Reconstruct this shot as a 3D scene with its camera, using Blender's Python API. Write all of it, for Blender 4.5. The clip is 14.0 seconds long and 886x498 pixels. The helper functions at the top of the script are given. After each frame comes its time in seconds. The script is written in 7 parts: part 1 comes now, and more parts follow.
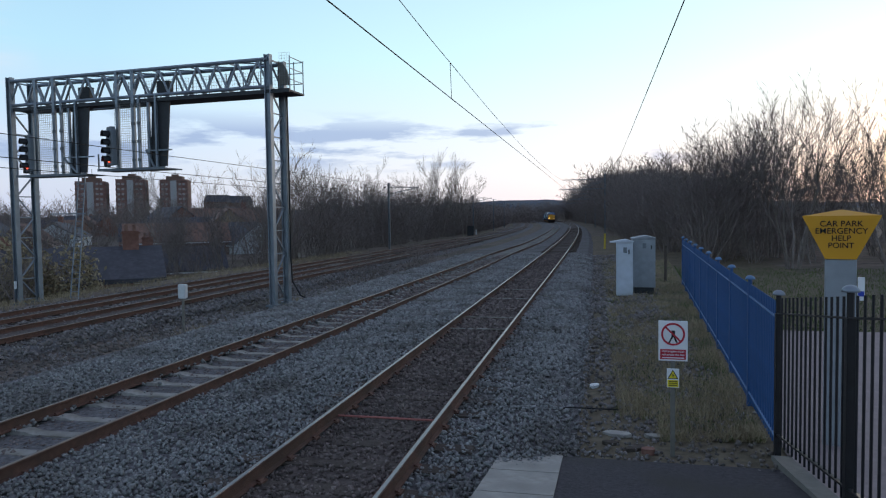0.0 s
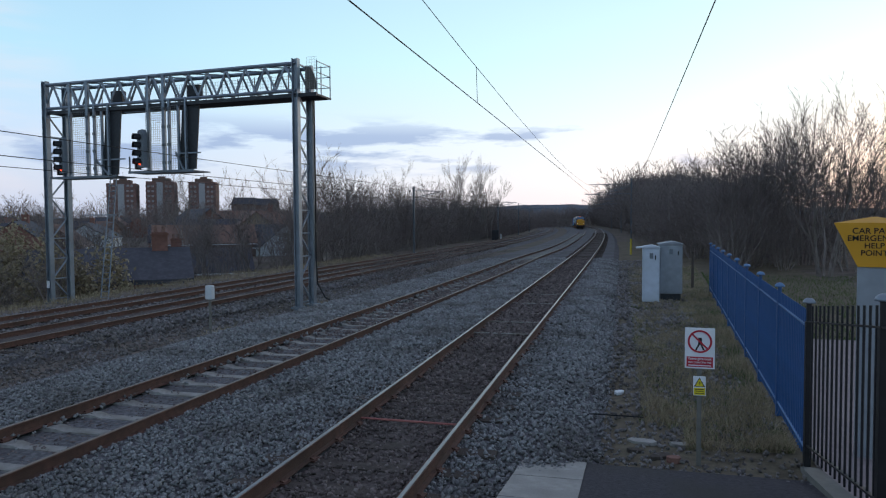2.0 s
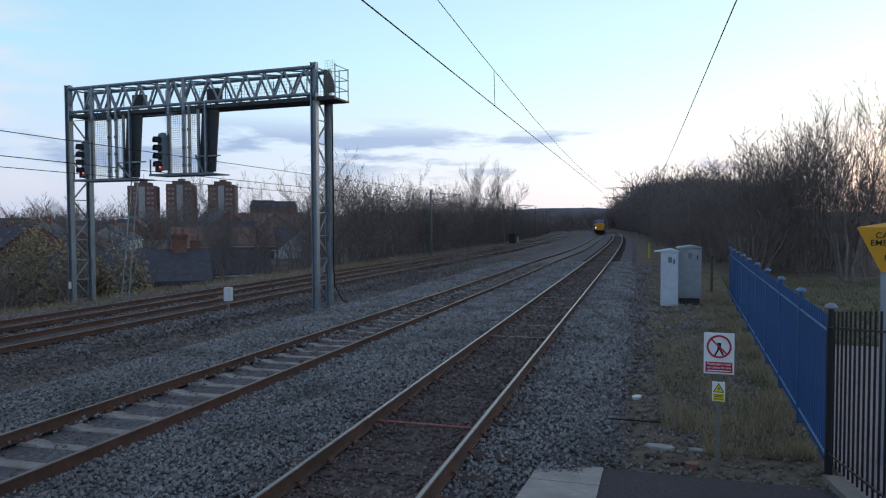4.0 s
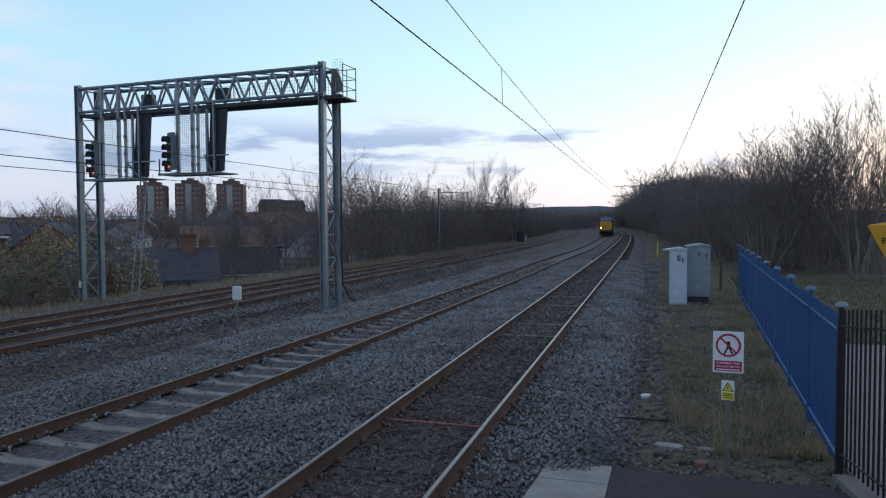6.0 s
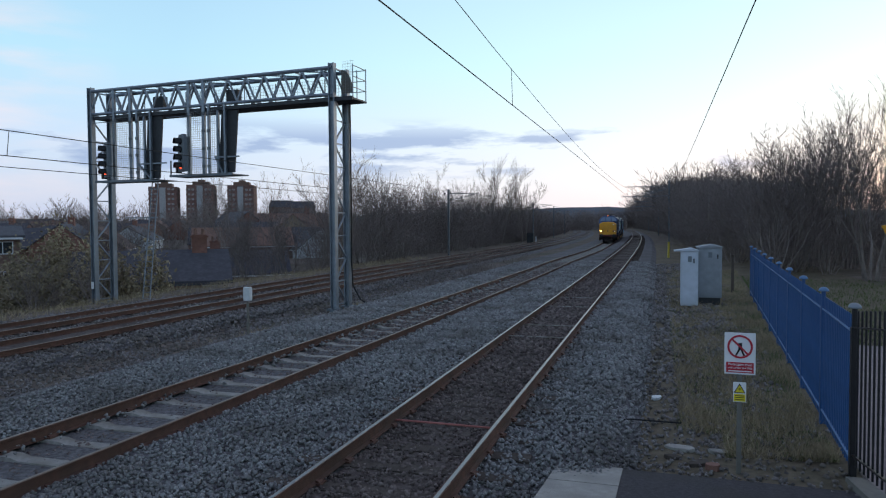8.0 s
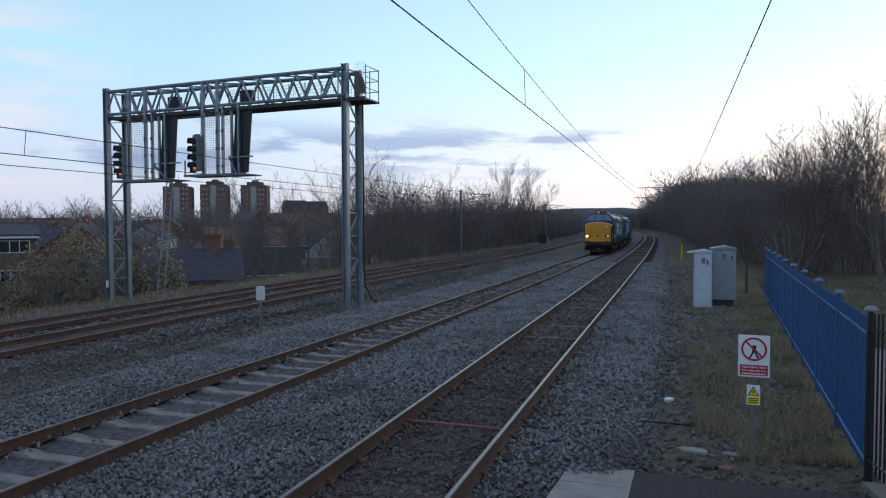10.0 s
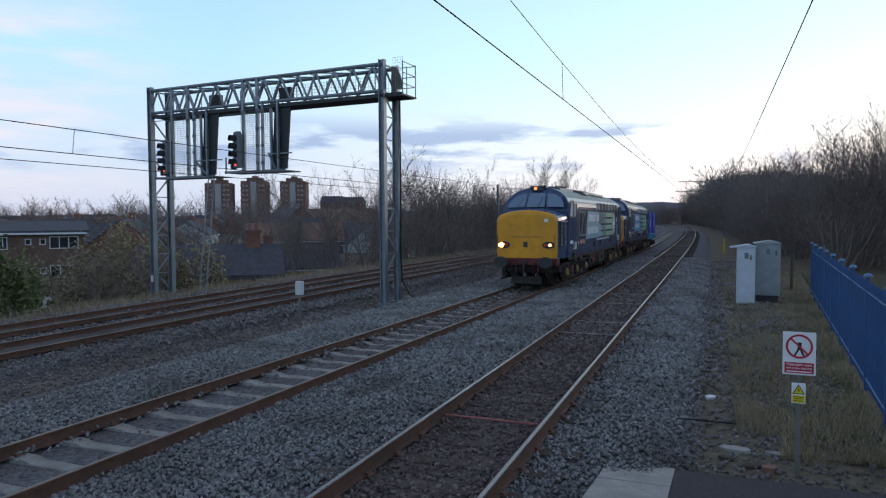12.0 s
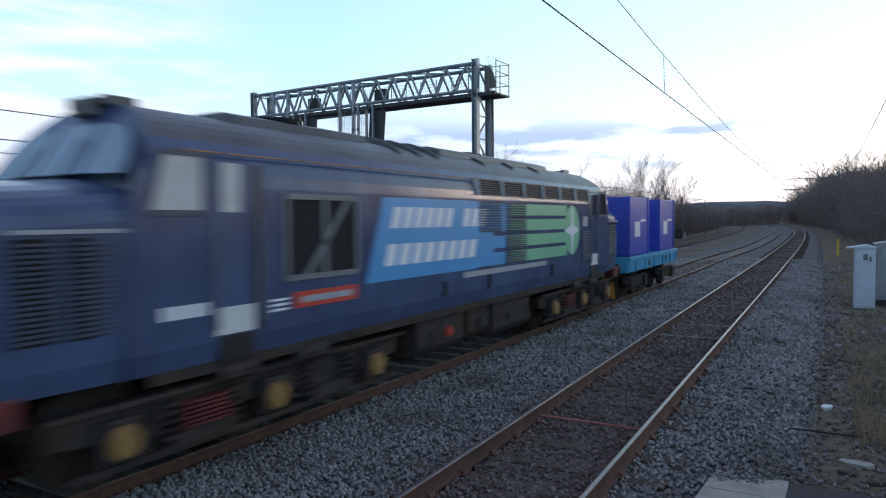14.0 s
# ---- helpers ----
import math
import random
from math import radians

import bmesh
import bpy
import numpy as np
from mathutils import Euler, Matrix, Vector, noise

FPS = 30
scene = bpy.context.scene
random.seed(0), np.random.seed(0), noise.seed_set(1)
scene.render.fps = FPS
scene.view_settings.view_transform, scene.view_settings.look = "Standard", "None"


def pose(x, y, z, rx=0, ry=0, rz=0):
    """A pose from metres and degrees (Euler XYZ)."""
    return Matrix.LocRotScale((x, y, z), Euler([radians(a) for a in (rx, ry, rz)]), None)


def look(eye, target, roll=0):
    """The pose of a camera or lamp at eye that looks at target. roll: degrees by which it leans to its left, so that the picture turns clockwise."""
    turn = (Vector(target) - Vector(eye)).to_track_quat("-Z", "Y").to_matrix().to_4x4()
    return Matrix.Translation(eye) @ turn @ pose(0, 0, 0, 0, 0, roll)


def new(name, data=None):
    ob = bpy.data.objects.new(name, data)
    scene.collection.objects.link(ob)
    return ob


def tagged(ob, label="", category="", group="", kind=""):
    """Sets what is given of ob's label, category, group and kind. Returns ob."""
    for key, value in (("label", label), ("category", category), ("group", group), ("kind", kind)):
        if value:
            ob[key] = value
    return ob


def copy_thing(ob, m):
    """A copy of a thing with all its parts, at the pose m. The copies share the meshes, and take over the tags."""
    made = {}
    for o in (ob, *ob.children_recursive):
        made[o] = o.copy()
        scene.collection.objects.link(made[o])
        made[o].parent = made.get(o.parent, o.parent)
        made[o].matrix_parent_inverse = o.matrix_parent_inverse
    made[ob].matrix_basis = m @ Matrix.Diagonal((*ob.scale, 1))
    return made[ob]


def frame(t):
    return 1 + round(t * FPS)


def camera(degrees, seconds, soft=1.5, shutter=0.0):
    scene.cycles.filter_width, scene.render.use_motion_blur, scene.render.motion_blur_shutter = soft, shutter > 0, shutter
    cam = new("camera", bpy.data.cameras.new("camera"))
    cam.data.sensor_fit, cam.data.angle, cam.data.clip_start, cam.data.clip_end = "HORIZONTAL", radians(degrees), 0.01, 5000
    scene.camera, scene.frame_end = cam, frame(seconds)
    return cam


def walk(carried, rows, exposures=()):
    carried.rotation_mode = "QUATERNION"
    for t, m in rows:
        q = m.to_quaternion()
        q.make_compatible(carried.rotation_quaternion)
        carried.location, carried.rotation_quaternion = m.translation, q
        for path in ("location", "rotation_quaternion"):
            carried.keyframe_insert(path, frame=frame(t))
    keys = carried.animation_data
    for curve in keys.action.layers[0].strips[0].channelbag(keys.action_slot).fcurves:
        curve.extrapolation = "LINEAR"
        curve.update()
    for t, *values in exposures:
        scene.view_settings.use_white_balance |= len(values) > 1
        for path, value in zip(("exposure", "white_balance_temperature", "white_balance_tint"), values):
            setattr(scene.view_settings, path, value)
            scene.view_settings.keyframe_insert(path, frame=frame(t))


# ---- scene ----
cam = camera(65.4, 14.0, 1.15, 0.32)
PATH = [
    (0.0, 0.0, 0.0, 2.6, 87.271, 0.798, 12.562),
    (0.5, 0.0, 0.0, 2.6, 87.375, 0.848, 12.859),
    (1.0, 0.0, 0.0, 2.6, 87.270, 0.561, 13.274),
    (1.5, 0.0, 0.0, 2.6, 87.422, 0.486, 13.856),
    (2.0, 0.0, 0.0, 2.6, 87.615, 0.364, 14.613),
    (2.5, 0.0, 0.0, 2.6, 87.739, 0.428, 15.177),
    (3.0, 0.0, 0.0, 2.6, 87.855, 0.437, 15.542),
    (5.5, 0.0, 0.0, 2.6, 87.811, 0.080, 16.539),
    (6.0, 0.0, 0.0, 2.6, 87.768, 0.299, 16.673),
    (6.5, 0.0, 0.0, 2.6, 87.715, 0.188, 16.829),
    (7.0, 0.0, 0.0, 2.6, 87.720, 0.240, 17.040),
    (9.5, 0.0, 0.0, 2.6, 87.976, 0.186, 18.245),
    (10.0, 0.0, 0.0, 2.6, 87.891, 0.152, 18.498),
    (10.5, 0.0, 0.0, 2.6, 87.815, 0.338, 18.696),
    (11.0, 0.0, 0.0, 2.6, 87.747, 0.269, 19.183),
    (11.5, 0.0, 0.0, 2.6, 87.634, 0.333, 20.200),
    (12.0, 0.0, 0.0, 2.6, 87.497, 0.331, 21.560),
    (12.5, 0.0, 0.0, 2.6, 87.370, 0.467, 22.508),
    (13.0, 0.0, 0.0, 2.6, 87.381, 0.463, 23.337),
    (13.5, 0.0, 0.0, 2.6, 87.414, 0.537, 24.109),
    (13.6, 0.0, 0.0, 2.6, 87.415, 0.520, 24.380),
    (13.7, 0.0, 0.0, 2.6, 87.420, 0.500, 24.670),
    (13.8, 0.0, 0.0, 2.6, 87.425, 0.420, 25.300),
    (13.9, -0.05, 0.02, 2.58, 87.430, 0.350, 26.560),
    (13.967, -0.08, 0.029, 2.57, 87.530, 0.368, 28.85),
    (14.0, -0.085, 0.03, 2.567, 87.544, 0.371, 29.104),
]
walk(cam, [(r[0], pose(*r[1:])) for r in PATH], [(0.0, 0.0), (11.0, 0.0), (12.5, 0.12), (13.5, 0.26), (14.0, 0.32)])

# ---- dusk sky and the low, veiled sun behind the wood ----
SUN_AZ, SUN_EL = radians(24.0), radians(3.0)     # azimuth clockwise from +y
world = bpy.data.worlds.new("dusk_sky")
scene.world = world
world.use_nodes = True


def build_sky():
    nt = world.node_tree
    nt.nodes.clear()
    N = lambda kind, **kw: mk_node(nt, kind, **kw)
    out = N("ShaderNodeOutputWorld")
    bg = N("ShaderNodeBackground")
    co = N("ShaderNodeTexCoord")
    sky = N("ShaderNodeTexSky", sky_type="NISHITA", sun_disc=False, sun_elevation=SUN_EL, sun_rotation=SUN_AZ)
    sky.air_density, sky.dust_density, sky.ozone_density = 1.0, 1.2, 1.5
    sep = N("ShaderNodeSeparateXYZ")
    nt.links.new(co.outputs["Generated"], sep.inputs[0])
    # veil of thin high haze: warm white low, pale cyan high
    ramp = N("ShaderNodeValToRGB")
    nt.links.new(sep.outputs["Z"], ramp.inputs[0])
    cr = ramp.color_ramp
    cr.elements[0].position, cr.elements[0].color = 0.0, (0.84, 0.80, 0.86, 1)
    cr.elements[1].position, cr.elements[1].color = 1.0, (0.36, 0.355, 0.46, 1)
    for p, c in ((0.05, (0.90, 0.88, 0.91)), (0.12, (0.85, 0.93, 0.99)), (0.22, (0.70, 0.97, 1.0)), (0.44, (0.49, 0.70, 0.88)), (0.62, (0.40, 0.425, 0.55))):
        e = cr.elements.new(p)
        e.color = (*c, 1)
    # the side away from the sunset is bluer
    side = N("ShaderNodeVectorMath", operation="DOT_PRODUCT")
    side.inputs[1].default_value = (math.sin(SUN_AZ), math.cos(SUN_AZ), 0)
    nt.links.new(co.outputs["Generated"], side.inputs[0])
    sr = N("ShaderNodeMapRange")
    sr.inputs["From Min"].default_value, sr.inputs["From Max"].default_value = 0.45, 1.0
    nt.links.new(side.outputs["Value"], sr.inputs["Value"])
    tint = N("ShaderNodeMix", data_type="RGBA")
    tint.inputs["A"].default_value, tint.inputs["B"].default_value = (0.70, 0.81, 0.97, 1), (1.07, 1.08, 1.10, 1)
    nt.links.new(sr.outputs["Result"], tint.inputs["Factor"])
    mul = N("ShaderNodeMix", data_type="RGBA", blend_type="MULTIPLY")
    mul.inputs["Factor"].default_value = 1.0
    nt.links.new(ramp.outputs[0], mul.inputs["A"])
    nt.links.new(tint.outputs["Result"], mul.inputs["B"])
    # clouds: stretched noise in a low band
    mp = N("ShaderNodeMapping")
    mp.inputs["Scale"].default_value = (5.0, 5.0, 26.0)
    mp.inputs["Location"].default_value = (1.3, 0.4, 0.2)
    nt.links.new(co.outputs["Generated"], mp.inputs[0])
    no = N("ShaderNodeTexNoise")
    no.inputs["Scale"].default_value, no.inputs["Detail"].default_value, no.inputs["Roughness"].default_value = 1.0, 7.0, 0.55
    nt.links.new(mp.outputs[0], no.inputs["Vector"])
    cl = N("ShaderNodeValToRGB")
    cl.color_ramp.elements[0].position, cl.color_ramp.elements[1].position = 0.49, 0.57
    band = N("ShaderNodeValToRGB")
    b = band.color_ramp
    b.elements[0].position, b.elements[0].color = 0.055, (0, 0, 0, 1)
    b.elements[1].position, b.elements[1].color = 0.15, (0, 0, 0, 1)
    for p, v in ((0.085, 1.0), (0.12, 1.0)):
        e = b.elements.new(p)
        e.color = (v, v, v, 1)
    nt.links.new(sep.outputs["Z"], band.inputs[0])
    # the cloud bank lies over the goods tracks, and thins out to both sides
    near = N("ShaderNodeVectorMath", operation="DOT_PRODUCT")
    near.inputs[1].default_value = (-math.sin(radians(27)), math.cos(radians(27)), 0.1)
    nt.links.new(co.outputs["Generated"], near.inputs[0])
    nr = N("ShaderNodeMapRange")
    nr.inputs["From Min"].default_value, nr.inputs["From Max"].default_value = 0.94, 0.995
    nr.inputs["To Min"].default_value, nr.inputs["To Max"].default_value = -0.10, 0.06
    nt.links.new(near.outputs["Value"], nr.inputs["Value"])
    more = N("ShaderNodeMath", operation="ADD")
    nt.links.new(no.outputs["Fac"], more.inputs[0])
    nt.links.new(nr.outputs["Result"], more.inputs[1])
    nt.links.new(more.outputs[0], cl.inputs[0])
    cf = N("ShaderNodeMath", operation="MULTIPLY")
    nt.links.new(cl.outputs[0], cf.inputs[0])
    nt.links.new(band.outputs[0], cf.inputs[1])
    cf2 = N("ShaderNodeMath", operation="MULTIPLY")
    cf2.inputs[1].default_value = 0.9
    nt.links.new(cf.outputs[0], cf2.inputs[0])
    cm = N("ShaderNodeMix", data_type="RGBA")
    cm.inputs["B"].default_value = (0.34, 0.46, 0.72, 1)
    nt.links.new(cf2.outputs[0], cm.inputs["Factor"])
    # pale pink cumulus far round to the left
    pk = N("ShaderNodeVectorMath", operation="DOT_PRODUCT")
    pk.inputs[1].default_value = (-math.sin(radians(60)), math.cos(radians(60)), 0.16)
    nt.links.new(co.outputs["Generated"], pk.inputs[0])
    pr = N("ShaderNodeMapRange")
    pr.inputs["From Min"].default_value, pr.inputs["From Max"].default_value = 0.965, 1.012
    nt.links.new(pk.outputs["Value"], pr.inputs["Value"])
    n2 = N("ShaderNodeTexNoise")
    n2.inputs["Scale"].default_value, n2.inputs["Detail"].default_value = 1.4, 6.0
    nt.links.new(mp.outputs[0], n2.inputs["Vector"])
    n2r = N("ShaderNodeMapRange")
    n2r.inputs["From Min"].default_value, n2r.inputs["From Max"].default_value = 0.40, 0.75
    nt.links.new(n2.outputs["Fac"], n2r.inputs["Value"])
    pm = N("ShaderNodeMath", operation="MULTIPLY")
    nt.links.new(pr.outputs["Result"], pm.inputs[0])
    nt.links.new(n2r.outputs["Result"], pm.inputs[1])
    pink = N("ShaderNodeMix", data_type="RGBA")
    pink.inputs["B"].default_value = (0.93, 0.80, 0.85, 1)
    nt.links.new(pm.outputs[0], pink.inputs["Factor"])
    nt.links.new(mul.outputs["Result"], pink.inputs["A"])
    nt.links.new(pink.outputs["Result"], cm.inputs["A"])
    # add the clear sky itself
    ad = N("ShaderNodeMix", data_type="RGBA", blend_type="ADD")
    ad.inputs["Factor"].default_value = 0.03
    nt.links.new(cm.outputs["Result"], ad.inputs["A"])
    nt.links.new(sky.outputs[0], ad.inputs["B"])
    nt.links.new(ad.outputs["Result"], bg.inputs["Color"])
    bg.inputs["Strength"].default_value = SKY_STRENGTH
    nt.links.new(bg.outputs[0], out.inputs[0])


SKY_STRENGTH = 1.0


def mk_node(nt, kind, **kw):
    n = nt.nodes.new(kind)
    for k, v in kw.items():
        setattr(n, k, v)
    return n


build_sky()
sun_data = bpy.data.lights.new("sun", "SUN")
sun_data.energy, sun_data.angle, sun_data.color = 0.5, radians(14), (1.0, 0.84, 0.72)
sun = new("sun", sun_data)
sun.matrix_world = look((200 * math.sin(SUN_AZ), 200 * math.cos(SUN_AZ), 60), (0, 0, 40))
# ---- materials ----
def surface(name, base, rough=0.85, metal=0.0, var=0.25, scale=8.0, fine=60.0, bump=0.15, tint=None, patch=1.5, rand=0.0, spec=0.4, emit=None):
    """A plain surface with grain and stains: colour varied at two scales, fine relief."""
    m = bpy.data.materials.new(name)
    m.use_nodes = True
    nt = m.node_tree
    bs = nt.nodes["Principled BSDF"]
    bs.inputs["Roughness"].default_value, bs.inputs["Metallic"].default_value = rough, metal
    bs.inputs["Specular IOR Level"].default_value = spec
    co = mk_node(nt, "ShaderNodeTexCoord")
    n1 = mk_node(nt, "ShaderNodeTexNoise")
    n1.inputs["Scale"].default_value, n1.inputs["Detail"].default_value = patch, 5
    n2 = mk_node(nt, "ShaderNodeTexNoise")
    n2.inputs["Scale"].default_value, n2.inputs["Detail"].default_value = scale, 6
    n3 = mk_node(nt, "ShaderNodeTexNoise")
    n3.inputs["Scale"].default_value, n3.inputs["Detail"].default_value = fine, 4
    for n in (n1, n2, n3):
        nt.links.new(co.outputs["Object"], n.inputs["Vector"])
    dark = tuple(c * (1 - var) for c in base)
    lite = tuple(min(1, c * (1 + var)) for c in base)
    ra = mk_node(nt, "ShaderNodeValToRGB")
    ra.color_ramp.elements[0].position, ra.color_ramp.elements[1].position = 0.3, 0.7
    ra.color_ramp.elements[0].color, ra.color_ramp.elements[1].color = (*dark, 1), (*lite, 1)
    nt.links.new(n2.outputs["Fac"], ra.inputs[0])
    mx = mk_node(nt, "ShaderNodeMix", data_type="RGBA")
    rb = mk_node(nt, "ShaderNodeMapRange")
    rb.inputs["From Min"].default_value, rb.inputs["From Max"].default_value = 0.45, 0.68
    nt.links.new(n1.outputs["Fac"], rb.inputs["Value"])
    nt.links.new(rb.outputs["Result"], mx.inputs["Factor"])
    nt.links.new(ra.outputs[0], mx.inputs["A"])
    mx.inputs["B"].default_value = (*(tint or tuple(c * (1 - 0.7 * var) for c in base)), 1)
    col = mx.outputs["Result"]
    if rand:
        oi = mk_node(nt, "ShaderNodeObjectInfo")
        geo = mk_node(nt, "ShaderNodeNewGeometry")
        su = mk_node(nt, "ShaderNodeMath", operation="ADD")
        nt.links.new(oi.outputs["Random"], su.inputs[0])
        nt.links.new(geo.outputs["Random Per Island"], su.inputs[1])
        mr = mk_node(nt, "ShaderNodeMapRange")
        mr.inputs["From Max"].default_value = 2.0
        mr.inputs["To Min"].default_value, mr.inputs["To Max"].default_value = 1 - rand, 1 + rand
        nt.links.new(su.outputs[0], mr.inputs["Value"])
        hs = mk_node(nt, "ShaderNodeHueSaturation")
        nt.links.new(mr.outputs["Result"], hs.inputs["Value"])
        nt.links.new(col, hs.inputs["Color"])
        col = hs.outputs[0]
    nt.links.new(col, bs.inputs["Base Color"])
    rr = mk_node(nt, "ShaderNodeMapRange")
    rr.inputs["To Min"].default_value, rr.inputs["To Max"].default_value = max(0.03, rough - 0.12), min(1, rough + 0.12)
    nt.links.new(n2.outputs["Fac"], rr.inputs["Value"])
    nt.links.new(rr.outputs["Result"], bs.inputs["Roughness"])
    if bump:
        bp = mk_node(nt, "ShaderNodeBump")
        bp.inputs["Strength"].default_value, bp.inputs["Distance"].default_value = bump, 0.02
        nt.links.new(n3.outputs["Fac"], bp.inputs["Height"])
        nt.links.new(bp.outputs[0], bs.inputs["Normal"])
    if emit:
        bs.inputs["Emission Color"].default_value, bs.inputs["Emission Strength"].default_value = (*emit[0], 1), emit[1]
    return m


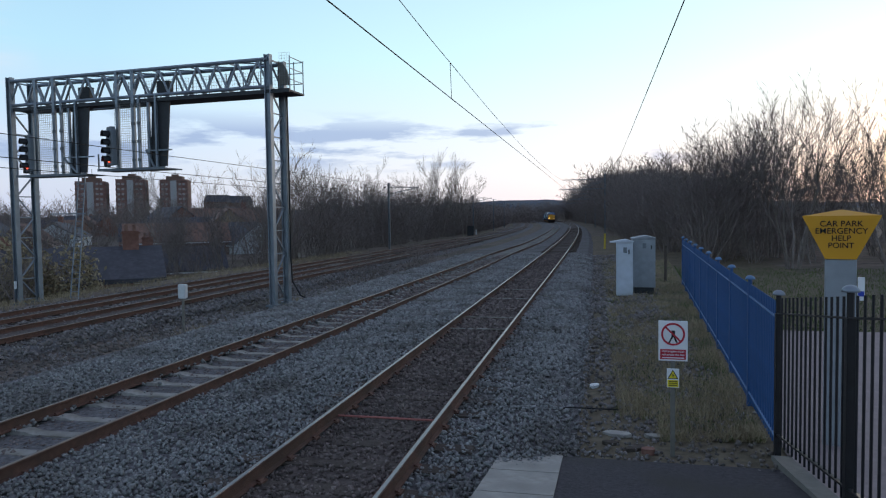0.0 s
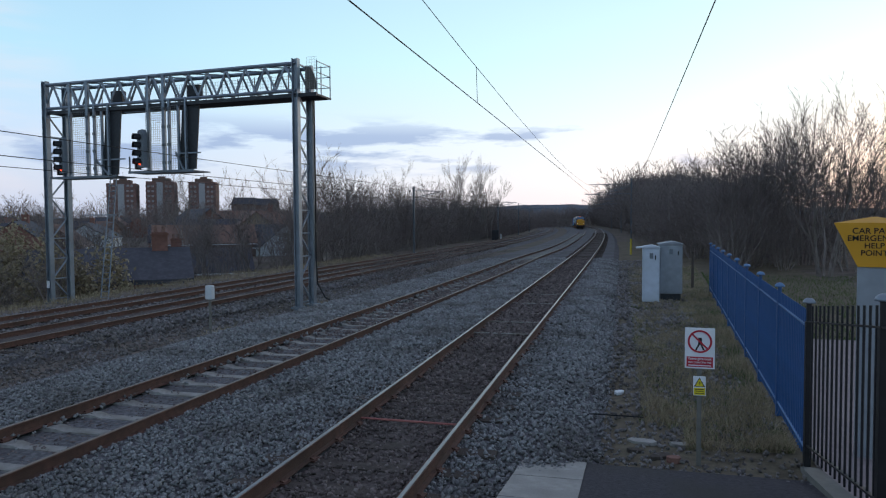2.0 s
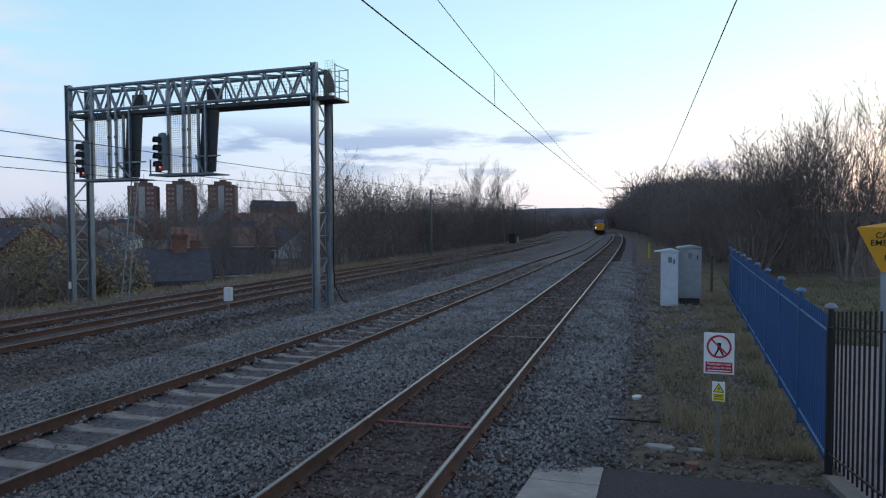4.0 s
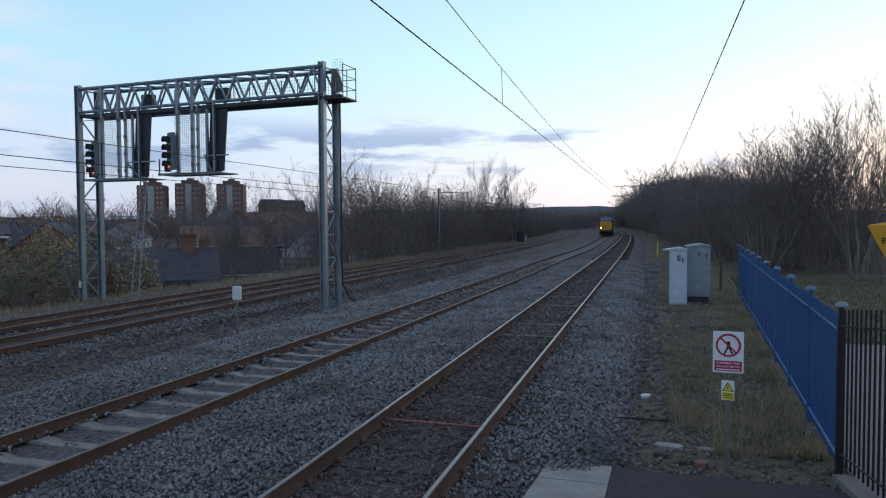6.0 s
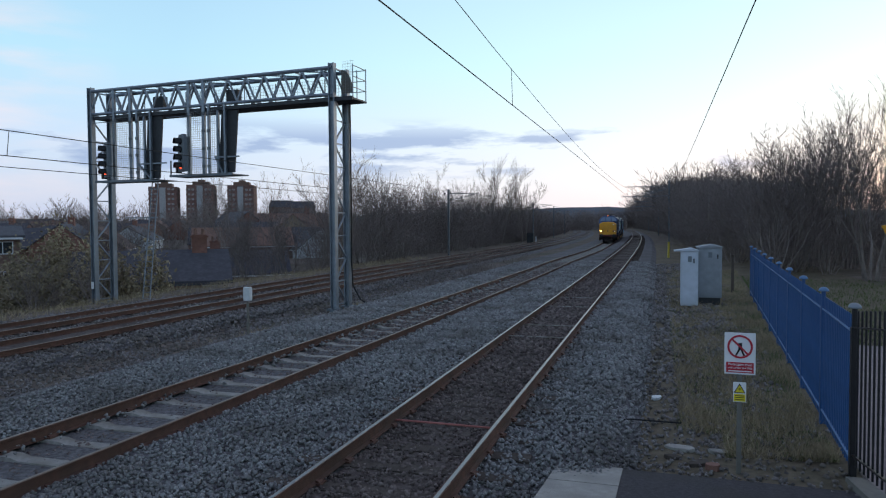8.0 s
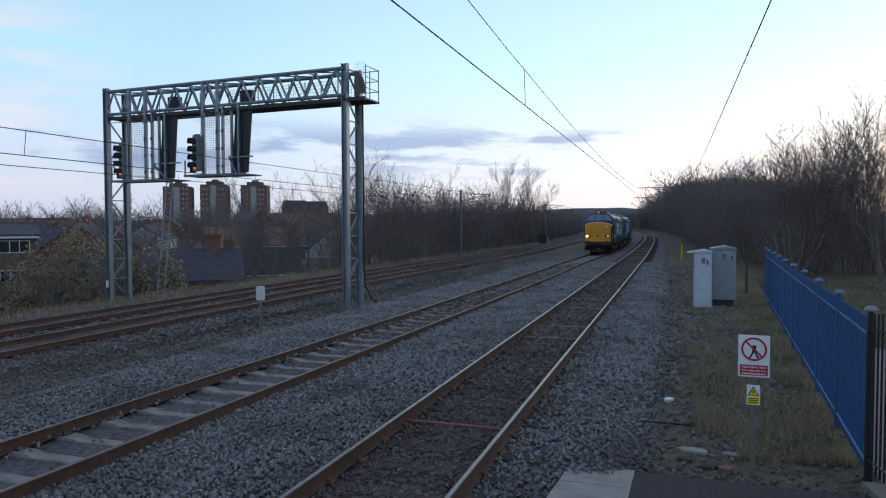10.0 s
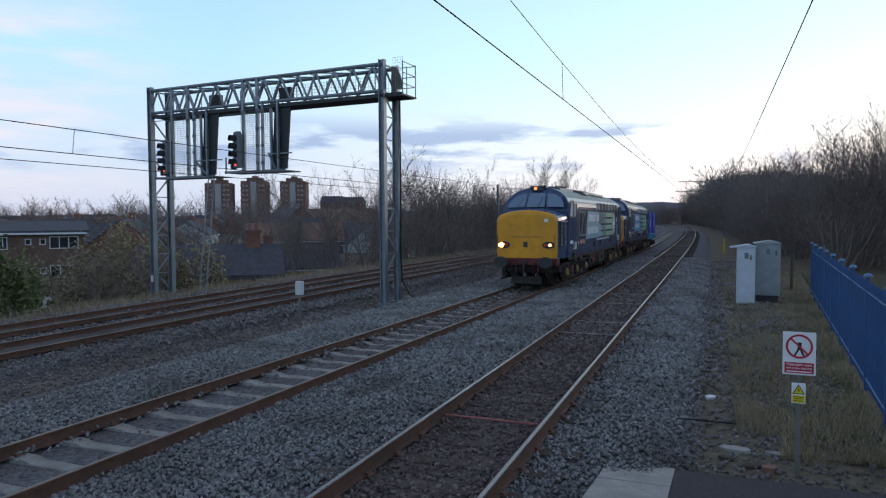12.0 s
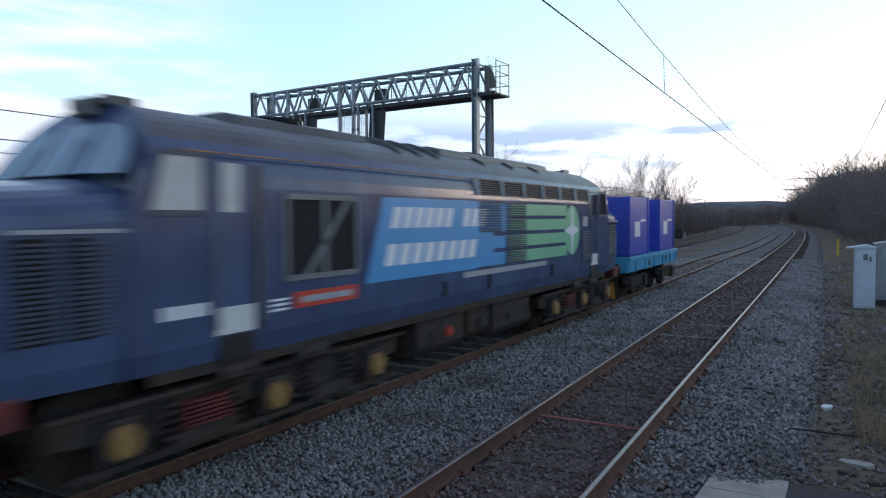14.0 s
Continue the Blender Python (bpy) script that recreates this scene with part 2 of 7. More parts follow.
MAT = {
    "grass": surface("rough_grass", (0.135, 0.112, 0.078), 0.95, var=0.4, scale=6, fine=90, bump=0.6, tint=(0.17, 0.14, 0.10), patch=0.7, spec=0.08),
    "earth": surface("dark_scrub_earth", (0.15, 0.12, 0.10), 0.95, var=0.4, scale=1.2, fine=20, bump=0.6, tint=(0.10, 0.09, 0.06), patch=0.12, spec=0.08),
    "ballast": surface("grey_ballast", (0.135, 0.128, 0.130), 0.9, var=0.45, scale=14, fine=40, bump=0.9, tint=(0.10, 0.095, 0.09), patch=0.5, spec=0.08),
    "ballast_dirty": surface("brown_ballast", (0.12, 0.098, 0.088), 0.9, var=0.4, scale=14, fine=40, bump=0.9, tint=(0.06, 0.05, 0.045), patch=0.7, spec=0.08),
    "stone": surface("ballast_stone", (0.232, 0.228, 0.222), 0.9, var=0.3, scale=30, fine=120, bump=0.3, rand=0.6, tint=(0.15, 0.14, 0.13), patch=0.8, spec=0.08),
    "stone_old": surface("weathered_ballast_stone", (0.19, 0.172, 0.165), 0.9, var=0.3, scale=30, fine=120, bump=0.3, rand=0.75, tint=(0.14, 0.12, 0.105), patch=0.6, spec=0.08),
    "stone_dirty": surface("rusty_ballast_stone", (0.18, 0.145, 0.132), 0.9, var=0.3, scale=30, fine=120, bump=0.3, rand=0.75, patch=0.8, spec=0.08),
    "rust": surface("rail_rust", (0.112, 0.054, 0.038), 0.8, 0.2, var=0.3, scale=10, fine=150, bump=0.2, tint=(0.075, 0.042, 0.03)),
    "rail_top": surface("worn_rail_head", (0.21, 0.195, 0.195), 0.34, 1.0, var=0.12, scale=5, fine=100, bump=0.02),
    "rail_dull": surface("dull_rail_head", (0.20, 0.15, 0.12), 0.45, 0.8, var=0.2, scale=5, fine=100, bump=0.03),
    "sleeper": surface("concrete_sleeper", (0.29, 0.275, 0.25), 0.9, var=0.2, scale=9, fine=120, bump=0.3, rand=0.2, tint=(0.20, 0.18, 0.15), patch=2.5, spec=0.08),
    "sleeper_old": surface("dirty_timber_sleeper", (0.10, 0.082, 0.07), 0.92, var=0.35, scale=9, fine=80, bump=0.5, rand=0.3, spec=0.08),
    "galv": surface("galvanised_steel", (0.23, 0.262, 0.30), 0.5, 0.55, var=0.15, scale=5, fine=90, bump=0.05, tint=(0.19, 0.215, 0.245)),
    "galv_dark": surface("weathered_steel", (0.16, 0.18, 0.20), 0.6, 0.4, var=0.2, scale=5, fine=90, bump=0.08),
    "black": surface("black_paint", (0.012, 0.012, 0.014), 0.42, var=0.3, scale=12, fine=120, bump=0.06),
    "dark": surface("dark_grey_paint", (0.03, 0.032, 0.036), 0.6, var=0.3, scale=8, fine=90, bump=0.08),
    "cable": surface("cable_black", (0.012, 0.012, 0.012), 0.7, var=0.2),
    "blue_fence": surface("blue_fence_paint", (0.022, 0.075, 0.20), 0.45, var=0.15, scale=4, fine=110, bump=0.05, tint=(0.018, 0.07, 0.19)),
    # fence rails and post caps, a lighter blue than bars and posts
    "blue_light": surface("worn_blue_paint", (0.10, 0.20, 0.36), 0.5, var=0.15, scale=6),
    "cabinet": surface("pale_grey_cabinet_paint", (0.46, 0.50, 0.57), 0.55, var=0.1, scale=4, fine=80, bump=0.05, tint=(0.42, 0.46, 0.50)),
    "cabinet_side": surface("grey_cabinet_paint", (0.25, 0.27, 0.295), 0.6, var=0.15, scale=4, fine=80, bump=0.05),
    "sign_white": surface("white_sign_sheet", (0.72, 0.73, 0.75), 0.4, var=0.05, scale=6, bump=0.02),
    "sign_red": surface("red_sign_print", (0.42, 0.02, 0.04), 0.4, var=0.08, bump=0.02),
    "sign_yellow": surface("yellow_sign_print", (0.72, 0.58, 0.03), 0.4, var=0.08, bump=0.02),
    "sign_black": surface("black_sign_print", (0.01, 0.01, 0.01), 0.45, var=0.1, bump=0.02),
    "slab": surface("concrete_slab", (0.33, 0.31, 0.28), 0.92, var=0.18, scale=9, fine=140, bump=0.35, tint=(0.25, 0.235, 0.21), patch=2.2),
    "tarmac": surface("platform_tarmac", (0.075, 0.070, 0.074), 0.92, var=0.3, scale=25, fine=220, bump=0.5, tint=(0.07, 0.066, 0.062), patch=0.8, spec=0.08),
    "car_park": surface("pinkish_paving", (0.26, 0.21, 0.205), 0.92, var=0.15, scale=9, fine=140, bump=0.2),
    "yellow": surface("loco_yellow", (0.66, 0.295, 0.012), 0.40, var=0.12, scale=3, fine=60, bump=0.03, tint=(0.55, 0.25, 0.02), patch=1.0),
    "help_yellow": surface("help_point_yellow", (0.62, 0.30, 0.02), 0.4, var=0.06, scale=3, bump=0.02),
    "navy": surface("loco_dark_blue", (0.055, 0.082, 0.155), 0.20, var=0.18, scale=2.5, fine=60, bump=0.03, tint=(0.045, 0.058, 0.12), patch=0.7),
    "roof": surface("sooty_loco_roof", (0.085, 0.088, 0.096), 0.42, 0.2, var=0.25, scale=2.5, fine=60, bump=0.08, tint=(0.05, 0.05, 0.055), patch=0.8),
    "cyan": surface("light_blue_livery", (0.045, 0.27, 0.56), 0.38, var=0.08, scale=3, bump=0.02),
    # sky sheen on the leading loco is mixed into these two paler livery colours
    "cyan_faded": surface("faded_light_blue_livery", (0.16, 0.33, 0.42), 0.42, var=0.12, scale=3, bump=0.02),
    "green_faded": surface("faded_mint_livery", (0.24, 0.42, 0.31), 0.42, var=0.12, scale=3, bump=0.02),
    "green": surface("mint_green_livery", (0.17, 0.45, 0.27), 0.38, var=0.08, scale=3, bump=0.02),
    "letter": surface("white_livery_print", (0.70, 0.72, 0.76), 0.4, var=0.06, bump=0.02),
    "grey_stripe": surface("grey_livery_print", (0.30, 0.32, 0.36), 0.45, var=0.1, bump=0.02),
    "under": surface("grimy_underframe", (0.046, 0.040, 0.038), 0.75, 0.1, var=0.45, scale=5, fine=60, bump=0.25, tint=(0.060, 0.045, 0.035), patch=1.5, spec=0.08),
    "axle": surface("yellow_axlebox_paint", (0.27, 0.155, 0.05), 0.6, var=0.3, scale=9, bump=0.1),
    "buffer_red": surface("red_bufferbeam_paint", (0.11, 0.02, 0.02), 0.55, var=0.35, scale=6, bump=0.1),
    "orange": surface("orange_brown_plough", (0.45, 0.19, 0.03), 0.65, var=0.35, scale=5, bump=0.15),
    "grille": surface("dark_grille", (0.022, 0.023, 0.026), 0.7, var=0.3, spec=0.08),
    "louvre": surface("louvre_blue_grey", (0.055, 0.065, 0.09), 0.5, var=0.2),
    "interior": surface("dark_cab_inside", (0.05, 0.055, 0.06), 0.8, var=0.3),
    # opaque pale fill of the front cab's panes stands in for its bright inside
    "blind": surface("pale_cab_door_screen", (0.52, 0.51, 0.50), 0.8, var=0.15),
    "plate_red": surface("red_nameplate", (0.50, 0.05, 0.03), 0.4, var=0.08),
    "container": surface("royal_blue_container_paint", (0.028, 0.06, 0.40), 0.42, var=0.12, scale=3, bump=0.05),
    "wagon_blue": surface("light_blue_wagon_paint", (0.05, 0.30, 0.50), 0.45, var=0.2, scale=4, bump=0.08),
    "brick": surface("red_brick", (0.22, 0.11, 0.085), 0.9, var=0.25, scale=5, fine=40, bump=0.3, tint=(0.16, 0.075, 0.05), patch=0.4),
    "brick_far": surface("dull_tower_brick", (0.19, 0.105, 0.088), 0.9, var=0.2, scale=0.6, fine=3, bump=0.1),
    "brick_dark": surface("brown_brick", (0.16, 0.10, 0.078), 0.9, var=0.25, scale=3, fine=30, bump=0.3),
    "brick_pale": surface("pale_brick", (0.27, 0.20, 0.14), 0.9, var=0.2, scale=3, fine=30, bump=0.3),
    "render_white": surface("white_render", (0.50, 0.52, 0.53), 0.9, var=0.1, scale=3),
    "slate": surface("slate_roof", (0.072, 0.070, 0.080), 0.8, var=0.3, scale=4, fine=30, bump=0.4),
    "tile": surface("brown_roof_tile", (0.20, 0.115, 0.085), 0.85, var=0.3, scale=4, fine=30, bump=0.4),
    "concrete_pale": surface("pale_concrete", (0.36, 0.35, 0.35), 0.9, var=0.12, scale=2),
    "frame_white": surface("white_window_paint", (0.62, 0.63, 0.64), 0.5, var=0.05),
    "bark": surface("winter_bark", (0.215, 0.182, 0.165), 0.95, var=0.35, scale=3, fine=40, bump=0.4, rand=0.25, tint=(0.17, 0.14, 0.118), spec=0.08),
    "bark_pale": surface("pale_winter_bark", (0.28, 0.24, 0.21), 0.95, var=0.3, scale=3, fine=40, bump=0.4, rand=0.2, spec=0.08),
    "twig": surface("winter_twig", (0.185, 0.152, 0.140), 0.95, var=0.25, scale=3, bump=0.0, rand=0.35, spec=0.08),
    "leaf": surface("dull_evergreen_leaf", (0.105, 0.125, 0.045), 0.7, var=0.35, scale=2, bump=0.0, rand=0.4),
    "leaf_olive": surface("olive_ivy_leaf", (0.25, 0.20, 0.12), 0.75, var=0.35, scale=2, bump=0.0, rand=0.4),
    "dry": surface("dry_grass_blade", (0.36, 0.29, 0.19), 0.9, var=0.3, scale=3, bump=0.0, rand=0.35, spec=0.08),
    "blade": surface("green_grass_blade", (0.085, 0.115, 0.035), 0.85, var=0.3, scale=3, bump=0.0, rand=0.4),
    # bluish distance haze is mixed into the hills' own colour
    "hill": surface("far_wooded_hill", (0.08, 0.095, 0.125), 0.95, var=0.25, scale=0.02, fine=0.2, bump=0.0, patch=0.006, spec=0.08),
    "bond": surface("red_bond_cable", (0.36, 0.13, 0.11), 0.7, var=0.2),
    "plastic_pale": surface("pale_plastic", (0.55, 0.57, 0.58), 0.5, var=0.1),
    "wood_post": surface("weathered_post", (0.16, 0.15, 0.13), 0.85, var=0.25, scale=12),
    "yellow_post": surface("yellow_post_paint", (0.55, 0.42, 0.05), 0.6, var=0.2),
    "mesh_grey": surface("grey_mesh", (0.30, 0.32, 0.33), 0.6, 0.3, var=0.1),
    "lamp_warm": surface("lit_headlamp", (0.9, 0.7, 0.4), 0.3, var=0.0, bump=0, emit=((1.0, 0.50, 0.10), 12.0)),
    "lamp_dim": surface("dim_headlamp", (0.9, 0.7, 0.4), 0.3, var=0.0, bump=0, emit=((1.0, 0.6, 0.3), 1.6)),
    "lamp_red": surface("lit_red_signal", (0.8, 0.05, 0.02), 0.3, var=0.0, bump=0, emit=((1.0, 0.09, 0.03), 1.8)),
    "lamp_orange": surface("lit_marker", (0.8, 0.3, 0.1), 0.3, var=0.0, bump=0, emit=((1.0, 0.22, 0.06), 2.5)),
}


def glass_mat(name, tint, rough=0.06):
    m = bpy.data.materials.new(name)
    m.use_nodes = True
    b = m.node_tree.nodes["Principled BSDF"]
    b.inputs["Base Color"].default_value, b.inputs["Roughness"].default_value = (*tint, 1), rough
    b.inputs["Specular IOR Level"].default_value, b.inputs["IOR"].default_value = 0.9, 1.6
    return m


MAT["glass"] = glass_mat("dark_window_glass", (0.02, 0.03, 0.04))
# the panes' base colour holds the blue reflection of the sky
MAT["screen"] = glass_mat("cab_windscreen_glass", (0.10, 0.165, 0.25), 0.06)


# ---- mesh building ----
class Shape:
    """Collects vertices and faces of one mesh."""

    def __init__(self):
        self.v, self.f, self.k = [], [], []

    def add(self, verts, faces, k=0):
        o = len(self.v)
        self.v += [tuple(p) for p in verts]
        self.f += [tuple(i + o for i in q) for q in faces]
        self.k += [k] * len(faces)
        return self

    def box(self, x0, x1, y0, y1, z0, z1, m=None, k=0):
        p = [(x, y, z) for z in (z0, z1) for y in (y0, y1) for x in (x0, x1)]
        if m is not None:
            p = [tuple(m @ Vector(q)) for q in p]
        return self.add(p, [(0, 2, 3, 1), (4, 5, 7, 6), (0, 1, 5, 4), (2, 6, 7, 3), (0, 4, 6, 2), (1, 3, 7, 5)], k)

    def tube(self, a, b, r0, r1=None, n=6, caps=True, k=0):
        a, b = Vector(a), Vector(b)
        r1 = r0 if r1 is None else r1
        d = (b - a).normalized()
        u = d.orthogonal().normalized()
        w = d.cross(u)
        p = []
        for c, r in ((a, r0), (b, r1)):
            for i in range(n):
                t = 2 * math.pi * i / n
                p.append(c + r * (math.cos(t) * u + math.sin(t) * w))
        f = [(i, (i + 1) % n, n + (i + 1) % n, n + i) for i in range(n)]
        if caps:
            f += [tuple(range(n))[::-1], tuple(range(n, 2 * n))]
        return self.add(p, f, k)

    def bar(self, a, b, w, h, k=0):
        """A square bar from a to b, w across and h high."""
        a, b = Vector(a), Vector(b)
        d = (b - a).normalized()
        up = Vector((0, 0, 1)) if abs(d.z) < 0.95 else Vector((0, 1, 0))
        s = d.cross(up).normalized()
        t = s.cross(d).normalized()
        p = [c + s * x * w / 2 + t * y * h / 2 for c in (a, b) for x, y in ((-1, -1), (1, -1), (1, 1), (-1, 1))]
        return self.add(p, [(0, 1, 2, 3), (7, 6, 5, 4), (0, 4, 5, 1), (1, 5, 6, 2), (2, 6, 7, 3), (3, 7, 4, 0)], k)

    def loft(self, rings, caps=True, closed=True, k=0):
        n = len(rings[0])
        p = [q for r in rings for q in r]
        f = []
        for j in range(len(rings) - 1):
            for i in range(n if closed else n - 1):
                a, b = j * n + i, j * n + (i + 1) % n
                f.append((a, b, b + n, a + n))
        if caps:
            f += [tuple(range(n))[::-1], tuple(range((len(rings) - 1) * n, len(rings) * n))]
        return self.add(p, f, k)

    def prism(self, poly, lo, hi, axis="y", k=0):
        """A flat outline of (u, v) pushed from lo to hi along an axis."""
        put = {"y": lambda u, v, d: (u, d, v), "x": lambda u, v, d: (d, u, v), "z": lambda u, v, d: (u, v, d)}[axis]
        return self.loft([[put(u, v, lo) for u, v in poly], [put(u, v, hi) for u, v in poly]], k=k)

    def ball(self, c, r, n=10, m=6, squash=1.0, half=False, k=0):
        rings = []
        for j in range(m + 1):
            a = (math.pi / 2 if half else math.pi) * j / m
            z, s = math.cos(a), max(math.sin(a), 0.02)
            rings.append([(c[0] + r * s * math.cos(2 * math.pi * i / n), c[1] + r * s * math.sin(2 * math.pi * i / n), c[2] + r * z * squash) for i in range(n)])
        return self.loft(rings, k=k)

    def mesh(self, name, mats, smooth=False):
        me = bpy.data.meshes.new(name)
        me.from_pydata(self.v, [], self.f)
        for m in mats if isinstance(mats, (list, tuple)) else [mats]:
            me.materials.append(MAT[m])
        if max(self.k, default=0):
            me.polygons.foreach_set("material_index", self.k)
        bm = bmesh.new()
        bm.from_mesh(me)
        bmesh.ops.recalc_face_normals(bm, faces=bm.faces)
        bm.to_mesh(me)
        bm.free()
        if smooth:
            me.polygons.foreach_set("use_smooth", [True] * len(me.polygons))
        me.update()
        return me


def part(name, shape, mats, parent=None, label="", smooth=False, at=None, bevel=0.0):
    """One mesh object, under a thing or a part."""
    ob = new(name, shape.mesh(name, mats, smooth))
    if parent:
        ob.parent = parent
    if at is not None:
        ob.matrix_basis = at
    if label:
        ob["label"] = label
    if bevel:
        b = ob.modifiers.new("bevel", "BEVEL")
        b.width, b.segments, b.limit_method, b.angle_limit = bevel, 2, "ANGLE", radians(35)
    return ob


def piece(name, me, parent, m):
    ob = new(name, me)
    ob.parent = parent
    ob.matrix_basis = m
    return ob


def thing(name, label, category, at=None, group="", kind=""):
    ob = tagged(new(name), label, category, group, kind)
    if at is not None:
        ob.matrix_basis = at
    return ob
# ---- plan: the lines of the place ----
def c1(y):
    """Centre of the near track at y."""
    return -2.775 - (1.18e-5 * (y - 25) ** 2.5 if y > 25 else 0.0)


def c2(y):
    """Centre of the running track on which the train comes."""
    s = min(max((39 - y) / 39, 0), 1.3)
    return c1(y) - 3.87 - 0.68 * s ** 1.4


def c3(y):
    return -17.55 - (1.18e-5 * (y - 25) ** 2.5 if y > 25 else 0.0) + 1.9 * smooth01((y - 15) / 110)


def c4(y):
    return c3(y) - 3.2


def smooth01(t):
    t = min(max(t, 0), 1)
    return t * t * (3 - 2 * t)


def mixf(a, b, t):
    return a + (b - a) * t


MID = -0.10          # rail height of the running track
def rise2(y):
    """Height of the running track over MID: it dips a little past the gantry."""
    return -0.28 * smooth01((y - 45) / 35)


LOW = -0.75          # rail height of the goods lines below the running lines


def land(x, y):
    """Height of the ground."""
    o = c1(y) + 2.775
    u = x - o
    w = noise.noise(Vector((x * 0.35, y * 0.35, 0))) * 0.05
    if u > 6:
        z = -0.3 + w + min(max(u - 40, 0) * 0.02, 3)
    elif u > -0.2:
        z = -0.33 + w + 0.10 * smooth01((u - 0.5) / 3)
    elif u > -8.6:
        z = -0.42 + (rise2(y) if u < -3.6 else 0.0)
    elif u > -11.5:
        z = mixf(-0.42 + rise2(y), -1.12, smooth01((-8.6 - u) / 2.9)) + w
    elif u > -25.5:
        z = -1.15 + w * 0.6
    else:
        drop = smooth01((-25.5 - u) / 14)
        z = mixf(-1.15, -5.2 if y < 75 else -2.5, drop) + w * 4
    far = math.hypot(x, y)
    if far > 300:
        z += (far - 300) * 0.0035
    return z


def graded(lo, hi, first, grow):
    """Places along one axis, close together at 0 and wider outward."""
    out = [0.0]
    for s, end in ((1, hi), (-1, lo)):
        p, d = 0.0, first
        while abs(p) < abs(end):
            p += s * d
            d *= grow
            out.append(p)
    return sorted(out)


def build_ground():
    xs = graded(-2600, 2600, 0.45, 1.045)
    ys = graded(-1200, 3600, 0.7, 1.04)
    v = [(x, y, land(x, y)) for y in ys for x in xs]
    n = len(xs)
    f, k = [], []
    for j in range(len(ys) - 1):
        for i in range(n - 1):
            f.append((j * n + i, j * n + i + 1, (j + 1) * n + i + 1, (j + 1) * n + i))
            u = (xs[i] + xs[i + 1]) / 2 - (c1(ys[j]) + 2.775)
            k.append(0 if u > -0.4 and u < 9 and ys[j] < 90 else 1)
    s = Shape()
    s.v, s.f, s.k = v, f, k
    tagged(part("ground", s, ["grass", "earth"], smooth=True), "rough grass and dark scrubby earth beside the railway", "ground", kind="structure")


build_ground()


def sweep(centre, profile, y0, y1, step, z=0.0, side=0.0, k=0, lift=None):
    """A profile of (x, z) carried along a track's line."""
    rings, y = [], y0
    while y <= y1 + 1e-6:
        c = centre(y) + side
        h = z + (lift(y) if lift else 0.0)
        rings.append([(c + px, y, h + pz) for px, pz in profile])
        y += step if y < 60 else step * 3
    return Shape().loft(rings, closed=True, k=k)


RAIL = [(-0.068, -0.158), (0.068, -0.158), (0.068, -0.148), (0.02, -0.13), (0.012, -0.045), (0.034, -0.036), (0.036, -0.006),
        (-0.036, -0.006), (-0.034, -0.036), (-0.012, -0.045), (-0.02, -0.13), (-0.068, -0.148)]
HEAD = [(-0.024, -0.007), (0.024, -0.007), (0.022, -0.002), (0.017, 0.001), (-0.017, 0.001), (-0.022, -0.002)]


def bed(name, centre, half, z, label, mat, y0=-12, y1=420, lift=None):
    prof = [(-half - 1.0, z - 0.62), (half + 1.0, z - 0.62), (half + 0.15, z - 0.22), (0.85, z - 0.205), (-0.85, z - 0.205), (-half - 0.15, z - 0.22)]
    return tagged(part(name, sweep(centre, prof, y0, y1, 2.0, lift=lift), mat), label, "ballast", kind="structure")


def sleeper_shape(old):
    s = Shape()
    if old:
        s.prism([(-1.3, -0.13), (1.3, -0.13), (1.3, -0.01), (1.28, 0.0), (-1.28, 0.0), (-1.3, -0.01)], -0.125, 0.125)
        return s.mesh("sleeper", "sleeper_old")
    top = [(-1.25, 0.01), (-0.5, 0.01), (-0.35, -0.025), (0.35, -0.025), (0.5, 0.01), (1.25, 0.01)]
    rings = []
    for yy, dz in ((-0.14, -0.16), (-0.10, 0.0), (0.10, 0.0), (0.14, -0.16)):
        rings.append([(x, yy, zz + (dz if dz == 0.0 else -0.16)) for x, zz in top])
    return s.loft(rings, closed=False, caps=False).add([(-1.25, -0.14, -0.15), (-1.25, -0.10, 0.01), (-1.25, 0.10, 0.01), (-1.25, 0.14, -0.15), (1.25, -0.14, -0.15), (1.25, -0.10, 0.01), (1.25, 0.10, 0.01), (1.25, 0.14, -0.15)], [(0, 1, 2, 3), (4, 7, 6, 5)]).mesh("sleeper", "sleeper")


def chair_shape():
    s = Shape()
    s.box(-0.12, 0.12, -0.07, 0.07, 0.0, 0.02)
    s.prism([(-0.11, 0.015), (-0.055, 0.015), (-0.05, 0.045), (-0.08, 0.04)], -0.045, 0.045)
    s.prism([(0.055, 0.015), (0.11, 0.015), (0.08, 0.04), (0.05, 0.045)], -0.045, 0.045)
    return s.mesh("rail_chair", "rust")


def track(name, label, centre, z, old, bright, y_first, count, step, deep, lift=lambda y: 0.0):
    t = thing(name, label, "railway track", kind="structure")
    for side in (-0.7525, 0.7525):
        r = part("rail", sweep(centre, RAIL, -12, 420, 1.5, z, side, lift=lift), "rust", t)
        part("rail_head", sweep(centre, HEAD, -12, 420, 1.5, z, side, lift=lift), "rail_top" if bright else "rail_dull", r, "worn running surface of the rail")
    me, ch = sleeper_shape(old), chair_shape()
    rnd = random.Random(len(name))
    for i in range(count):
        y = y_first + i * step
        tilt = rnd.uniform(-0.8, 0.8)
        piece("sleeper", me, t, pose(centre(y) + rnd.uniform(-0.03, 0.03), y, z + lift(y) - 0.168 - deep + rnd.uniform(-0.012, 0.012), 0, 0, tilt))
        if y < 45:
            for side in (-0.7525, 0.7525):
                piece("rail_chair", ch, t, pose(centre(y) + side, y, z - 0.165))
    return t


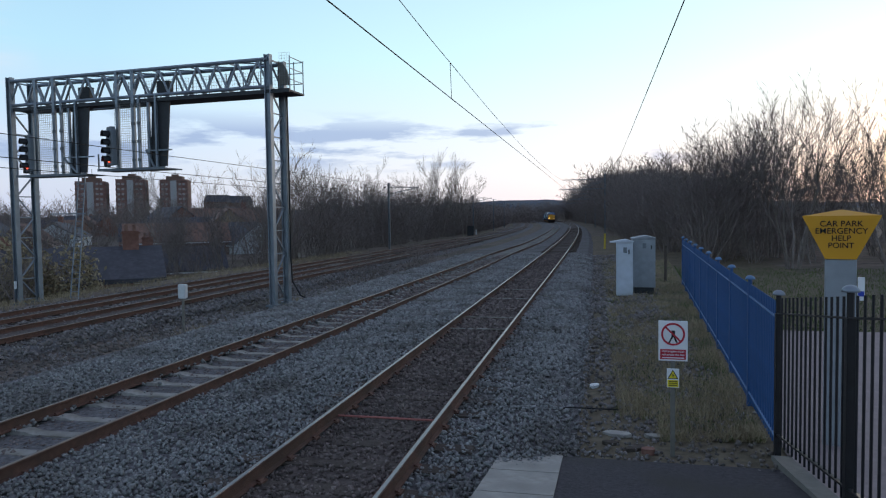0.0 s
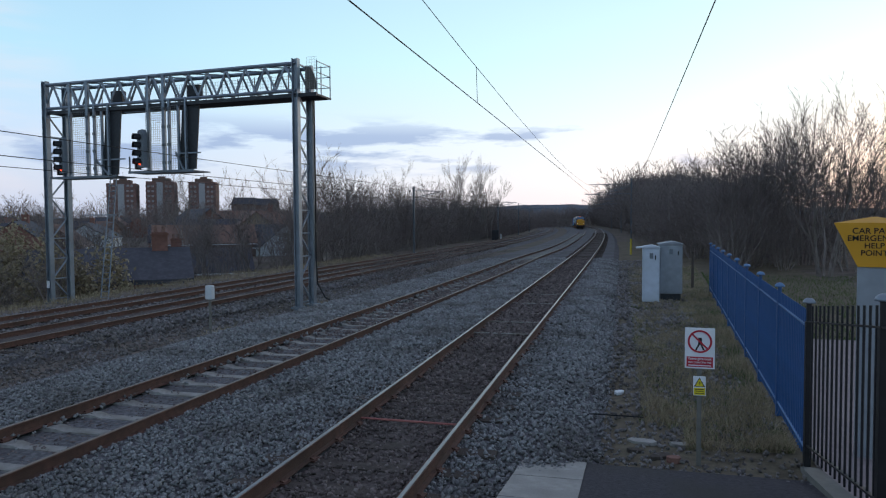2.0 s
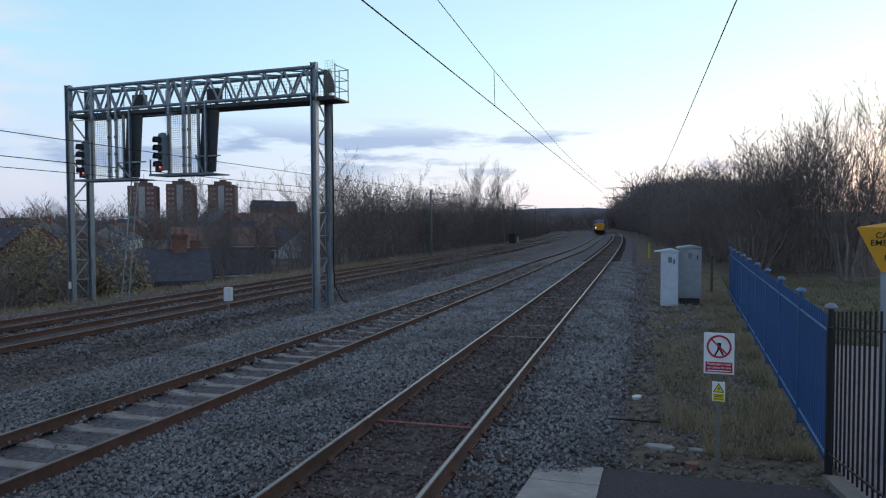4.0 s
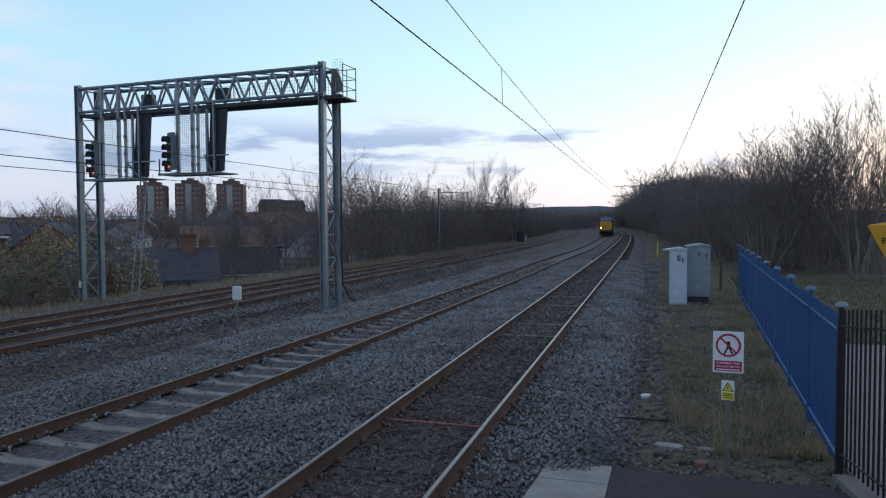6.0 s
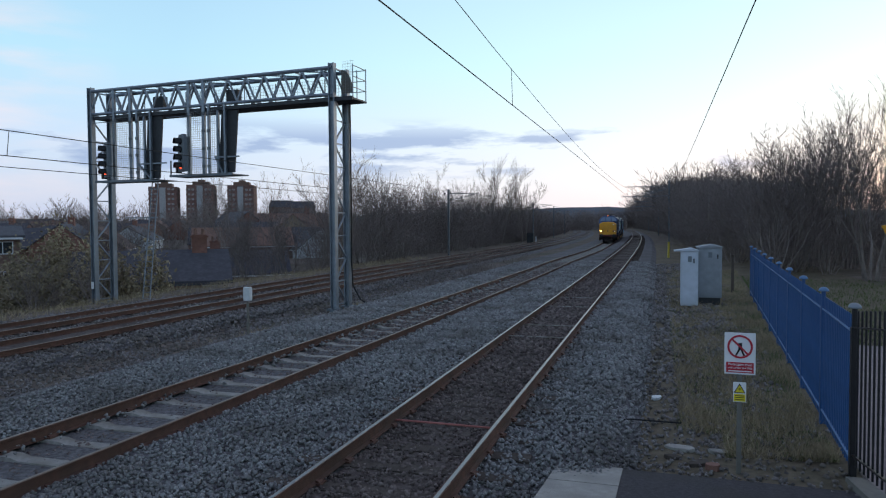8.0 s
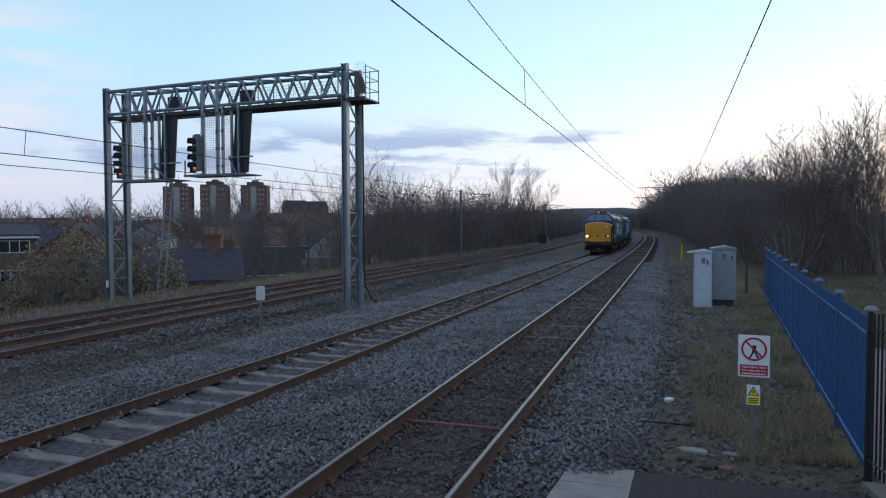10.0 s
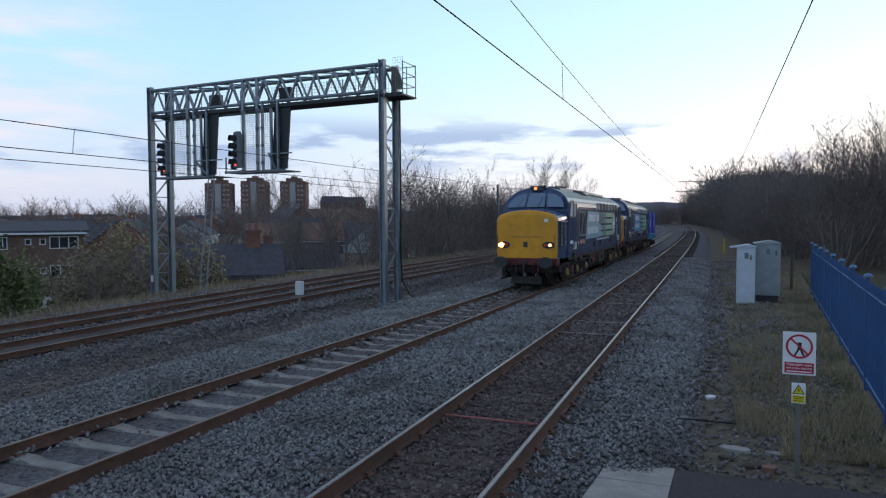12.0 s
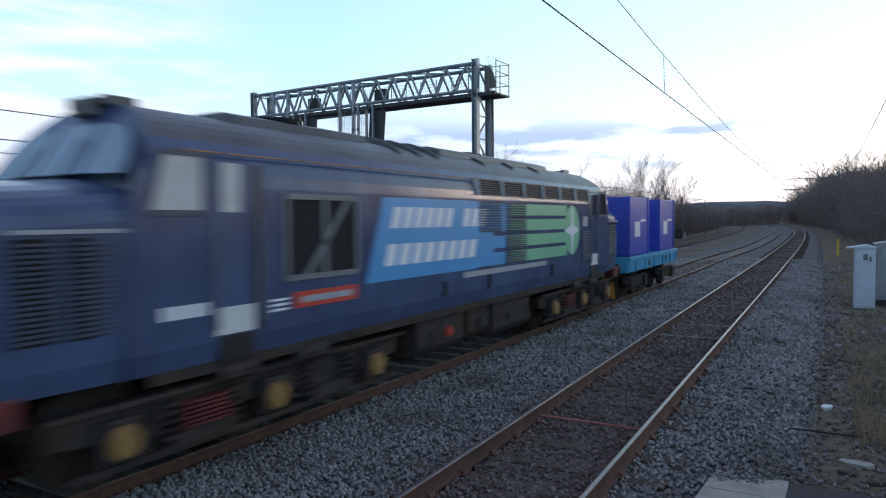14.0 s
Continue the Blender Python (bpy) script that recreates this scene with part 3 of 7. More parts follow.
bed("ballast_bed", c1, 2.0, 0.0, "grey stone ballast under the near track", "ballast")
bed("ballast_bed_mid", lambda y: c2(y) - 0.5, 2.6, MID, "grey stone ballast under the running track", "ballast", lift=rise2)
bed("ballast_bed_low", lambda y: c3(y) * 0.5 + c4(y) * 0.5, 3.2, LOW, "grey stone ballast under the two goods tracks", "ballast")
tagged(part("track_fill", sweep(c1, [(-0.66, -0.24), (0.66, -0.24), (0.66, -0.188), (-0.66, -0.188)], -12, 420, 2.0), "ballast_dirty"), "brown dirty stone fill between the near rails", "ballast", kind="structure")
for a, b in ((0.80, 2.25), (-3.2, -0.80)):
    tagged(part("ballast_shoulder", sweep(c2, [(a, -0.40), (b, -0.40), (b, -0.16), (a, -0.15)], -12, 420, 2.0, MID, lift=rise2), "ballast"), "grey stone shoulder covering the sleeper ends", "ballast", kind="structure")
for centre in (c3, c4):
    tagged(part("track_fill", sweep(centre, [(-0.66, -0.26), (0.66, -0.26), (0.66, -0.15), (-0.66, -0.15)], -12, 420, 2.0, LOW), "ballast_dirty"), "brown dirty stone fill between the goods rails", "ballast", kind="structure")
track("near_track", "railway track on dirty timber sleepers with bright worn rails", c1, 0.0, True, True, 2.2, 200, 0.72, 0.01)
track("running_track", "railway track on pale concrete sleepers with rusty rails", c2, MID, False, False, 1.6, 220, 0.70, 0.0, rise2)
track("goods_track", "rusty goods railway track on dark dirty sleepers", c3, LOW, True, False, 8.0, 120, 0.72, 0.02)
track("far_goods_track", "rusty goods railway track on dark dirty sleepers", c4, LOW, True, False, 10.0, 120, 0.72, 0.02)
# ---- lineside things ----
def build_gantry():
    G = thing("signal_gantry", "grey galvanised lattice signal gantry spanning the goods tracks", "signal gantry", pose(-13.2, 26.5, 0, 0, 0, -4.0))
    W = 13.63

    def col(x, y, z0, z1):
        s = Shape()
        s.prism([(x - 0.13, y - 0.12), (x - 0.10, y - 0.12), (x - 0.10, y - 0.02), (x + 0.10, y - 0.02), (x + 0.10, y - 0.12), (x + 0.13, y - 0.12), (x + 0.13, y + 0.12), (x + 0.10, y + 0.12), (x + 0.10, y + 0.02), (x - 0.10, y + 0.02), (x - 0.10, y + 0.12), (x - 0.13, y + 0.12)], z0, z1, axis="z")
        part("column", s, "galv", G, "grey steel gantry column")
        s = Shape()
        s.box(x - 0.25, x + 0.25, y - 0.25, y + 0.25, z0 - 0.1, z0 + 0.05)
        part("base_plate", s, "galv_dark", G)

    for x, z in ((0.0, -1.05), (-W, -1.3)):
        for y in (0.0, 1.15):
            col(x, y, z, 9.35 if y == 0 else 9.28)
        n = 9
        for i in range(n):
            a, b = z + 0.2 + i * 0.98, z + 0.2 + (i + 1) * 0.98
            s = Shape()
            s.bar((x, 0.1 if i % 2 else 1.05, a), (x, 1.05 if i % 2 else 0.1, b), 0.06, 0.06)
            part("lacing_bar", s, "galv", G)
            s = Shape()
            s.bar((x, 0.1, a), (x, 1.05, a), 0.05, 0.05)
            part("strut", s, "galv", G)
    for y in (0.0, 1.15):
        for z, r in ((9.16, 0.085), (8.04, 0.075)):
            s = Shape()
            s.tube((-W, y, z), (0.0, y, z), r, r, 8)
            part("chord", s, "galv", G, "long tubular truss chord")
        n = 14
        d = W / n
        for i in range(n):
            x = -W + i * d
            for xa, xb in ((x, x + d / 2), (x + d, x + d / 2)):
                s = Shape()
                s.bar((xa, y, 8.08), (xb, y, 9.12), 0.07, 0.07)
                # rear face's web bars take a darker grey than the front's
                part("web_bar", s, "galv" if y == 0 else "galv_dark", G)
    for i in range(8):
        x = -W + i * W / 7
        for z in (9.16, 8.0):
            s = Shape()
            s.bar((x, 0, z), (x, 1.15, z), 0.06, 0.06)
            part("cross_tie", s, "galv", G)
        s = Shape()
        s.bar((x, 0, 9.16), (x + W / 7 if i < 7 else x - 1.5, 1.15, 9.16), 0.05, 0.05)
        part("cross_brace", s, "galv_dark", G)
    s = Shape()
    s.box(-W + 0.1, 0.95, 0.05, 1.3, 7.80, 7.87).box(-W, 0.95, -0.02, 0.05, 7.76, 7.92)
    part("walkway", s, "dark", G, "dark steel walkway under the truss")
    for i in range(16):
        x = -W + 0.5 + i * 0.86
        s = Shape()
        s.tube((x, 1.22, 7.87), (x, 1.22, 9.0), 0.022, 0.022, 5)
        part("handrail_post", s, "galv_dark", G)
    mesh_screen(G, -W + 6.5, 0.0, 1.22, 7.95, 8.95, 0.13, 0.007)
    # end platform with its cage
    for x, y in ((0.93, 0.1), (0.93, 1.25), (0.5, 1.25)):
        s = Shape()
        s.tube((x, y, 7.87), (x, y, 9.25), 0.024, 0.024, 6)
        part("cage_post", s, "galv", G)
    for z in (8.3, 8.75, 9.2):
        s = Shape()
        s.bar((0.93, 0.1, z), (0.93, 1.25, z), 0.03, 0.03).bar((0.2, 1.25, z), (0.93, 1.25, z), 0.03, 0.03)
        part("cage_rail", s, "galv", G)
    mesh_screen(G, 0.45, 0.93, 0.12, 7.9, 9.4, 0.11, 0.005)
    s = Shape()
    pts = [(0.16 + 0.52 * math.sin(math.pi / 2 * i / 10), 8.15 + 1.0 * math.cos(math.pi / 2 * i / 10)) for i in range(11)] + [(0.16, 8.15)]
    s.prism(pts, 0.5, 0.56)
    part("round_plate", s, "wood_post", G, "brownish curved plate at the end of the truss")
    # two signal cages
    for x0, x1, z0, sx, px, hung in ((-12.93, -8.95, 4.66, -12.29, -9.35, (-12.12, -11.08, -10.67, -9.86)), (-8.33, -4.8, 4.80, -7.68, -5.03, (-7.57, -6.72, -6.43, -5.54))):
        s = Shape()
        s.box(x0, x1, -0.45, 0.65, z0, z0 + 0.05).box(x0, x1, -0.5, -0.45, z0 - 0.02, z0 + 0.09)
        part("signal_platform", s, "galv_dark", G, "small steel platform hung under the gantry")
        for k, x in enumerate(hung):
            s = Shape()
            w = (0.07, 0.075, 0.05, 0.045)[k]
            s.box(x - w, x + w, -0.08, 0.04, z0, 9.2 if k < 2 else 8.05)
            part("hanger", s, "galv", G, "grey steel hanger")
        for x in hung[1:3]:
            for k in range(4):
                s = Shape()
                s.tube((x, -0.05, z0 + 0.4 + k * 0.8), (x, -0.05, z0 + 0.52 + k * 0.8), 0.09, 0.09, 8)
                part("hanger_joint", s, "galv_dark", G)
        s = Shape()
        s.bar((x0 + 2.2, 0, z0 + 0.9), (x1 - 0.9, 0, z0 + 0.1), 0.08, 0.08).bar((x0 + 2.3, 0, z0 + 0.85), (x1, 0, z0 + 0.85), 0.06, 0.06)
        part("platform_brace", s, "galv", G)
        mesh_screen(G, x0 + 0.75, hung[1], -0.2, z0 + 0.1, 7.75, 0.10, 0.0085)
        mesh_screen(G, hung[2] + 0.1, px - 0.85, -0.2, z0 + 0.1, 7.75, 0.10, 0.0085)
        s = Shape()
        s.loft([[(px - 0.98, 0.1, z0 + 0.15), (px - 0.12, 0.1, z0 + 0.15), (px - 0.12, 0.16, z0 + 0.15), (px - 0.98, 0.16, z0 + 0.15)],
                [(px - 0.80, 0.1, 7.75), (px + 0.12, 0.1, 7.75), (px + 0.12, 0.16, 7.75), (px - 0.80, 0.16, 7.75)]])
        part("dark_board", s, "dark", G, "tall dark grey back board")
        s = Shape()
        s.box(px - 1.0, px - 0.9, 0.0, 0.1, z0, 7.8)
        part("board_edge", s, "galv", G)
        s = Shape()
        s.box(px - 0.85, px - 0.2, 0.5, 0.8, 8.2, 8.75)
        part("equipment_case", s, "dark", G, "dark equipment case inside the truss", bevel=0.02)
        signal_head(G, sx, z0 + 0.25)
        s = Shape()
        s.bar((x0 - 0.0, -0.4, z0 + 0.1), (x0, -0.4, z0 + 0.75), 0.05, 0.05).bar((sx - 0.9, -0.35, 7.55), (sx + 0.5, -0.1, 7.6), 0.03, 0.03)
        part("bracket_arm", s, "galv_dark", G)
    # cable down the columns
    s = Shape()
    pts = [(0.17, 1.2, 7.8), (0.18, 1.2, 4.0), (0.17, 1.2, 1.0), (0.25, 1.15, -0.1), (0.7, 1.0, -0.7), (1.5, 0.7, -0.98)]
    for a, b in zip(pts, pts[1:]):
        s.tube(a, b, 0.035, 0.035, 6)
    part("cable", s, "cable", G, "black cable running down the column")
    s = Shape()
    s.box(-W - 0.1, -W + 0.05, -0.16, -0.12, -0.55, -0.2)
    part("small_plate", s, "sign_white", G)


def mesh_screen(parent, x0, x1, y, z0, z1, pitch, r):
    s = Shape()
    n = int((x1 - x0) / pitch)
    for i in range(n + 1):
        x = x0 + (x1 - x0) * i / max(n, 1)
        s.tube((x, y, z0), (x, y, z1), r, r, 3, caps=False)
    m = int((z1 - z0) / pitch)
    for i in range(m + 1):
        z = z0 + (z1 - z0) * i / max(m, 1)
        s.tube((x0, y, z), (x1, y, z), r, r, 3, caps=False)
    ob = part("mesh_screen", s, "mesh_grey", parent, "pale wire mesh screen")
    ob["kind"] = "stuff"
    return ob


def signal_head(parent, x, z):
    at = pose(x, 0, 0, 0, 0, -28)
    x = 0.0
    s = Shape()
    s.prism([(x - 0.36, z), (x + 0.36, z), (x + 0.36, z + 1.50), (x + 0.22, z + 1.70), (x - 0.22, z + 1.70), (x - 0.36, z + 1.50)], -0.34, -0.14)
    h = part("signal_head", s, "galv_dark", parent, "dark grey colour-light signal head, lit red", bevel=0.02, at=at)
    for i in range(4):
        c = z + 0.22 + i * 0.37
        s = Shape()
        n = 12
        rings = []
        for yy in (-0.34, -0.62):
            rings.append([(x - 0.02 + 0.20 * math.cos(math.pi * (1.15 * k / n - 0.075)), yy, c + 0.20 * math.sin(math.pi * (1.15 * k / n - 0.075))) for k in range(n + 1)] +
                         [(x - 0.02 + 0.182 * math.cos(math.pi * (1.15 * k / n - 0.075)), yy, c + 0.182 * math.sin(math.pi * (1.15 * k / n - 0.075))) for k in range(n, -1, -1)])
        s.loft(rings)
        part("lamp_hood", s, "black", h, "black lamp hood")
        s = Shape()
        s.tube((x - 0.02, -0.34, c), (x - 0.02, -0.37, c), 0.115, 0.10, 14)
        part("lamp_lens", s, "lamp_red" if i == 0 else "grille", h, "lit red signal lens" if i == 0 else "unlit signal lens")
    s = Shape()
    s.box(x - 0.54, x - 0.36, -0.40, -0.16, z - 0.05, z + 0.42)
    part("junction_box", s, "black", h, bevel=0.015)


build_gantry()


def access_ladder():
    T = thing("access_ladder", "tall grey steel access ladder behind the gantry", "ladder", pose(-24.6, 28.6, 0, -8, 0, 0))
    for x in (-0.22, 0.22):
        s = Shape()
        s.tube((x, 0, -1.4), (x * 0.8, 0, 5.2), 0.03, 0.03, 6)
        part("stile", s, "galv", T)
    for i in range(20):
        s = Shape()
        s.tube((-0.2, 0, -1.1 + i * 0.31), (0.2, 0, -1.1 + i * 0.31), 0.016, 0.016, 5)
        part("rung", s, "galv", T)
    s = Shape()
    s.bar((-1.7, 0.0, 3.0), (0.3, 0.0, 3.0), 0.05, 0.05)
    part("stay", s, "galv", T)


access_ladder()


def lineside_marker(x, y, z, tall, label):
    T = thing("marker_post", label, "marker post", pose(x, y, z), group="lineside marker posts")
    s = Shape()
    s.box(-0.03, 0.03, -0.03, 0.03, -0.15, tall - 0.4)
    part("post", s, "wood_post", T)
    s = Shape()
    s.box(-0.12, 0.12, -0.09, 0.09, tall - 0.44, tall)
    part("marker_box", s, "plastic_pale", T, "pale grey plastic box", bevel=0.025)


lineside_marker(-12.55, 19.05, -0.9, 1.5, "pale plastic box on a thin post in the ballast")
lineside_marker(-24.2, 15.6, -1.2, 1.3, "pale plastic box on a thin post beside the goods track")


def mast(x, y, base, top, arms, label):
    T = thing("catenary_mast", label, "catenary mast", pose(x, y, 0), group="catenary masts")
    s = Shape()
    s.box(-0.10, 0.10, -0.012, 0.012, base, top).box(-0.10, -0.08, -0.1, 0.1, base, top).box(0.08, 0.10, -0.1, 0.1, base, top)
    part("mast_column", s, "galv_dark", T)
    for reach, z0, z1, r in arms:
        s = Shape()
        s.tube((0, 0, z0), (reach, 0, z1), r, r, 6)
        part("cantilever", s, "galv_dark", T)
    s = Shape()
    for k in range(4):
        s.tube((-0.35 - k * 0.07, 0, arms[0][1]), (-0.39 - k * 0.07, 0, arms[0][1]), 0.08, 0.08, 8)
    part("insulator", s, "dark", T)
    return T


mast(1.05, 95.3, -0.5, 8.0, [(-5.6, 7.3, 7.25, 0.045), (-3.2, 7.0, 6.1, 0.04), (-6.1, 6.0, 5.95, 0.04), (-4.6, 7.2, 5.98, 0.03)], "grey steel catenary mast with cantilever arms beside the track")
for y, x in ((152.0, -0.4), (205.0, -3.2)):
    mast(x, y, -0.5, 7.6, [(-5.0, 7.0, 6.9, 0.05), (-5.6, 5.9, 5.8, 0.05), (-4.2, 6.9, 5.8, 0.04)], "distant steel catenary mast beside the curve")
for y in (76.0, 131.0, 168.0, 205.0):
    mast(c4(y) - 3.0 - (0.4 if y < 80 else 0), y, -1.4, 6.5, [(3.6, 6.0, 5.9, 0.045), (3.0, 5.2, 5.8, 0.04), (0.9, 5.0, 5.0, 0.04)], "dark catenary mast beside the goods tracks")


def wire(name, label, pts, r):
    s = Shape()
    for a, b in zip(pts, pts[1:]):
        s.tube(a, b, r, r, 5, caps=False)
    tagged(part(name, s, "cable"), label, "overhead wire")


def overhead_lines():
    ys = [-14, -5, 0, 6, 12, 18, 24, 30, 36, 44, 52, 60, 70, 80, 88, 95.3, 120, 152, 205]
    sag = lambda y: 5.18 + (0.58 * ((35 - y) / 25.5) ** 2 if y < 35 else 2.0 * (min(y, 95.3) - 35) ** 2 / 3636)
    off = lambda y: c1(y) + 2.775
    wire("contact_wire", "dark overhead contact wire above the near track", [(-2.78 + off(y), y, 4.9) for y in ys], 0.009)
    wire("catenary_wire", "dark overhead catenary wire above the near track", [(-2.80 + off(y), y, sag(y)) for y in ys], 0.0065)
    wire("return_wire", "dark return wire on the backs of the masts", [(1.62 + off(y), y, 6.6) for y in ys], 0.013)
    for y in (13.4,):
        z = sag(y)
        wire("dropper", "thin dropper between catenary and contact wire", [(-2.80 + off(y), y, z), (-2.78 + off(y), y, 4.9)], 0.006)
    ys = [0, 12, 24, 40, 58, 76, 100, 131, 168]
    wire("contact_wire", "dark overhead contact wire above the goods track", [(c3(y) - 0.1, y, 4.58) for y in ys], 0.014)
    wire("catenary_wire", "dark overhead catenary wire above the goods track", [(c3(y), y, 5.28) for y in ys], 0.014)
    wire("contact_wire", "dark overhead contact wire above the far goods track", [(c4(y), y, 4.55) for y in ys], 0.014)
    wire("dropper", "thin dropper between catenary and contact wire", [(c3(15), 15, 5.28), (c3(15) - 0.1, 15, 4.58)], 0.01)


overhead_lines()


def cabinet(x0, x1, y0, y1, z0, z1, mat, label, lid):
    T = thing("equipment_cabinet", label, "equipment cabinet", pose((x0 + x1) / 2, (y0 + y1) / 2, z0), group="lineside cabinets")
    w, d, h = (x1 - x0) / 2, (y1 - y0) / 2, z1 - z0
    s = Shape()
    s.box(-w, w, -d, d, 0.06, h)
    part("body", s, mat, T, bevel=0.015)
    s = Shape()
    s.box(-w + 0.05, w - 0.05, -d + 0.05, d - 0.05, -0.3, 0.06)
    part("plinth", s, "dark", T)
    s = Shape()
    s.loft([[(-w - lid, -d - 0.06, h - 0.03), (w + 0.04, -d - 0.06, h), (w + 0.04, d + 0.05, h), (-w - lid, d + 0.05, h - 0.03)],
            [(-w - lid, -d - 0.06, h + 0.0), (w * 0.2, -d - 0.06, h + 0.09), (w * 0.2, d + 0.05, h + 0.09), (-w - lid, d + 0.05, h + 0.0)],
            ])
    part("lid", s, mat, T, "overhanging lid")
    s = Shape()
    s.box(-w + 0.04, w - 0.04, -d - 0.018, -d, 0.12, h - 0.08)
    dr = part("door", s, mat, T, bevel=0.008)
    s = Shape()
    s.box(w - 0.16, w - 0.12, -d - 0.05, -d - 0.018, h * 0.78, h * 0.86)
    part("handle", s, "dark", dr, "dark door handle")
    for z in (0.3, h - 0.3):
        s = Shape()
        s.tube((-w + 0.03, -d - 0.02, z), (-w + 0.03, -d - 0.02, z + 0.12), 0.018, 0.018, 6)
        part("hinge", s, mat, dr)
    s = Shape()
    s.box(-0.05, 0.07, -d - 0.022, -d - 0.018, h * 0.80, h * 0.9)
    part("notice", s, "galv_dark", dr)


cabinet(0.66, 1.22, 24.75, 25.3, -0.32, 1.62, "cabinet", "tall pale blue-grey lineside equipment cabinet", 0.22)
cabinet(1.24, 2.02, 25.45, 26.4, -0.1, 1.72, "cabinet_side", "weathered grey lineside cabinet beside a paler one", 0.04)


def text_part(name, words, size, parent, m, mat):
    cu = bpy.data.curves.new(name, "FONT")
    cu.body, cu.size, cu.align_x, cu.align_y, cu.extrude = words, size, "CENTER", "CENTER", 0.002
    cu.offset = size * 0.008
    tmp = bpy.data.objects.new(name, cu)
    scene.collection.objects.link(tmp)
    me = bpy.data.meshes.new_from_object(tmp.evaluated_get(bpy.context.evaluated_depsgraph_get()))
    bpy.data.objects.remove(tmp)
    me.materials.clear()
    me.materials.append(MAT[mat])
    ob = new(name, me)
    ob.parent = parent
    ob.matrix_basis = m
    return ob


def warning_signs():
    T = thing("warning_sign", "white and red no-crossing sign above a yellow hazard sign", "sign", pose(0.875, 8.52, 0, 0, 0, -2.0))
    s = Shape()
    s.box(-0.025, 0.025, 0.0, 0.05, -0.45, 1.28)
    part("post", s, "wood_post", T)
    s = Shape()
    s.box(-0.165, 0.165, -0.014, -0.004, 0.845, 1.325)
    b = part("sign_board", s, "sign_white", T, "white sign board with a red prohibition ring", bevel=0.004)
    s = Shape()
    c, n = (0.0, 1.165), 40
    ro, ri = 0.135, 0.113
    s.loft([[(c[0] + r * math.cos(2 * math.pi * i / n), y, c[1] + r * math.sin(2 * math.pi * i / n)) for i in range(n)] for r, y in ((ro, -0.014), (ro, -0.019), (ri, -0.019), (ri, -0.014))], caps=False)
    part("red_ring", s, "sign_red", b)
    s = Shape()
    s.bar((-0.085, -0.0165, 1.250), (0.085, -0.0165, 1.080), 0.004, 0.02)
    part("red_slash", s, "sign_red", b)
    s = Shape()
    s.box(-0.018, 0.022, -0.0175, -0.014, 1.13, 1.21)
    s.prism([(-0.018, 1.135), (0.004, 1.135), (-0.035, 1.06), (-0.055, 1.06)], -0.0175, -0.014)
    s.prism([(0.002, 1.135), (0.022, 1.135), (0.055, 1.065), (0.033, 1.065)], -0.0175, -0.014)
    part("dark_symbol", s, "sign_black", b, "plain dark block symbol")
    s = Shape()
    s.box(-0.145, 0.145, -0.018, -0.014, 0.865, 0.985)
    part("red_panel", s, "sign_red", b)
    m = lambda z: Matrix.Translation((0, -0.0195, z)) @ Matrix.Rotation(math.pi / 2, 4, "X")
    text_part("line_of_text", "Passengers must", 0.038, b, m(0.962), "sign_white")
    text_part("line_of_text", "not cross the line", 0.036, b, m(0.922), "sign_white")
    s = Shape()
    s.box(-0.125, 0.125, -0.0195, -0.0178, 0.878, 0.890)
    part("text_bar", s, "sign_white", b)
    s = Shape()
    s.box(-0.07, 0.07, -0.014, -0.004, 0.525, 0.755)
    y = part("hazard_board", s, "sign_white", T, "small white hazard board with a yellow triangle", bevel=0.004)
    s = Shape()
    s.prism([(-0.062, 0.632), (0.062, 0.632), (0.0, 0.742)], -0.018, -0.014)
    part("triangle_border", s, "sign_black", y)
    s = Shape()
    s.prism([(-0.047, 0.640), (0.047, 0.640), (0.0, 0.725)], -0.020, -0.018)
    part("yellow_triangle", s, "sign_yellow", y)
    s = Shape()
    s.prism([(0.004, 0.705), (-0.014, 0.672), (0.0, 0.674), (-0.006, 0.646), (0.014, 0.684), (0.0, 0.682)], -0.022, -0.020)
    part("lightning_mark", s, "sign_black", y)
    s = Shape()
    s.box(-0.062, 0.062, -0.018, -0.014, 0.535, 0.618)
    part("yellow_panel", s, "sign_yellow", y)
    for z in (0.555, 0.580, 0.600):
        s = Shape()
        s.box(-0.048, 0.048, -0.0195, -0.018, z - 0.004, z + 0.004)
        part("text_bar", s, "sign_black", y)


warning_signs()

# ---- platform ramp and fences ----
RAMP_FOOT, RAMP_TOP, RISE = 8.12, -0.6, 0.137


def ramp_z(y):
    return -0.25 + (RAMP_FOOT - max(min(y, RAMP_FOOT), RAMP_TOP)) * RISE


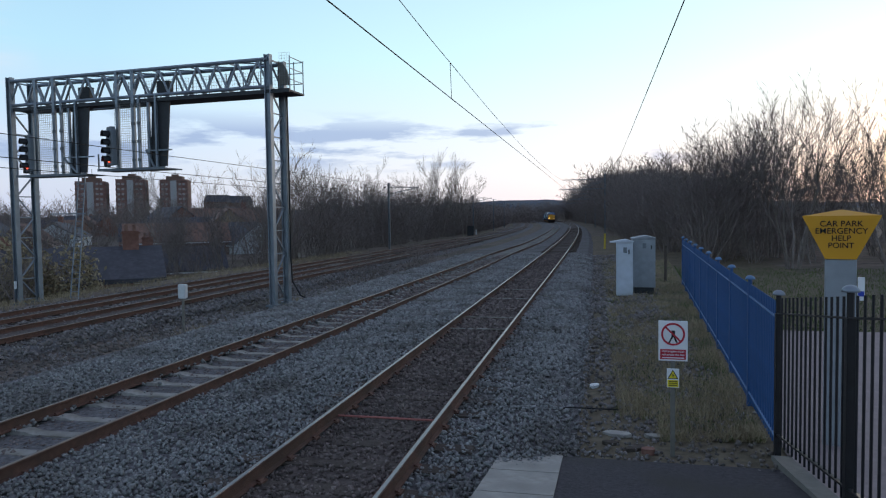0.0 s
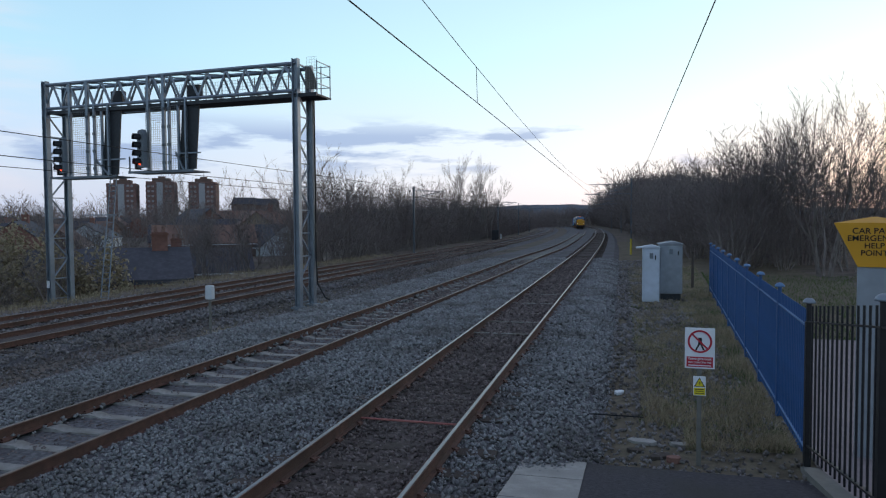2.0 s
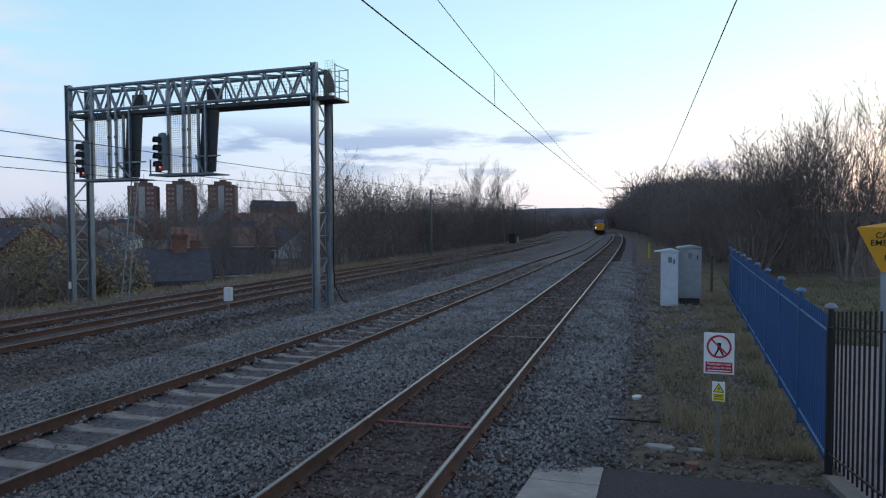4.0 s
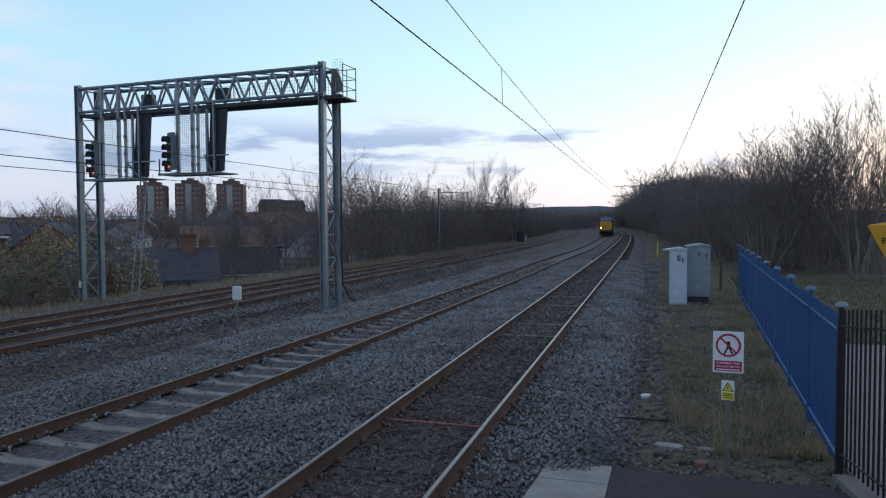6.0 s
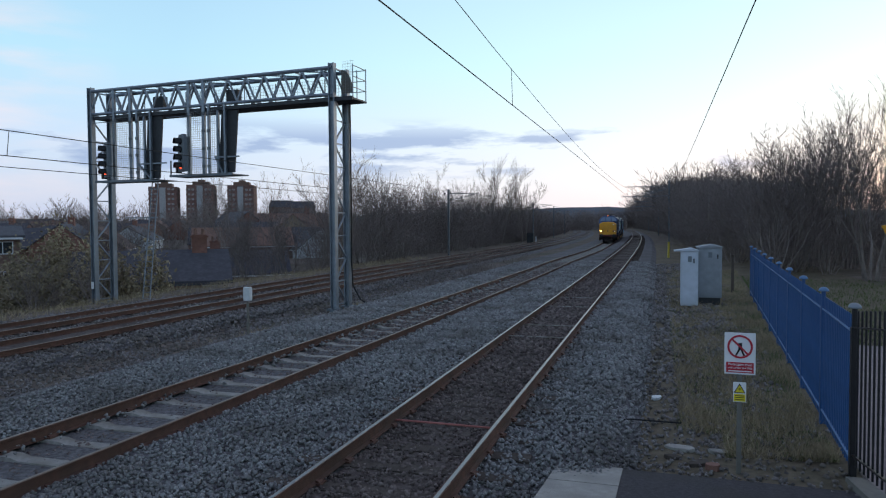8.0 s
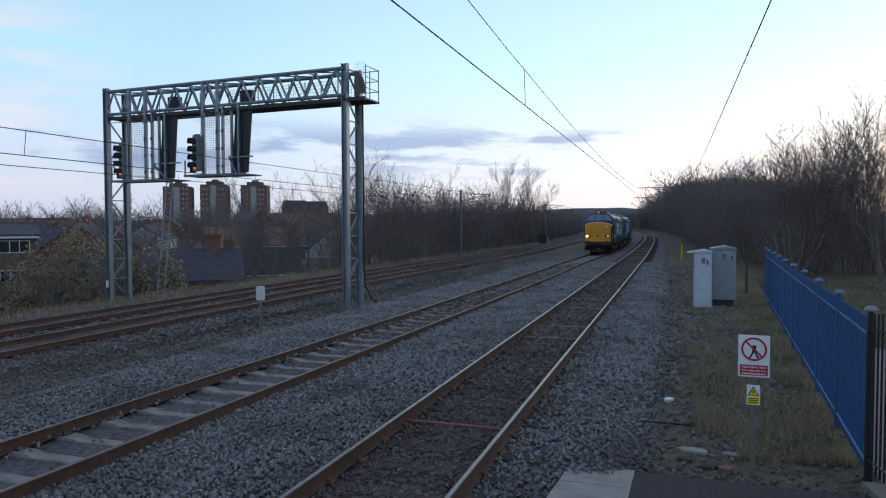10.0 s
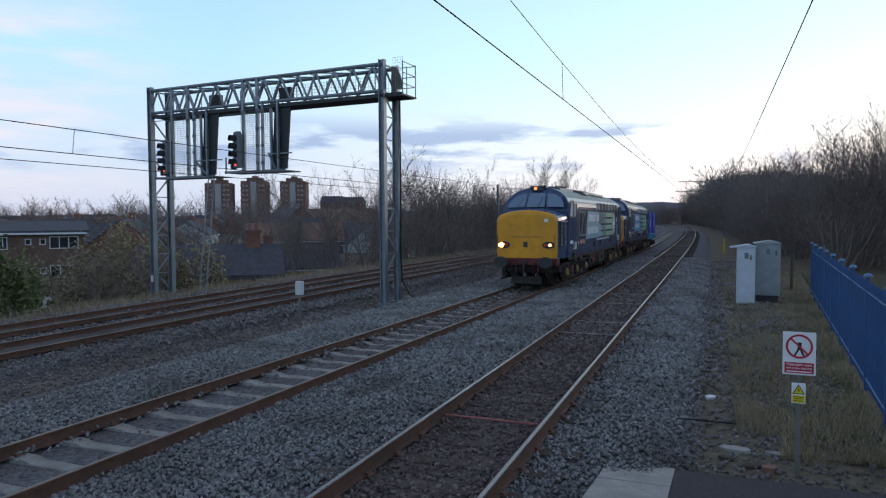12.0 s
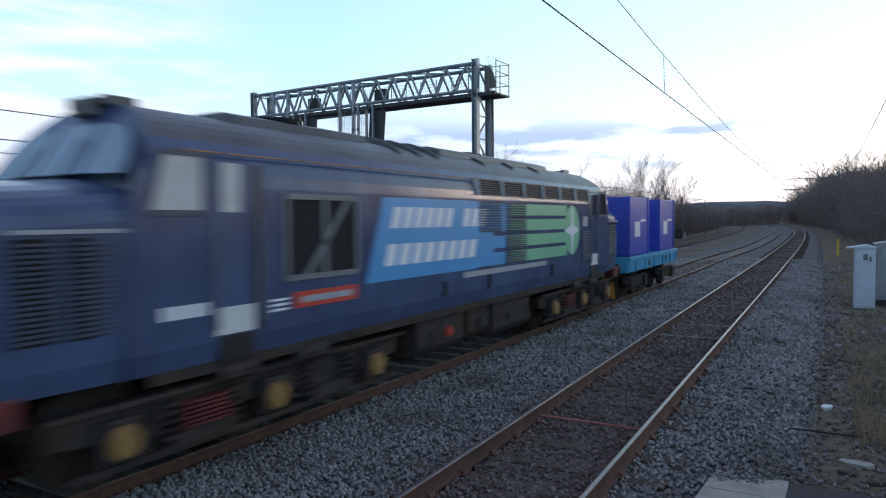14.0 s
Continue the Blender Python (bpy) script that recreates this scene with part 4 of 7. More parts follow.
def build_platform():
    s = Shape()
    ys = [RAMP_FOOT, 6.0, 4.0, 2.0, RAMP_TOP, -14.0]
    s.loft([[(-0.44, y, -0.6), (2.0, y, -0.6), (2.0, y, ramp_z(y)), (-0.44, y, ramp_z(y))] for y in ys])
    P = tagged(part("platform", s, "tarmac"), "dark tarmac platform end sloping down to the ballast", "platform", kind="structure")
    s = Shape()
    s.loft([[(-1.06, y, -0.6), (-0.44, y, -0.6), (-0.44, y, ramp_z(y) - 0.06), (-1.06, y, ramp_z(y) - 0.06)] for y in ys])
    part("edge_wall", s, "brick_dark", P, "dark brick wall under the platform edge")
    slab = Shape()
    slab.box(-0.365, 0.365, -0.445, 0.445, -0.055, 0.0)
    me = slab.mesh("coping_slab", "slab")
    y, ang = RAMP_FOOT - 0.45, math.degrees(math.atan(RISE))
    while y > -10:
        t = -ang if y > RAMP_TOP else 0
        piece("coping_slab", me, P, pose(-0.765, y, ramp_z(y) + 0.012, t, 0, 0))
        y -= 0.905


build_platform()


def fence_bay(parent, a, b, za, zb, mat, light, gap):
    """Bars and rails between two fence posts."""
    a, b = Vector(a), Vector(b)
    n = int((b - a).length / gap)
    d = (b - a) / n
    s = Shape()
    s.tube((0, 0, 0), (0, 0, 1.72), 0.0115, 0.0115, 6)
    me = s.mesh("fence_bar", mat)
    for i in range(1, n):
        p = a + d * i
        z = mixf(za, zb, i / n)
        piece("fence_bar", me, parent, pose(p.x, p.y, z + 0.08))
    for h, w in ((1.62, 0.05), (0.2, 0.05)):
        s = Shape()
        s.bar((a.x, a.y, za + h), (b.x, b.y, zb + h), 0.045, 0.018)
        part("fence_rail", s, light, parent)


def fence_post(parent, x, y, z, mat, cap):
    s = Shape()
    s.box(-0.034, 0.034, -0.034, 0.034, -0.3, 1.62)
    s.tube((0, 0, 1.62), (0, 0, 1.84), 0.029, 0.029, 10)
    part("fence_post", s, mat, parent, at=pose(x, y, z))
    s = Shape()
    s.ball((0, 0, 1.835), 0.07, 14, 5, 0.85, half=True)
    part("post_cap", s, cap, parent, "rounded mushroom post cap", smooth=True, at=pose(x, y, z))


def build_fences():
    fx = lambda y: 2.05 + (y - 8.6) * 0.062
    B = thing("blue_fence", "blue-painted steel bar fence with mushroom-capped posts beside the grass", "fence")
    ys = [8.6 + 2.2 * i for i in range(10)]
    for y in ys[1:]:
        fence_post(B, fx(y), y, -0.22, "blue_fence", "blue_light")
    for a, b in zip(ys, ys[1:]):
        fence_bay(B, (fx(a), a + 0.05, 0), (fx(b), b, 0), -0.25, -0.25, "blue_fence", "blue_light", 0.12)
    K = thing("black_fence", "black-painted steel bar fence with mushroom-capped posts along the platform ramp", "fence")
    zs = [(-0.2, 8.6), (0.10, 6.2), (0.42, 3.9), (0.74, 1.6), (0.9, -0.7)]
    for z, y in zs:
        fence_post(K, 2.05 - (8.6 - y) * 0.012, y, z, "black", "galv")
    for (za, a), (zb, b) in zip(zs, zs[1:]):
        fence_bay(K, (2.05 - (8.6 - a) * 0.012, a, 0), (2.05 - (8.6 - b) * 0.012, b, 0), za, zb, "black", "black", 0.155)
    s = Shape()
    s.loft([[(1.96, y, -0.6), (2.16, y, -0.6), (2.16, y, ramp_z(y) + 0.03), (1.96, y, ramp_z(y) + 0.03)] for y in (8.5, 6.0, 3.0, RAMP_TOP, -14)])
    tagged(part("kerb", s, "wood_post"), "dull grey-brown concrete kerb under the black fence", "kerb", kind="structure")
    s = Shape()
    s.loft([[(x, y, -0.7), (26.0, y, -0.7), (26.0, y, -0.2), (x, y, -0.2)] for x, y in ((2.16, -14), (2.16, 8.5), (2.72, 17.5))])
    tagged(part("pavement", s, "car_park"), "pinkish car park paving behind the fence", "pavement", kind="structure")


build_fences()


def help_point():
    T = thing("help_point", "grey totem with a yellow flared head lettered for emergency help", "help point", pose(2.82, 9.0, 0, 0, 0, -17))
    s = Shape()
    s.box(-0.165, 0.165, -0.1, 0.1, -0.25, 2.04)
    part("pillar", s, "cabinet_side", T, bevel=0.02)
    s = Shape()
    s.loft([[(-0.16, -0.12, 2.03), (0.16, -0.12, 2.03), (0.13, 0.16, 2.03), (-0.13, 0.16, 2.03)],
            [(-0.405, -0.16, 2.54), (0.405, -0.16, 2.54), (0.10, 0.30, 2.54), (-0.10, 0.30, 2.54)],
            [(-0.02, 0.0, 2.61), (0.02, 0.0, 2.61), (0.02, 0.03, 2.61), (-0.02, 0.03, 2.61)]])
    h = part("sign_head", s, "help_yellow", T, "yellow flared sign head")
    tilt = math.atan2(0.04, 0.51)
    for i, (w, z, size) in enumerate((("CAR PARK", 2.445, 0.094), ("EMERGENCY", 2.36, 0.094), ("HELP", 2.275, 0.09), ("POINT", 2.19, 0.09))):
        y = -0.12 - (z - 2.03) * 0.04 / 0.51 - 0.004
        text_part("line_of_text", w, size, h, Matrix.Translation((0, y, z)) @ Matrix.Rotation(math.pi / 2 + tilt, 4, "X"), "sign_black")
    s = Shape()
    s.box(0.175, 0.245, -0.1, -0.06, 1.55, 1.82)
    n = part("side_notice", s, "sign_white", T, "small white and blue notice")
    s = Shape()
    s.box(0.18, 0.24, -0.103, -0.1, 1.6, 1.66)
    part("notice_bar", s, "container", n)


help_point()
# ---- the train ----
LEN = 18.0           # loco body length
HALF = LEN / 2


def section(hw, zb, zs, zt, n=10, power=2.3):
    """Half outline mirrored: bottom, upright side, then a crowned top."""
    right = [(hw * 0.965, zb), (hw, zb + 0.22), (hw, zs)]
    for i in range(1, n + 1):
        a = math.pi / 2 * i / n
        right.append((hw * math.cos(a) ** (2 / power), zs + (zt - zs) * math.sin(a) ** (2 / power)))
    right[-1] = (0.0, zt)
    return right + [(-x, z) for x, z in right[-2::-1]]


def side_panel(outline, x, thick=0.012):
    """A flat panel on a loco's side at x, its outline in (y, z)."""
    s = Shape()
    hi = x + math.copysign(thick, x)
    return s.prism(outline, x - math.copysign(0.01, x), hi, axis="x")


def slats(y0, y1, z0, z1, x, count, flat=True):
    s = Shape()
    d = (z1 - z0) / count
    sg = math.copysign(1, x)
    for i in range(count):
        z = z0 + d * i
        s.prism([(x, z + d * 0.15), (x + sg * 0.028, z + d * 0.1), (x + sg * 0.03, z + d * 0.3), (x, z + d * 0.85)], y0, y1)
    return s


def bogie_frame(out):
    s = Shape()
    for sg in (-1, 1):
        x0, x1 = sg * 1.02, sg * 1.16
        lo, hi = min(x0, x1), max(x0, x1)
        s.prism([(-2.75, 0.62), (-2.75, 0.86), (-1.5, 0.92), (1.5, 0.92), (2.75, 0.86), (2.75, 0.62), (1.7, 0.50), (1.3, 0.40), (0.7, 0.40), (0.4, 0.56), (-0.4, 0.56), (-0.7, 0.40), (-1.3, 0.40), (-1.7, 0.50)], lo, hi, axis="x")
        for y in (-1.05, 1.05):
            s.prism([(y - 0.42, 0.34), (y + 0.42, 0.34), (y + 0.3, 0.5), (y - 0.3, 0.5)], sg * 1.04 if sg > 0 else -1.3, 1.3 if sg > 0 else -1.04, axis="x")
    s.box(-1.0, 1.0, -2.7, -2.5, 0.6, 0.82).box(-1.0, 1.0, 2.5, 2.7, 0.6, 0.82).box(-1.05, 1.05, -0.25, 0.25, 0.55, 0.95)
    return s


def bogie(parent, yc):
    b = part("bogie", bogie_frame(1.16), "under", parent, "grimy brown-grey three-axle bogie frame", at=pose(0, yc, 0))
    for sg in (-1, 1):
        for y in (-2.05, 0.0, 2.05):
            a = Shape()
            a.box(min(sg * 1.08, sg * 1.30), max(sg * 1.08, sg * 1.30), y - 0.2, y + 0.2, 0.36, 0.78)
            part("axlebox", a, "under", b, bevel=0.02)
            c = Shape()
            c.tube((sg * 1.29, y, 0.56), (sg * 1.36, y, 0.56), 0.17, 0.15, 12)
            part("axle_cover", c, "axle", b, "dull yellow round axle end cover")
        for y in (-1.45, -0.62, 0.62, 1.45):
            c = Shape()
            for i in range(5):
                z = 0.42 + i * 0.085
                c.tube((sg * 1.2, y, z), (sg * 1.2, y, z + 0.045), 0.105, 0.105, 9)
            part("coil_spring", c, "under", b)
        for y in (-0.9, 0.35):
            c = Shape()
            c.tube((sg * 1.26, y, 0.98), (sg * 1.26, y + 0.55, 0.98), 0.12, 0.12, 10)
            part("brake_cylinder", c, "under", b)
        p = Shape()
        p.bar((sg * 1.25, -2.8, 0.90), (sg * 1.25, 2.8, 0.90), 0.05, 0.05).bar((sg * 1.22, -2.6, 0.30), (sg * 1.22, 2.6, 0.30), 0.04, 0.07)
        p.bar((sg * 1.24, -1.9, 0.30), (sg * 1.24, -1.6, 0.75), 0.05, 0.07).bar((sg * 1.24, 1.9, 0.30), (sg * 1.24, 1.6, 0.75), 0.05, 0.07)
        part("brake_rigging", p, "under", b)
        for i in range(6):
            g = Shape()
            g.box(min(sg * 1.2, sg * 1.33), max(sg * 1.2, sg * 1.33), -1.35, -0.75, 0.50 + i * 0.05, 0.53 + i * 0.05)
            part("grid_bar", g, "buffer_red", b, "rusty red bar of a grid on the bogie")
    return b


def wheelset_shape(r):
    s = Shape()
    for sg in (-1, 1):
        x = sg * 0.72
        s.tube((x - 0.065, 0, 0), (x + 0.065, 0, 0), r, r, 24)
        s.tube((x - sg * 0.10, 0, 0), (x - sg * 0.065, 0, 0), r + 0.03, r + 0.03, 24)
        for i in range(6):
            a = i * math.pi / 3
            s.bar((x + sg * 0.07, 0.12 * math.cos(a), 0.12 * math.sin(a)), (x + sg * 0.07, (r - 0.08) * math.cos(a), (r - 0.08) * math.sin(a)), 0.03, 0.08)
    s.tube((-1.1, 0, 0), (1.1, 0, 0), 0.08, 0.08, 8)
    return s


LOCO_WHEEL = wheelset_shape(0.57).mesh("wheelset", "under")
WAGON_WHEEL = wheelset_shape(0.42).mesh("wheelset", "under")


def cab_end(loco, flip):
    """Nose, windscreen and buffers of one end; y runs back from the nose's face."""
    m = pose(0, -HALF, 0) if not flip else pose(0, HALF, 0, 0, 0, 180)
    nose = Shape()
    rings = []
    for y, hw, zs, zt in ((0.0, 1.08, 2.50, 2.84), (0.02, 1.14, 2.54, 2.93), (0.06, 1.18, 2.57, 2.99), (0.13, 1.20, 2.59, 3.01)):
        rings.append([(x, y, z) for x, z in section(hw, 1.16, zs, zt, 8)])
    nose.loft(rings)
    n = part("nose", nose, "yellow", loco, "yellow warning panel on the loco's rounded nose end", at=m)
    back = Shape()
    rings = [[(x, y, z) for x, z in section(hw, 1.14, zs, zt, 8)] for y, hw, zs, zt in ((0.13, 1.202, 2.592, 3.012), (0.3, 1.225, 2.605, 3.035), (0.8, 1.27, 2.63, 3.07), (1.5, 1.33, 2.68, 3.12))]
    back.loft(rings)
    part("nose_casing", back, "navy", loco, at=m)
    # nose face details
    d = Shape()
    d.box(-0.62, 0.62, -0.022, 0.0, 1.98, 2.005).box(-0.74, -0.28, -0.014, 0.0, 2.44, 2.455)
    part("nose_hatch_seam", d, "axle", n, "thin dirty seam of the nose hatch")
    d = Shape()
    d.box(-0.10, 0.06, -0.03, 0.01, 1.60, 1.80)
    part("lamp_bracket", d, "interior", n, "dark brown square socket on the nose")
    for x in (-0.88, 0.88):
        c = Shape()
        ring = [(x + 0.24 * math.cos(2 * math.pi * i / 18), 1.68 + 0.135 * math.sin(2 * math.pi * i / 18)) for i in range(18)]
        c.prism(ring, -0.05, 0.06)
        part("lamp_cluster", c, "dark", n, "dark oval lamp cluster", bevel=0.015)
        l = Shape()
        r_ = 0.095 if x < 0 else 0.062
        l.tube((x + (-0.10 if x < 0 else 0.06), -0.075, 1.68), (x + (-0.10 if x < 0 else 0.06), -0.045, 1.68), r_, r_ * 1.06, 14)
        part("headlamp", l, ("lamp_warm" if x < 0 else "lamp_dim") if not flip else "interior", n, "lit warm headlamp" if not flip else "")
        l = Shape()
        l.tube((x + (0.10 if x < 0 else -0.12), -0.07, 1.68), (x + (0.10 if x < 0 else -0.12), -0.045, 1.68), 0.06, 0.065, 12)
        part("tail_lamp", l, "plate_red", n, "unlit red tail lamp")
    for x in (-1.12, 1.12):
        r = Shape()
        r.bar((x, -0.05, 1.55), (x, -0.05, 2.05), 0.025, 0.025)
        part("handrail", r, "axle", n)
    r = Shape()
    r.box(0.71, 0.85, -0.03, 0.01, 2.56, 2.68)
    part("lamp_iron", r, "sign_white", n, "small pale lamp bracket")
    # windscreen on the sloping cab front
    for outline in ([(-0.37, 3.16), (0.37, 3.16), (0.33, 3.72), (-0.33, 3.72)],
                    [(0.46, 3.16), (1.16, 3.14), (1.12, 3.31), (0.98, 3.52), (0.76, 3.66), (0.43, 3.72)],
                    [(-0.46, 3.16), (-1.16, 3.14), (-1.12, 3.31), (-0.98, 3.52), (-0.76, 3.66), (-0.43, 3.72)]):
        w = Shape()
        ys = lambda z, o: 1.30 + (z - 2.9) * 0.62 - o
        w.loft([[(x, ys(z, 0.012), z) for x, z in outline], [(x, ys(z, -0.03), z) for x, z in outline]])
        part("windscreen", w, "screen", loco, "cab windscreen pane with the sky's reflection in its blue colour", at=m)
    wp = Shape()
    wp.bar((0.1, 1.43, 3.16), (0.25, 1.66, 3.55), 0.015, 0.015).bar((-0.75, 1.43, 3.16), (-0.55, 1.66, 3.50), 0.015, 0.015)
    part("wiper", wp, "black", loco, at=m)
    for x0, x1, y0, y1, z0, z1 in ((-0.20, 0.20, 1.78, 2.1, 3.82, 4.02), (-0.34, -0.22, 1.84, 2.25, 3.92, 4.04), (0.22, 0.34, 1.84, 2.25, 3.92, 4.04)):
        h = Shape()
        h.box(x0, x1, y0, y1, z0, z1)
        part("roof_horn", h, "roof", loco, at=m, bevel=0.02)
    l = Shape()
    l.tube((0.0 - 0.08, 1.76, 3.91), (0.0 - 0.08, 1.79, 3.91), 0.06, 0.06, 12)
    part("top_marker_lamp", l, "lamp_orange" if not flip else "interior", loco, "small orange marker lamp over the windscreen" if not flip else "", at=m)
    # beam, buffers, coupling, plough
    b = Shape()
    b.box(-1.22, 1.22, -0.06, 0.4, 0.90, 1.18)
    beam = part("buffer_beam", b, "buffer_red", loco, "grimy red buffer beam", at=m, bevel=0.015)
    for x in (-0.87, 0.87):
        c = Shape()
        c.tube((x, -0.06, 1.04), (x, -0.34, 1.04), 0.12, 0.10, 14)
        c.tube((x, -0.34, 1.04), (x, -0.46, 1.04), 0.07, 0.07, 12)
        ring = [(x + 0.27 * math.cos(2 * math.pi * i / 20), 1.04 + 0.21 * math.sin(2 * math.pi * i / 20)) for i in range(20)]
        c.prism(ring, -0.50, -0.45)
        part("buffer", c, "dark" if not flip else "buffer_red", beam, "oval steel buffer")
    c = Shape()
    c.tube((0, -0.06, 1.02), (0, -0.34, 0.96), 0.07, 0.06, 8)
    c.tube((0, -0.34, 0.98), (0, -0.38, 0.62), 0.045, 0.045, 8)
    part("coupling_hook", c, "under", beam)
    for x in (-0.55, -0.35, 0.35, 0.55, -0.18):
        p = Shape()
        pts = [(x, -0.08, 1.0), (x * 0.97, -0.22, 0.86), (x * 0.94, -0.24, 0.62), (x * 0.8, -0.14, 0.48)]
        for a, q in zip(pts, pts[1:]):
            p.tube(a, q, 0.026, 0.026, 6)
        part("brake_hose", p, "under" if x < 0.4 else "buffer_red", beam, "hanging air brake hose")
    H, wide = (0.72, 1.15) if flip else (0.46, 0.62)
    p = Shape()
    p.loft([[(-wide, -0.05, 0.20), (wide, -0.05, 0.20), (wide, -0.02, 0.20), (-wide, -0.02, 0.20)], [(0.05 - wide, 0.10, H), (wide - 0.05, 0.10, H), (wide - 0.05, 0.13, H), (0.05 - wide, 0.13, H)]])
    p.bar((-0.9, 0.1, 0.6), (-0.9, 0.3, 0.95), 0.07, 0.07).bar((0.9, 0.1, 0.6), (0.9, 0.3, 0.95), 0.07, 0.07)
    part("snow_plough", p, "under" if not flip else "orange", beam, "" if not flip else "rusty orange miniature snow plough")


def build_loco(name, label, at):
    """A twelve-wheel diesel with a nose at each end; its own y runs from its front end backwards."""
    L = thing(name, label, "locomotive", at)
    body = Shape()
    sec = section(1.35, 1.14, 3.04, 3.97, 12, 2.15)
    front = lambda z: 1.32 + max(0.0, z - 2.9) * 0.62
    rings = [[(x, front(z) - HALF, z) for x, z in sec]]
    for y in (2.2, 5.0, 8.4, 12.0, 15.8):
        rings.append([(x, y - HALF, z) for x, z in sec])
    rings.append([(x, HALF - front(z), z) for x, z in sec])
    body.loft(rings)
    n = len(sec)
    body.k = [1 if 6 <= i % n <= n - 8 and i < n * (len(rings) - 1) else 0 for i in range(len(body.f))]
    part("body", body, ["navy", "roof"], L, "dark blue loco body with a sooty grey roof")
    cab_end(L, False)
    cab_end(L, True)
    rails = Shape()
    for sg in (-1, 1):
        rails.box(min(sg * 1.305, sg * 1.33), max(sg * 1.305, sg * 1.33), 2.0 - HALF, 16.0 - HALF, 3.40, 3.41)
    part("cantrail_stripe", rails, "orange", L, "thin orange line along the roof edge")
    # roof
    s = Shape()
    s.prism([(-0.62, 3.82), (0.62, 3.82), (0.55, 4.00), (0.35, 4.05), (-0.35, 4.05), (-0.55, 4.00)], 3.4 - HALF, 6.2 - HALF)
    part("roof_hatch", s, "roof", L, "raised sooty roof hatch", bevel=0.03)
    s = Shape()
    s.prism([(-0.72, 3.78), (0.72, 3.78), (0.66, 3.97), (0.4, 4.04), (-0.4, 4.04), (-0.66, 3.97)], 8.3 - HALF, 13.6 - HALF)
    part("roof_hatch", s, "roof", L, "raised sooty roof hatch", bevel=0.03)
    for y in (6.6, 7.2, 7.8, 9.6, 11.0, 12.4):
        s = Shape()
        s.prism([(-1.0, 3.64), (1.0, 3.64), (0.92, 3.80), (0.6, 3.965), (0.3, 4.06), (-0.3, 4.06), (-0.6, 3.965), (-0.92, 3.80)], y - HALF, y + 0.06 - HALF)
        part("roof_rib", s, "roof", L)
    s = Shape()
    s.tube((0, 4.6 - HALF, 4.03), (0, 4.6 - HALF, 4.09), 0.5, 0.5, 20)
    part("fan_grille", s, "grille", L)
    s = Shape()
    s.box(-0.25, 0.25, 10.2 - HALF, 10.9 - HALF, 4.0, 4.1)
    part("exhaust_port", s, "grille", L, bevel=0.02)
    for sg in (1, -1):
        X = sg * 1.352
        mir = lambda pts: [((y - HALF) if sg > 0 else (HALF - y), z) for y, z in pts]
        # cab side: window, door with its own window, at both ends
        for e in (0, 1):
            fl = (lambda pts: mir(pts)) if e == 0 else (lambda pts: mir([(LEN - y, z) for y, z in pts]))
            part("cab_window", side_panel(fl([(1.62, 2.78), (2.24, 2.78), (2.24, 3.34), (1.76, 3.34)]), X * 0.995), "blind" if e == 0 else "glass", L, "cab side window, front one painted pale for the bright inside")
            fr = Shape()
            fr.add(*prism_frame(fl([(1.56, 2.72), (2.30, 2.72), (2.30, 3.39), (1.72, 3.39)]), 0.05, X))
            part("window_frame", fr, "louvre", L)
            part("cab_door", side_panel(fl([(2.42, 1.42), (2.98, 1.42), (2.98, 3.30), (2.42, 3.30)]), X * 0.996, 0.006), "navy", L, "recessed dark blue cab door")
            part("door_window", side_panel(fl([(2.5, 2.76), (2.76, 2.76), (2.76, 3.30), (2.5, 3.30)]), X), "blind" if e == 0 else "glass", L)
            s = Shape()
            for yy in (2.38, 3.02):
                a = fl([(yy, 1.5), (yy, 2.75)])
                s.tube((X + sg * 0.05, a[0][0], a[0][1]), (X + sg * 0.05, a[1][0], a[1][1]), 0.018, 0.018, 6)
            part("grab_rail", s, "galv_dark", L, "grey grab rails beside the cab door")
            part("door_edge", side_panel(fl([(2.98, 1.42), (3.10, 1.42), (3.10, 3.30), (2.98, 3.30)]), X, 0.006), "black", L)
            part("step_plate", side_panel(fl([(2.40, 1.42), (2.95, 1.42), (2.95, 1.72), (2.40, 1.72)]), X, 0.015), "plastic_pale", L, "pale kick plate under the cab door")
            part("step_recess", side_panel(fl([(2.45, 1.12), (2.95, 1.12), (2.95, 1.40), (2.45, 1.40)]), X, 0.005), "black", L)
            nx = sg * 1.262
            for a, b in ((0.36, 0.78), (0.84, 1.32)):
                q = fl([(a, 0), (b, 0)])
                part("nose_grille", slats(min(q[0][0], q[1][0]), max(q[0][0], q[1][0]), 1.62, 2.50, nx - sg * 0.012 + (sg * 0.035 if a > 0.5 else 0), 18), "louvre", L, "dark blue-grey slatted nose grille")
                part("grille_back", side_panel(fl([(a - 0.02, 1.60), (b + 0.02, 1.60), (b + 0.02, 2.52), (a - 0.02, 2.52)]), nx - sg * 0.008 + (sg * 0.032 if a > 0.5 else 0), 0.006), "grille", L)
            part("nose_stripe", side_panel(fl([(0.28, 2.56), (1.5, 2.56), (1.5, 2.60), (0.28, 2.60)]), sg * 1.30, 0.02), "grey_stripe", L)
        # running number as plain bars
        for i in range(5):
            y = 1.72 + i * 0.12
            part("number_bar", side_panel(mir([(y, 1.66), (y + 0.09, 1.66), (y + 0.09, 1.80), (y, 1.80)]), X, 0.004), "letter", L)
        # radiator opening with bracing
        part("radiator_opening", side_panel(mir([(3.48, 1.94), (4.88, 1.94), (4.88, 2.98), (3.48, 2.98)]), X, 0.004), "grille", L, "black radiator opening")
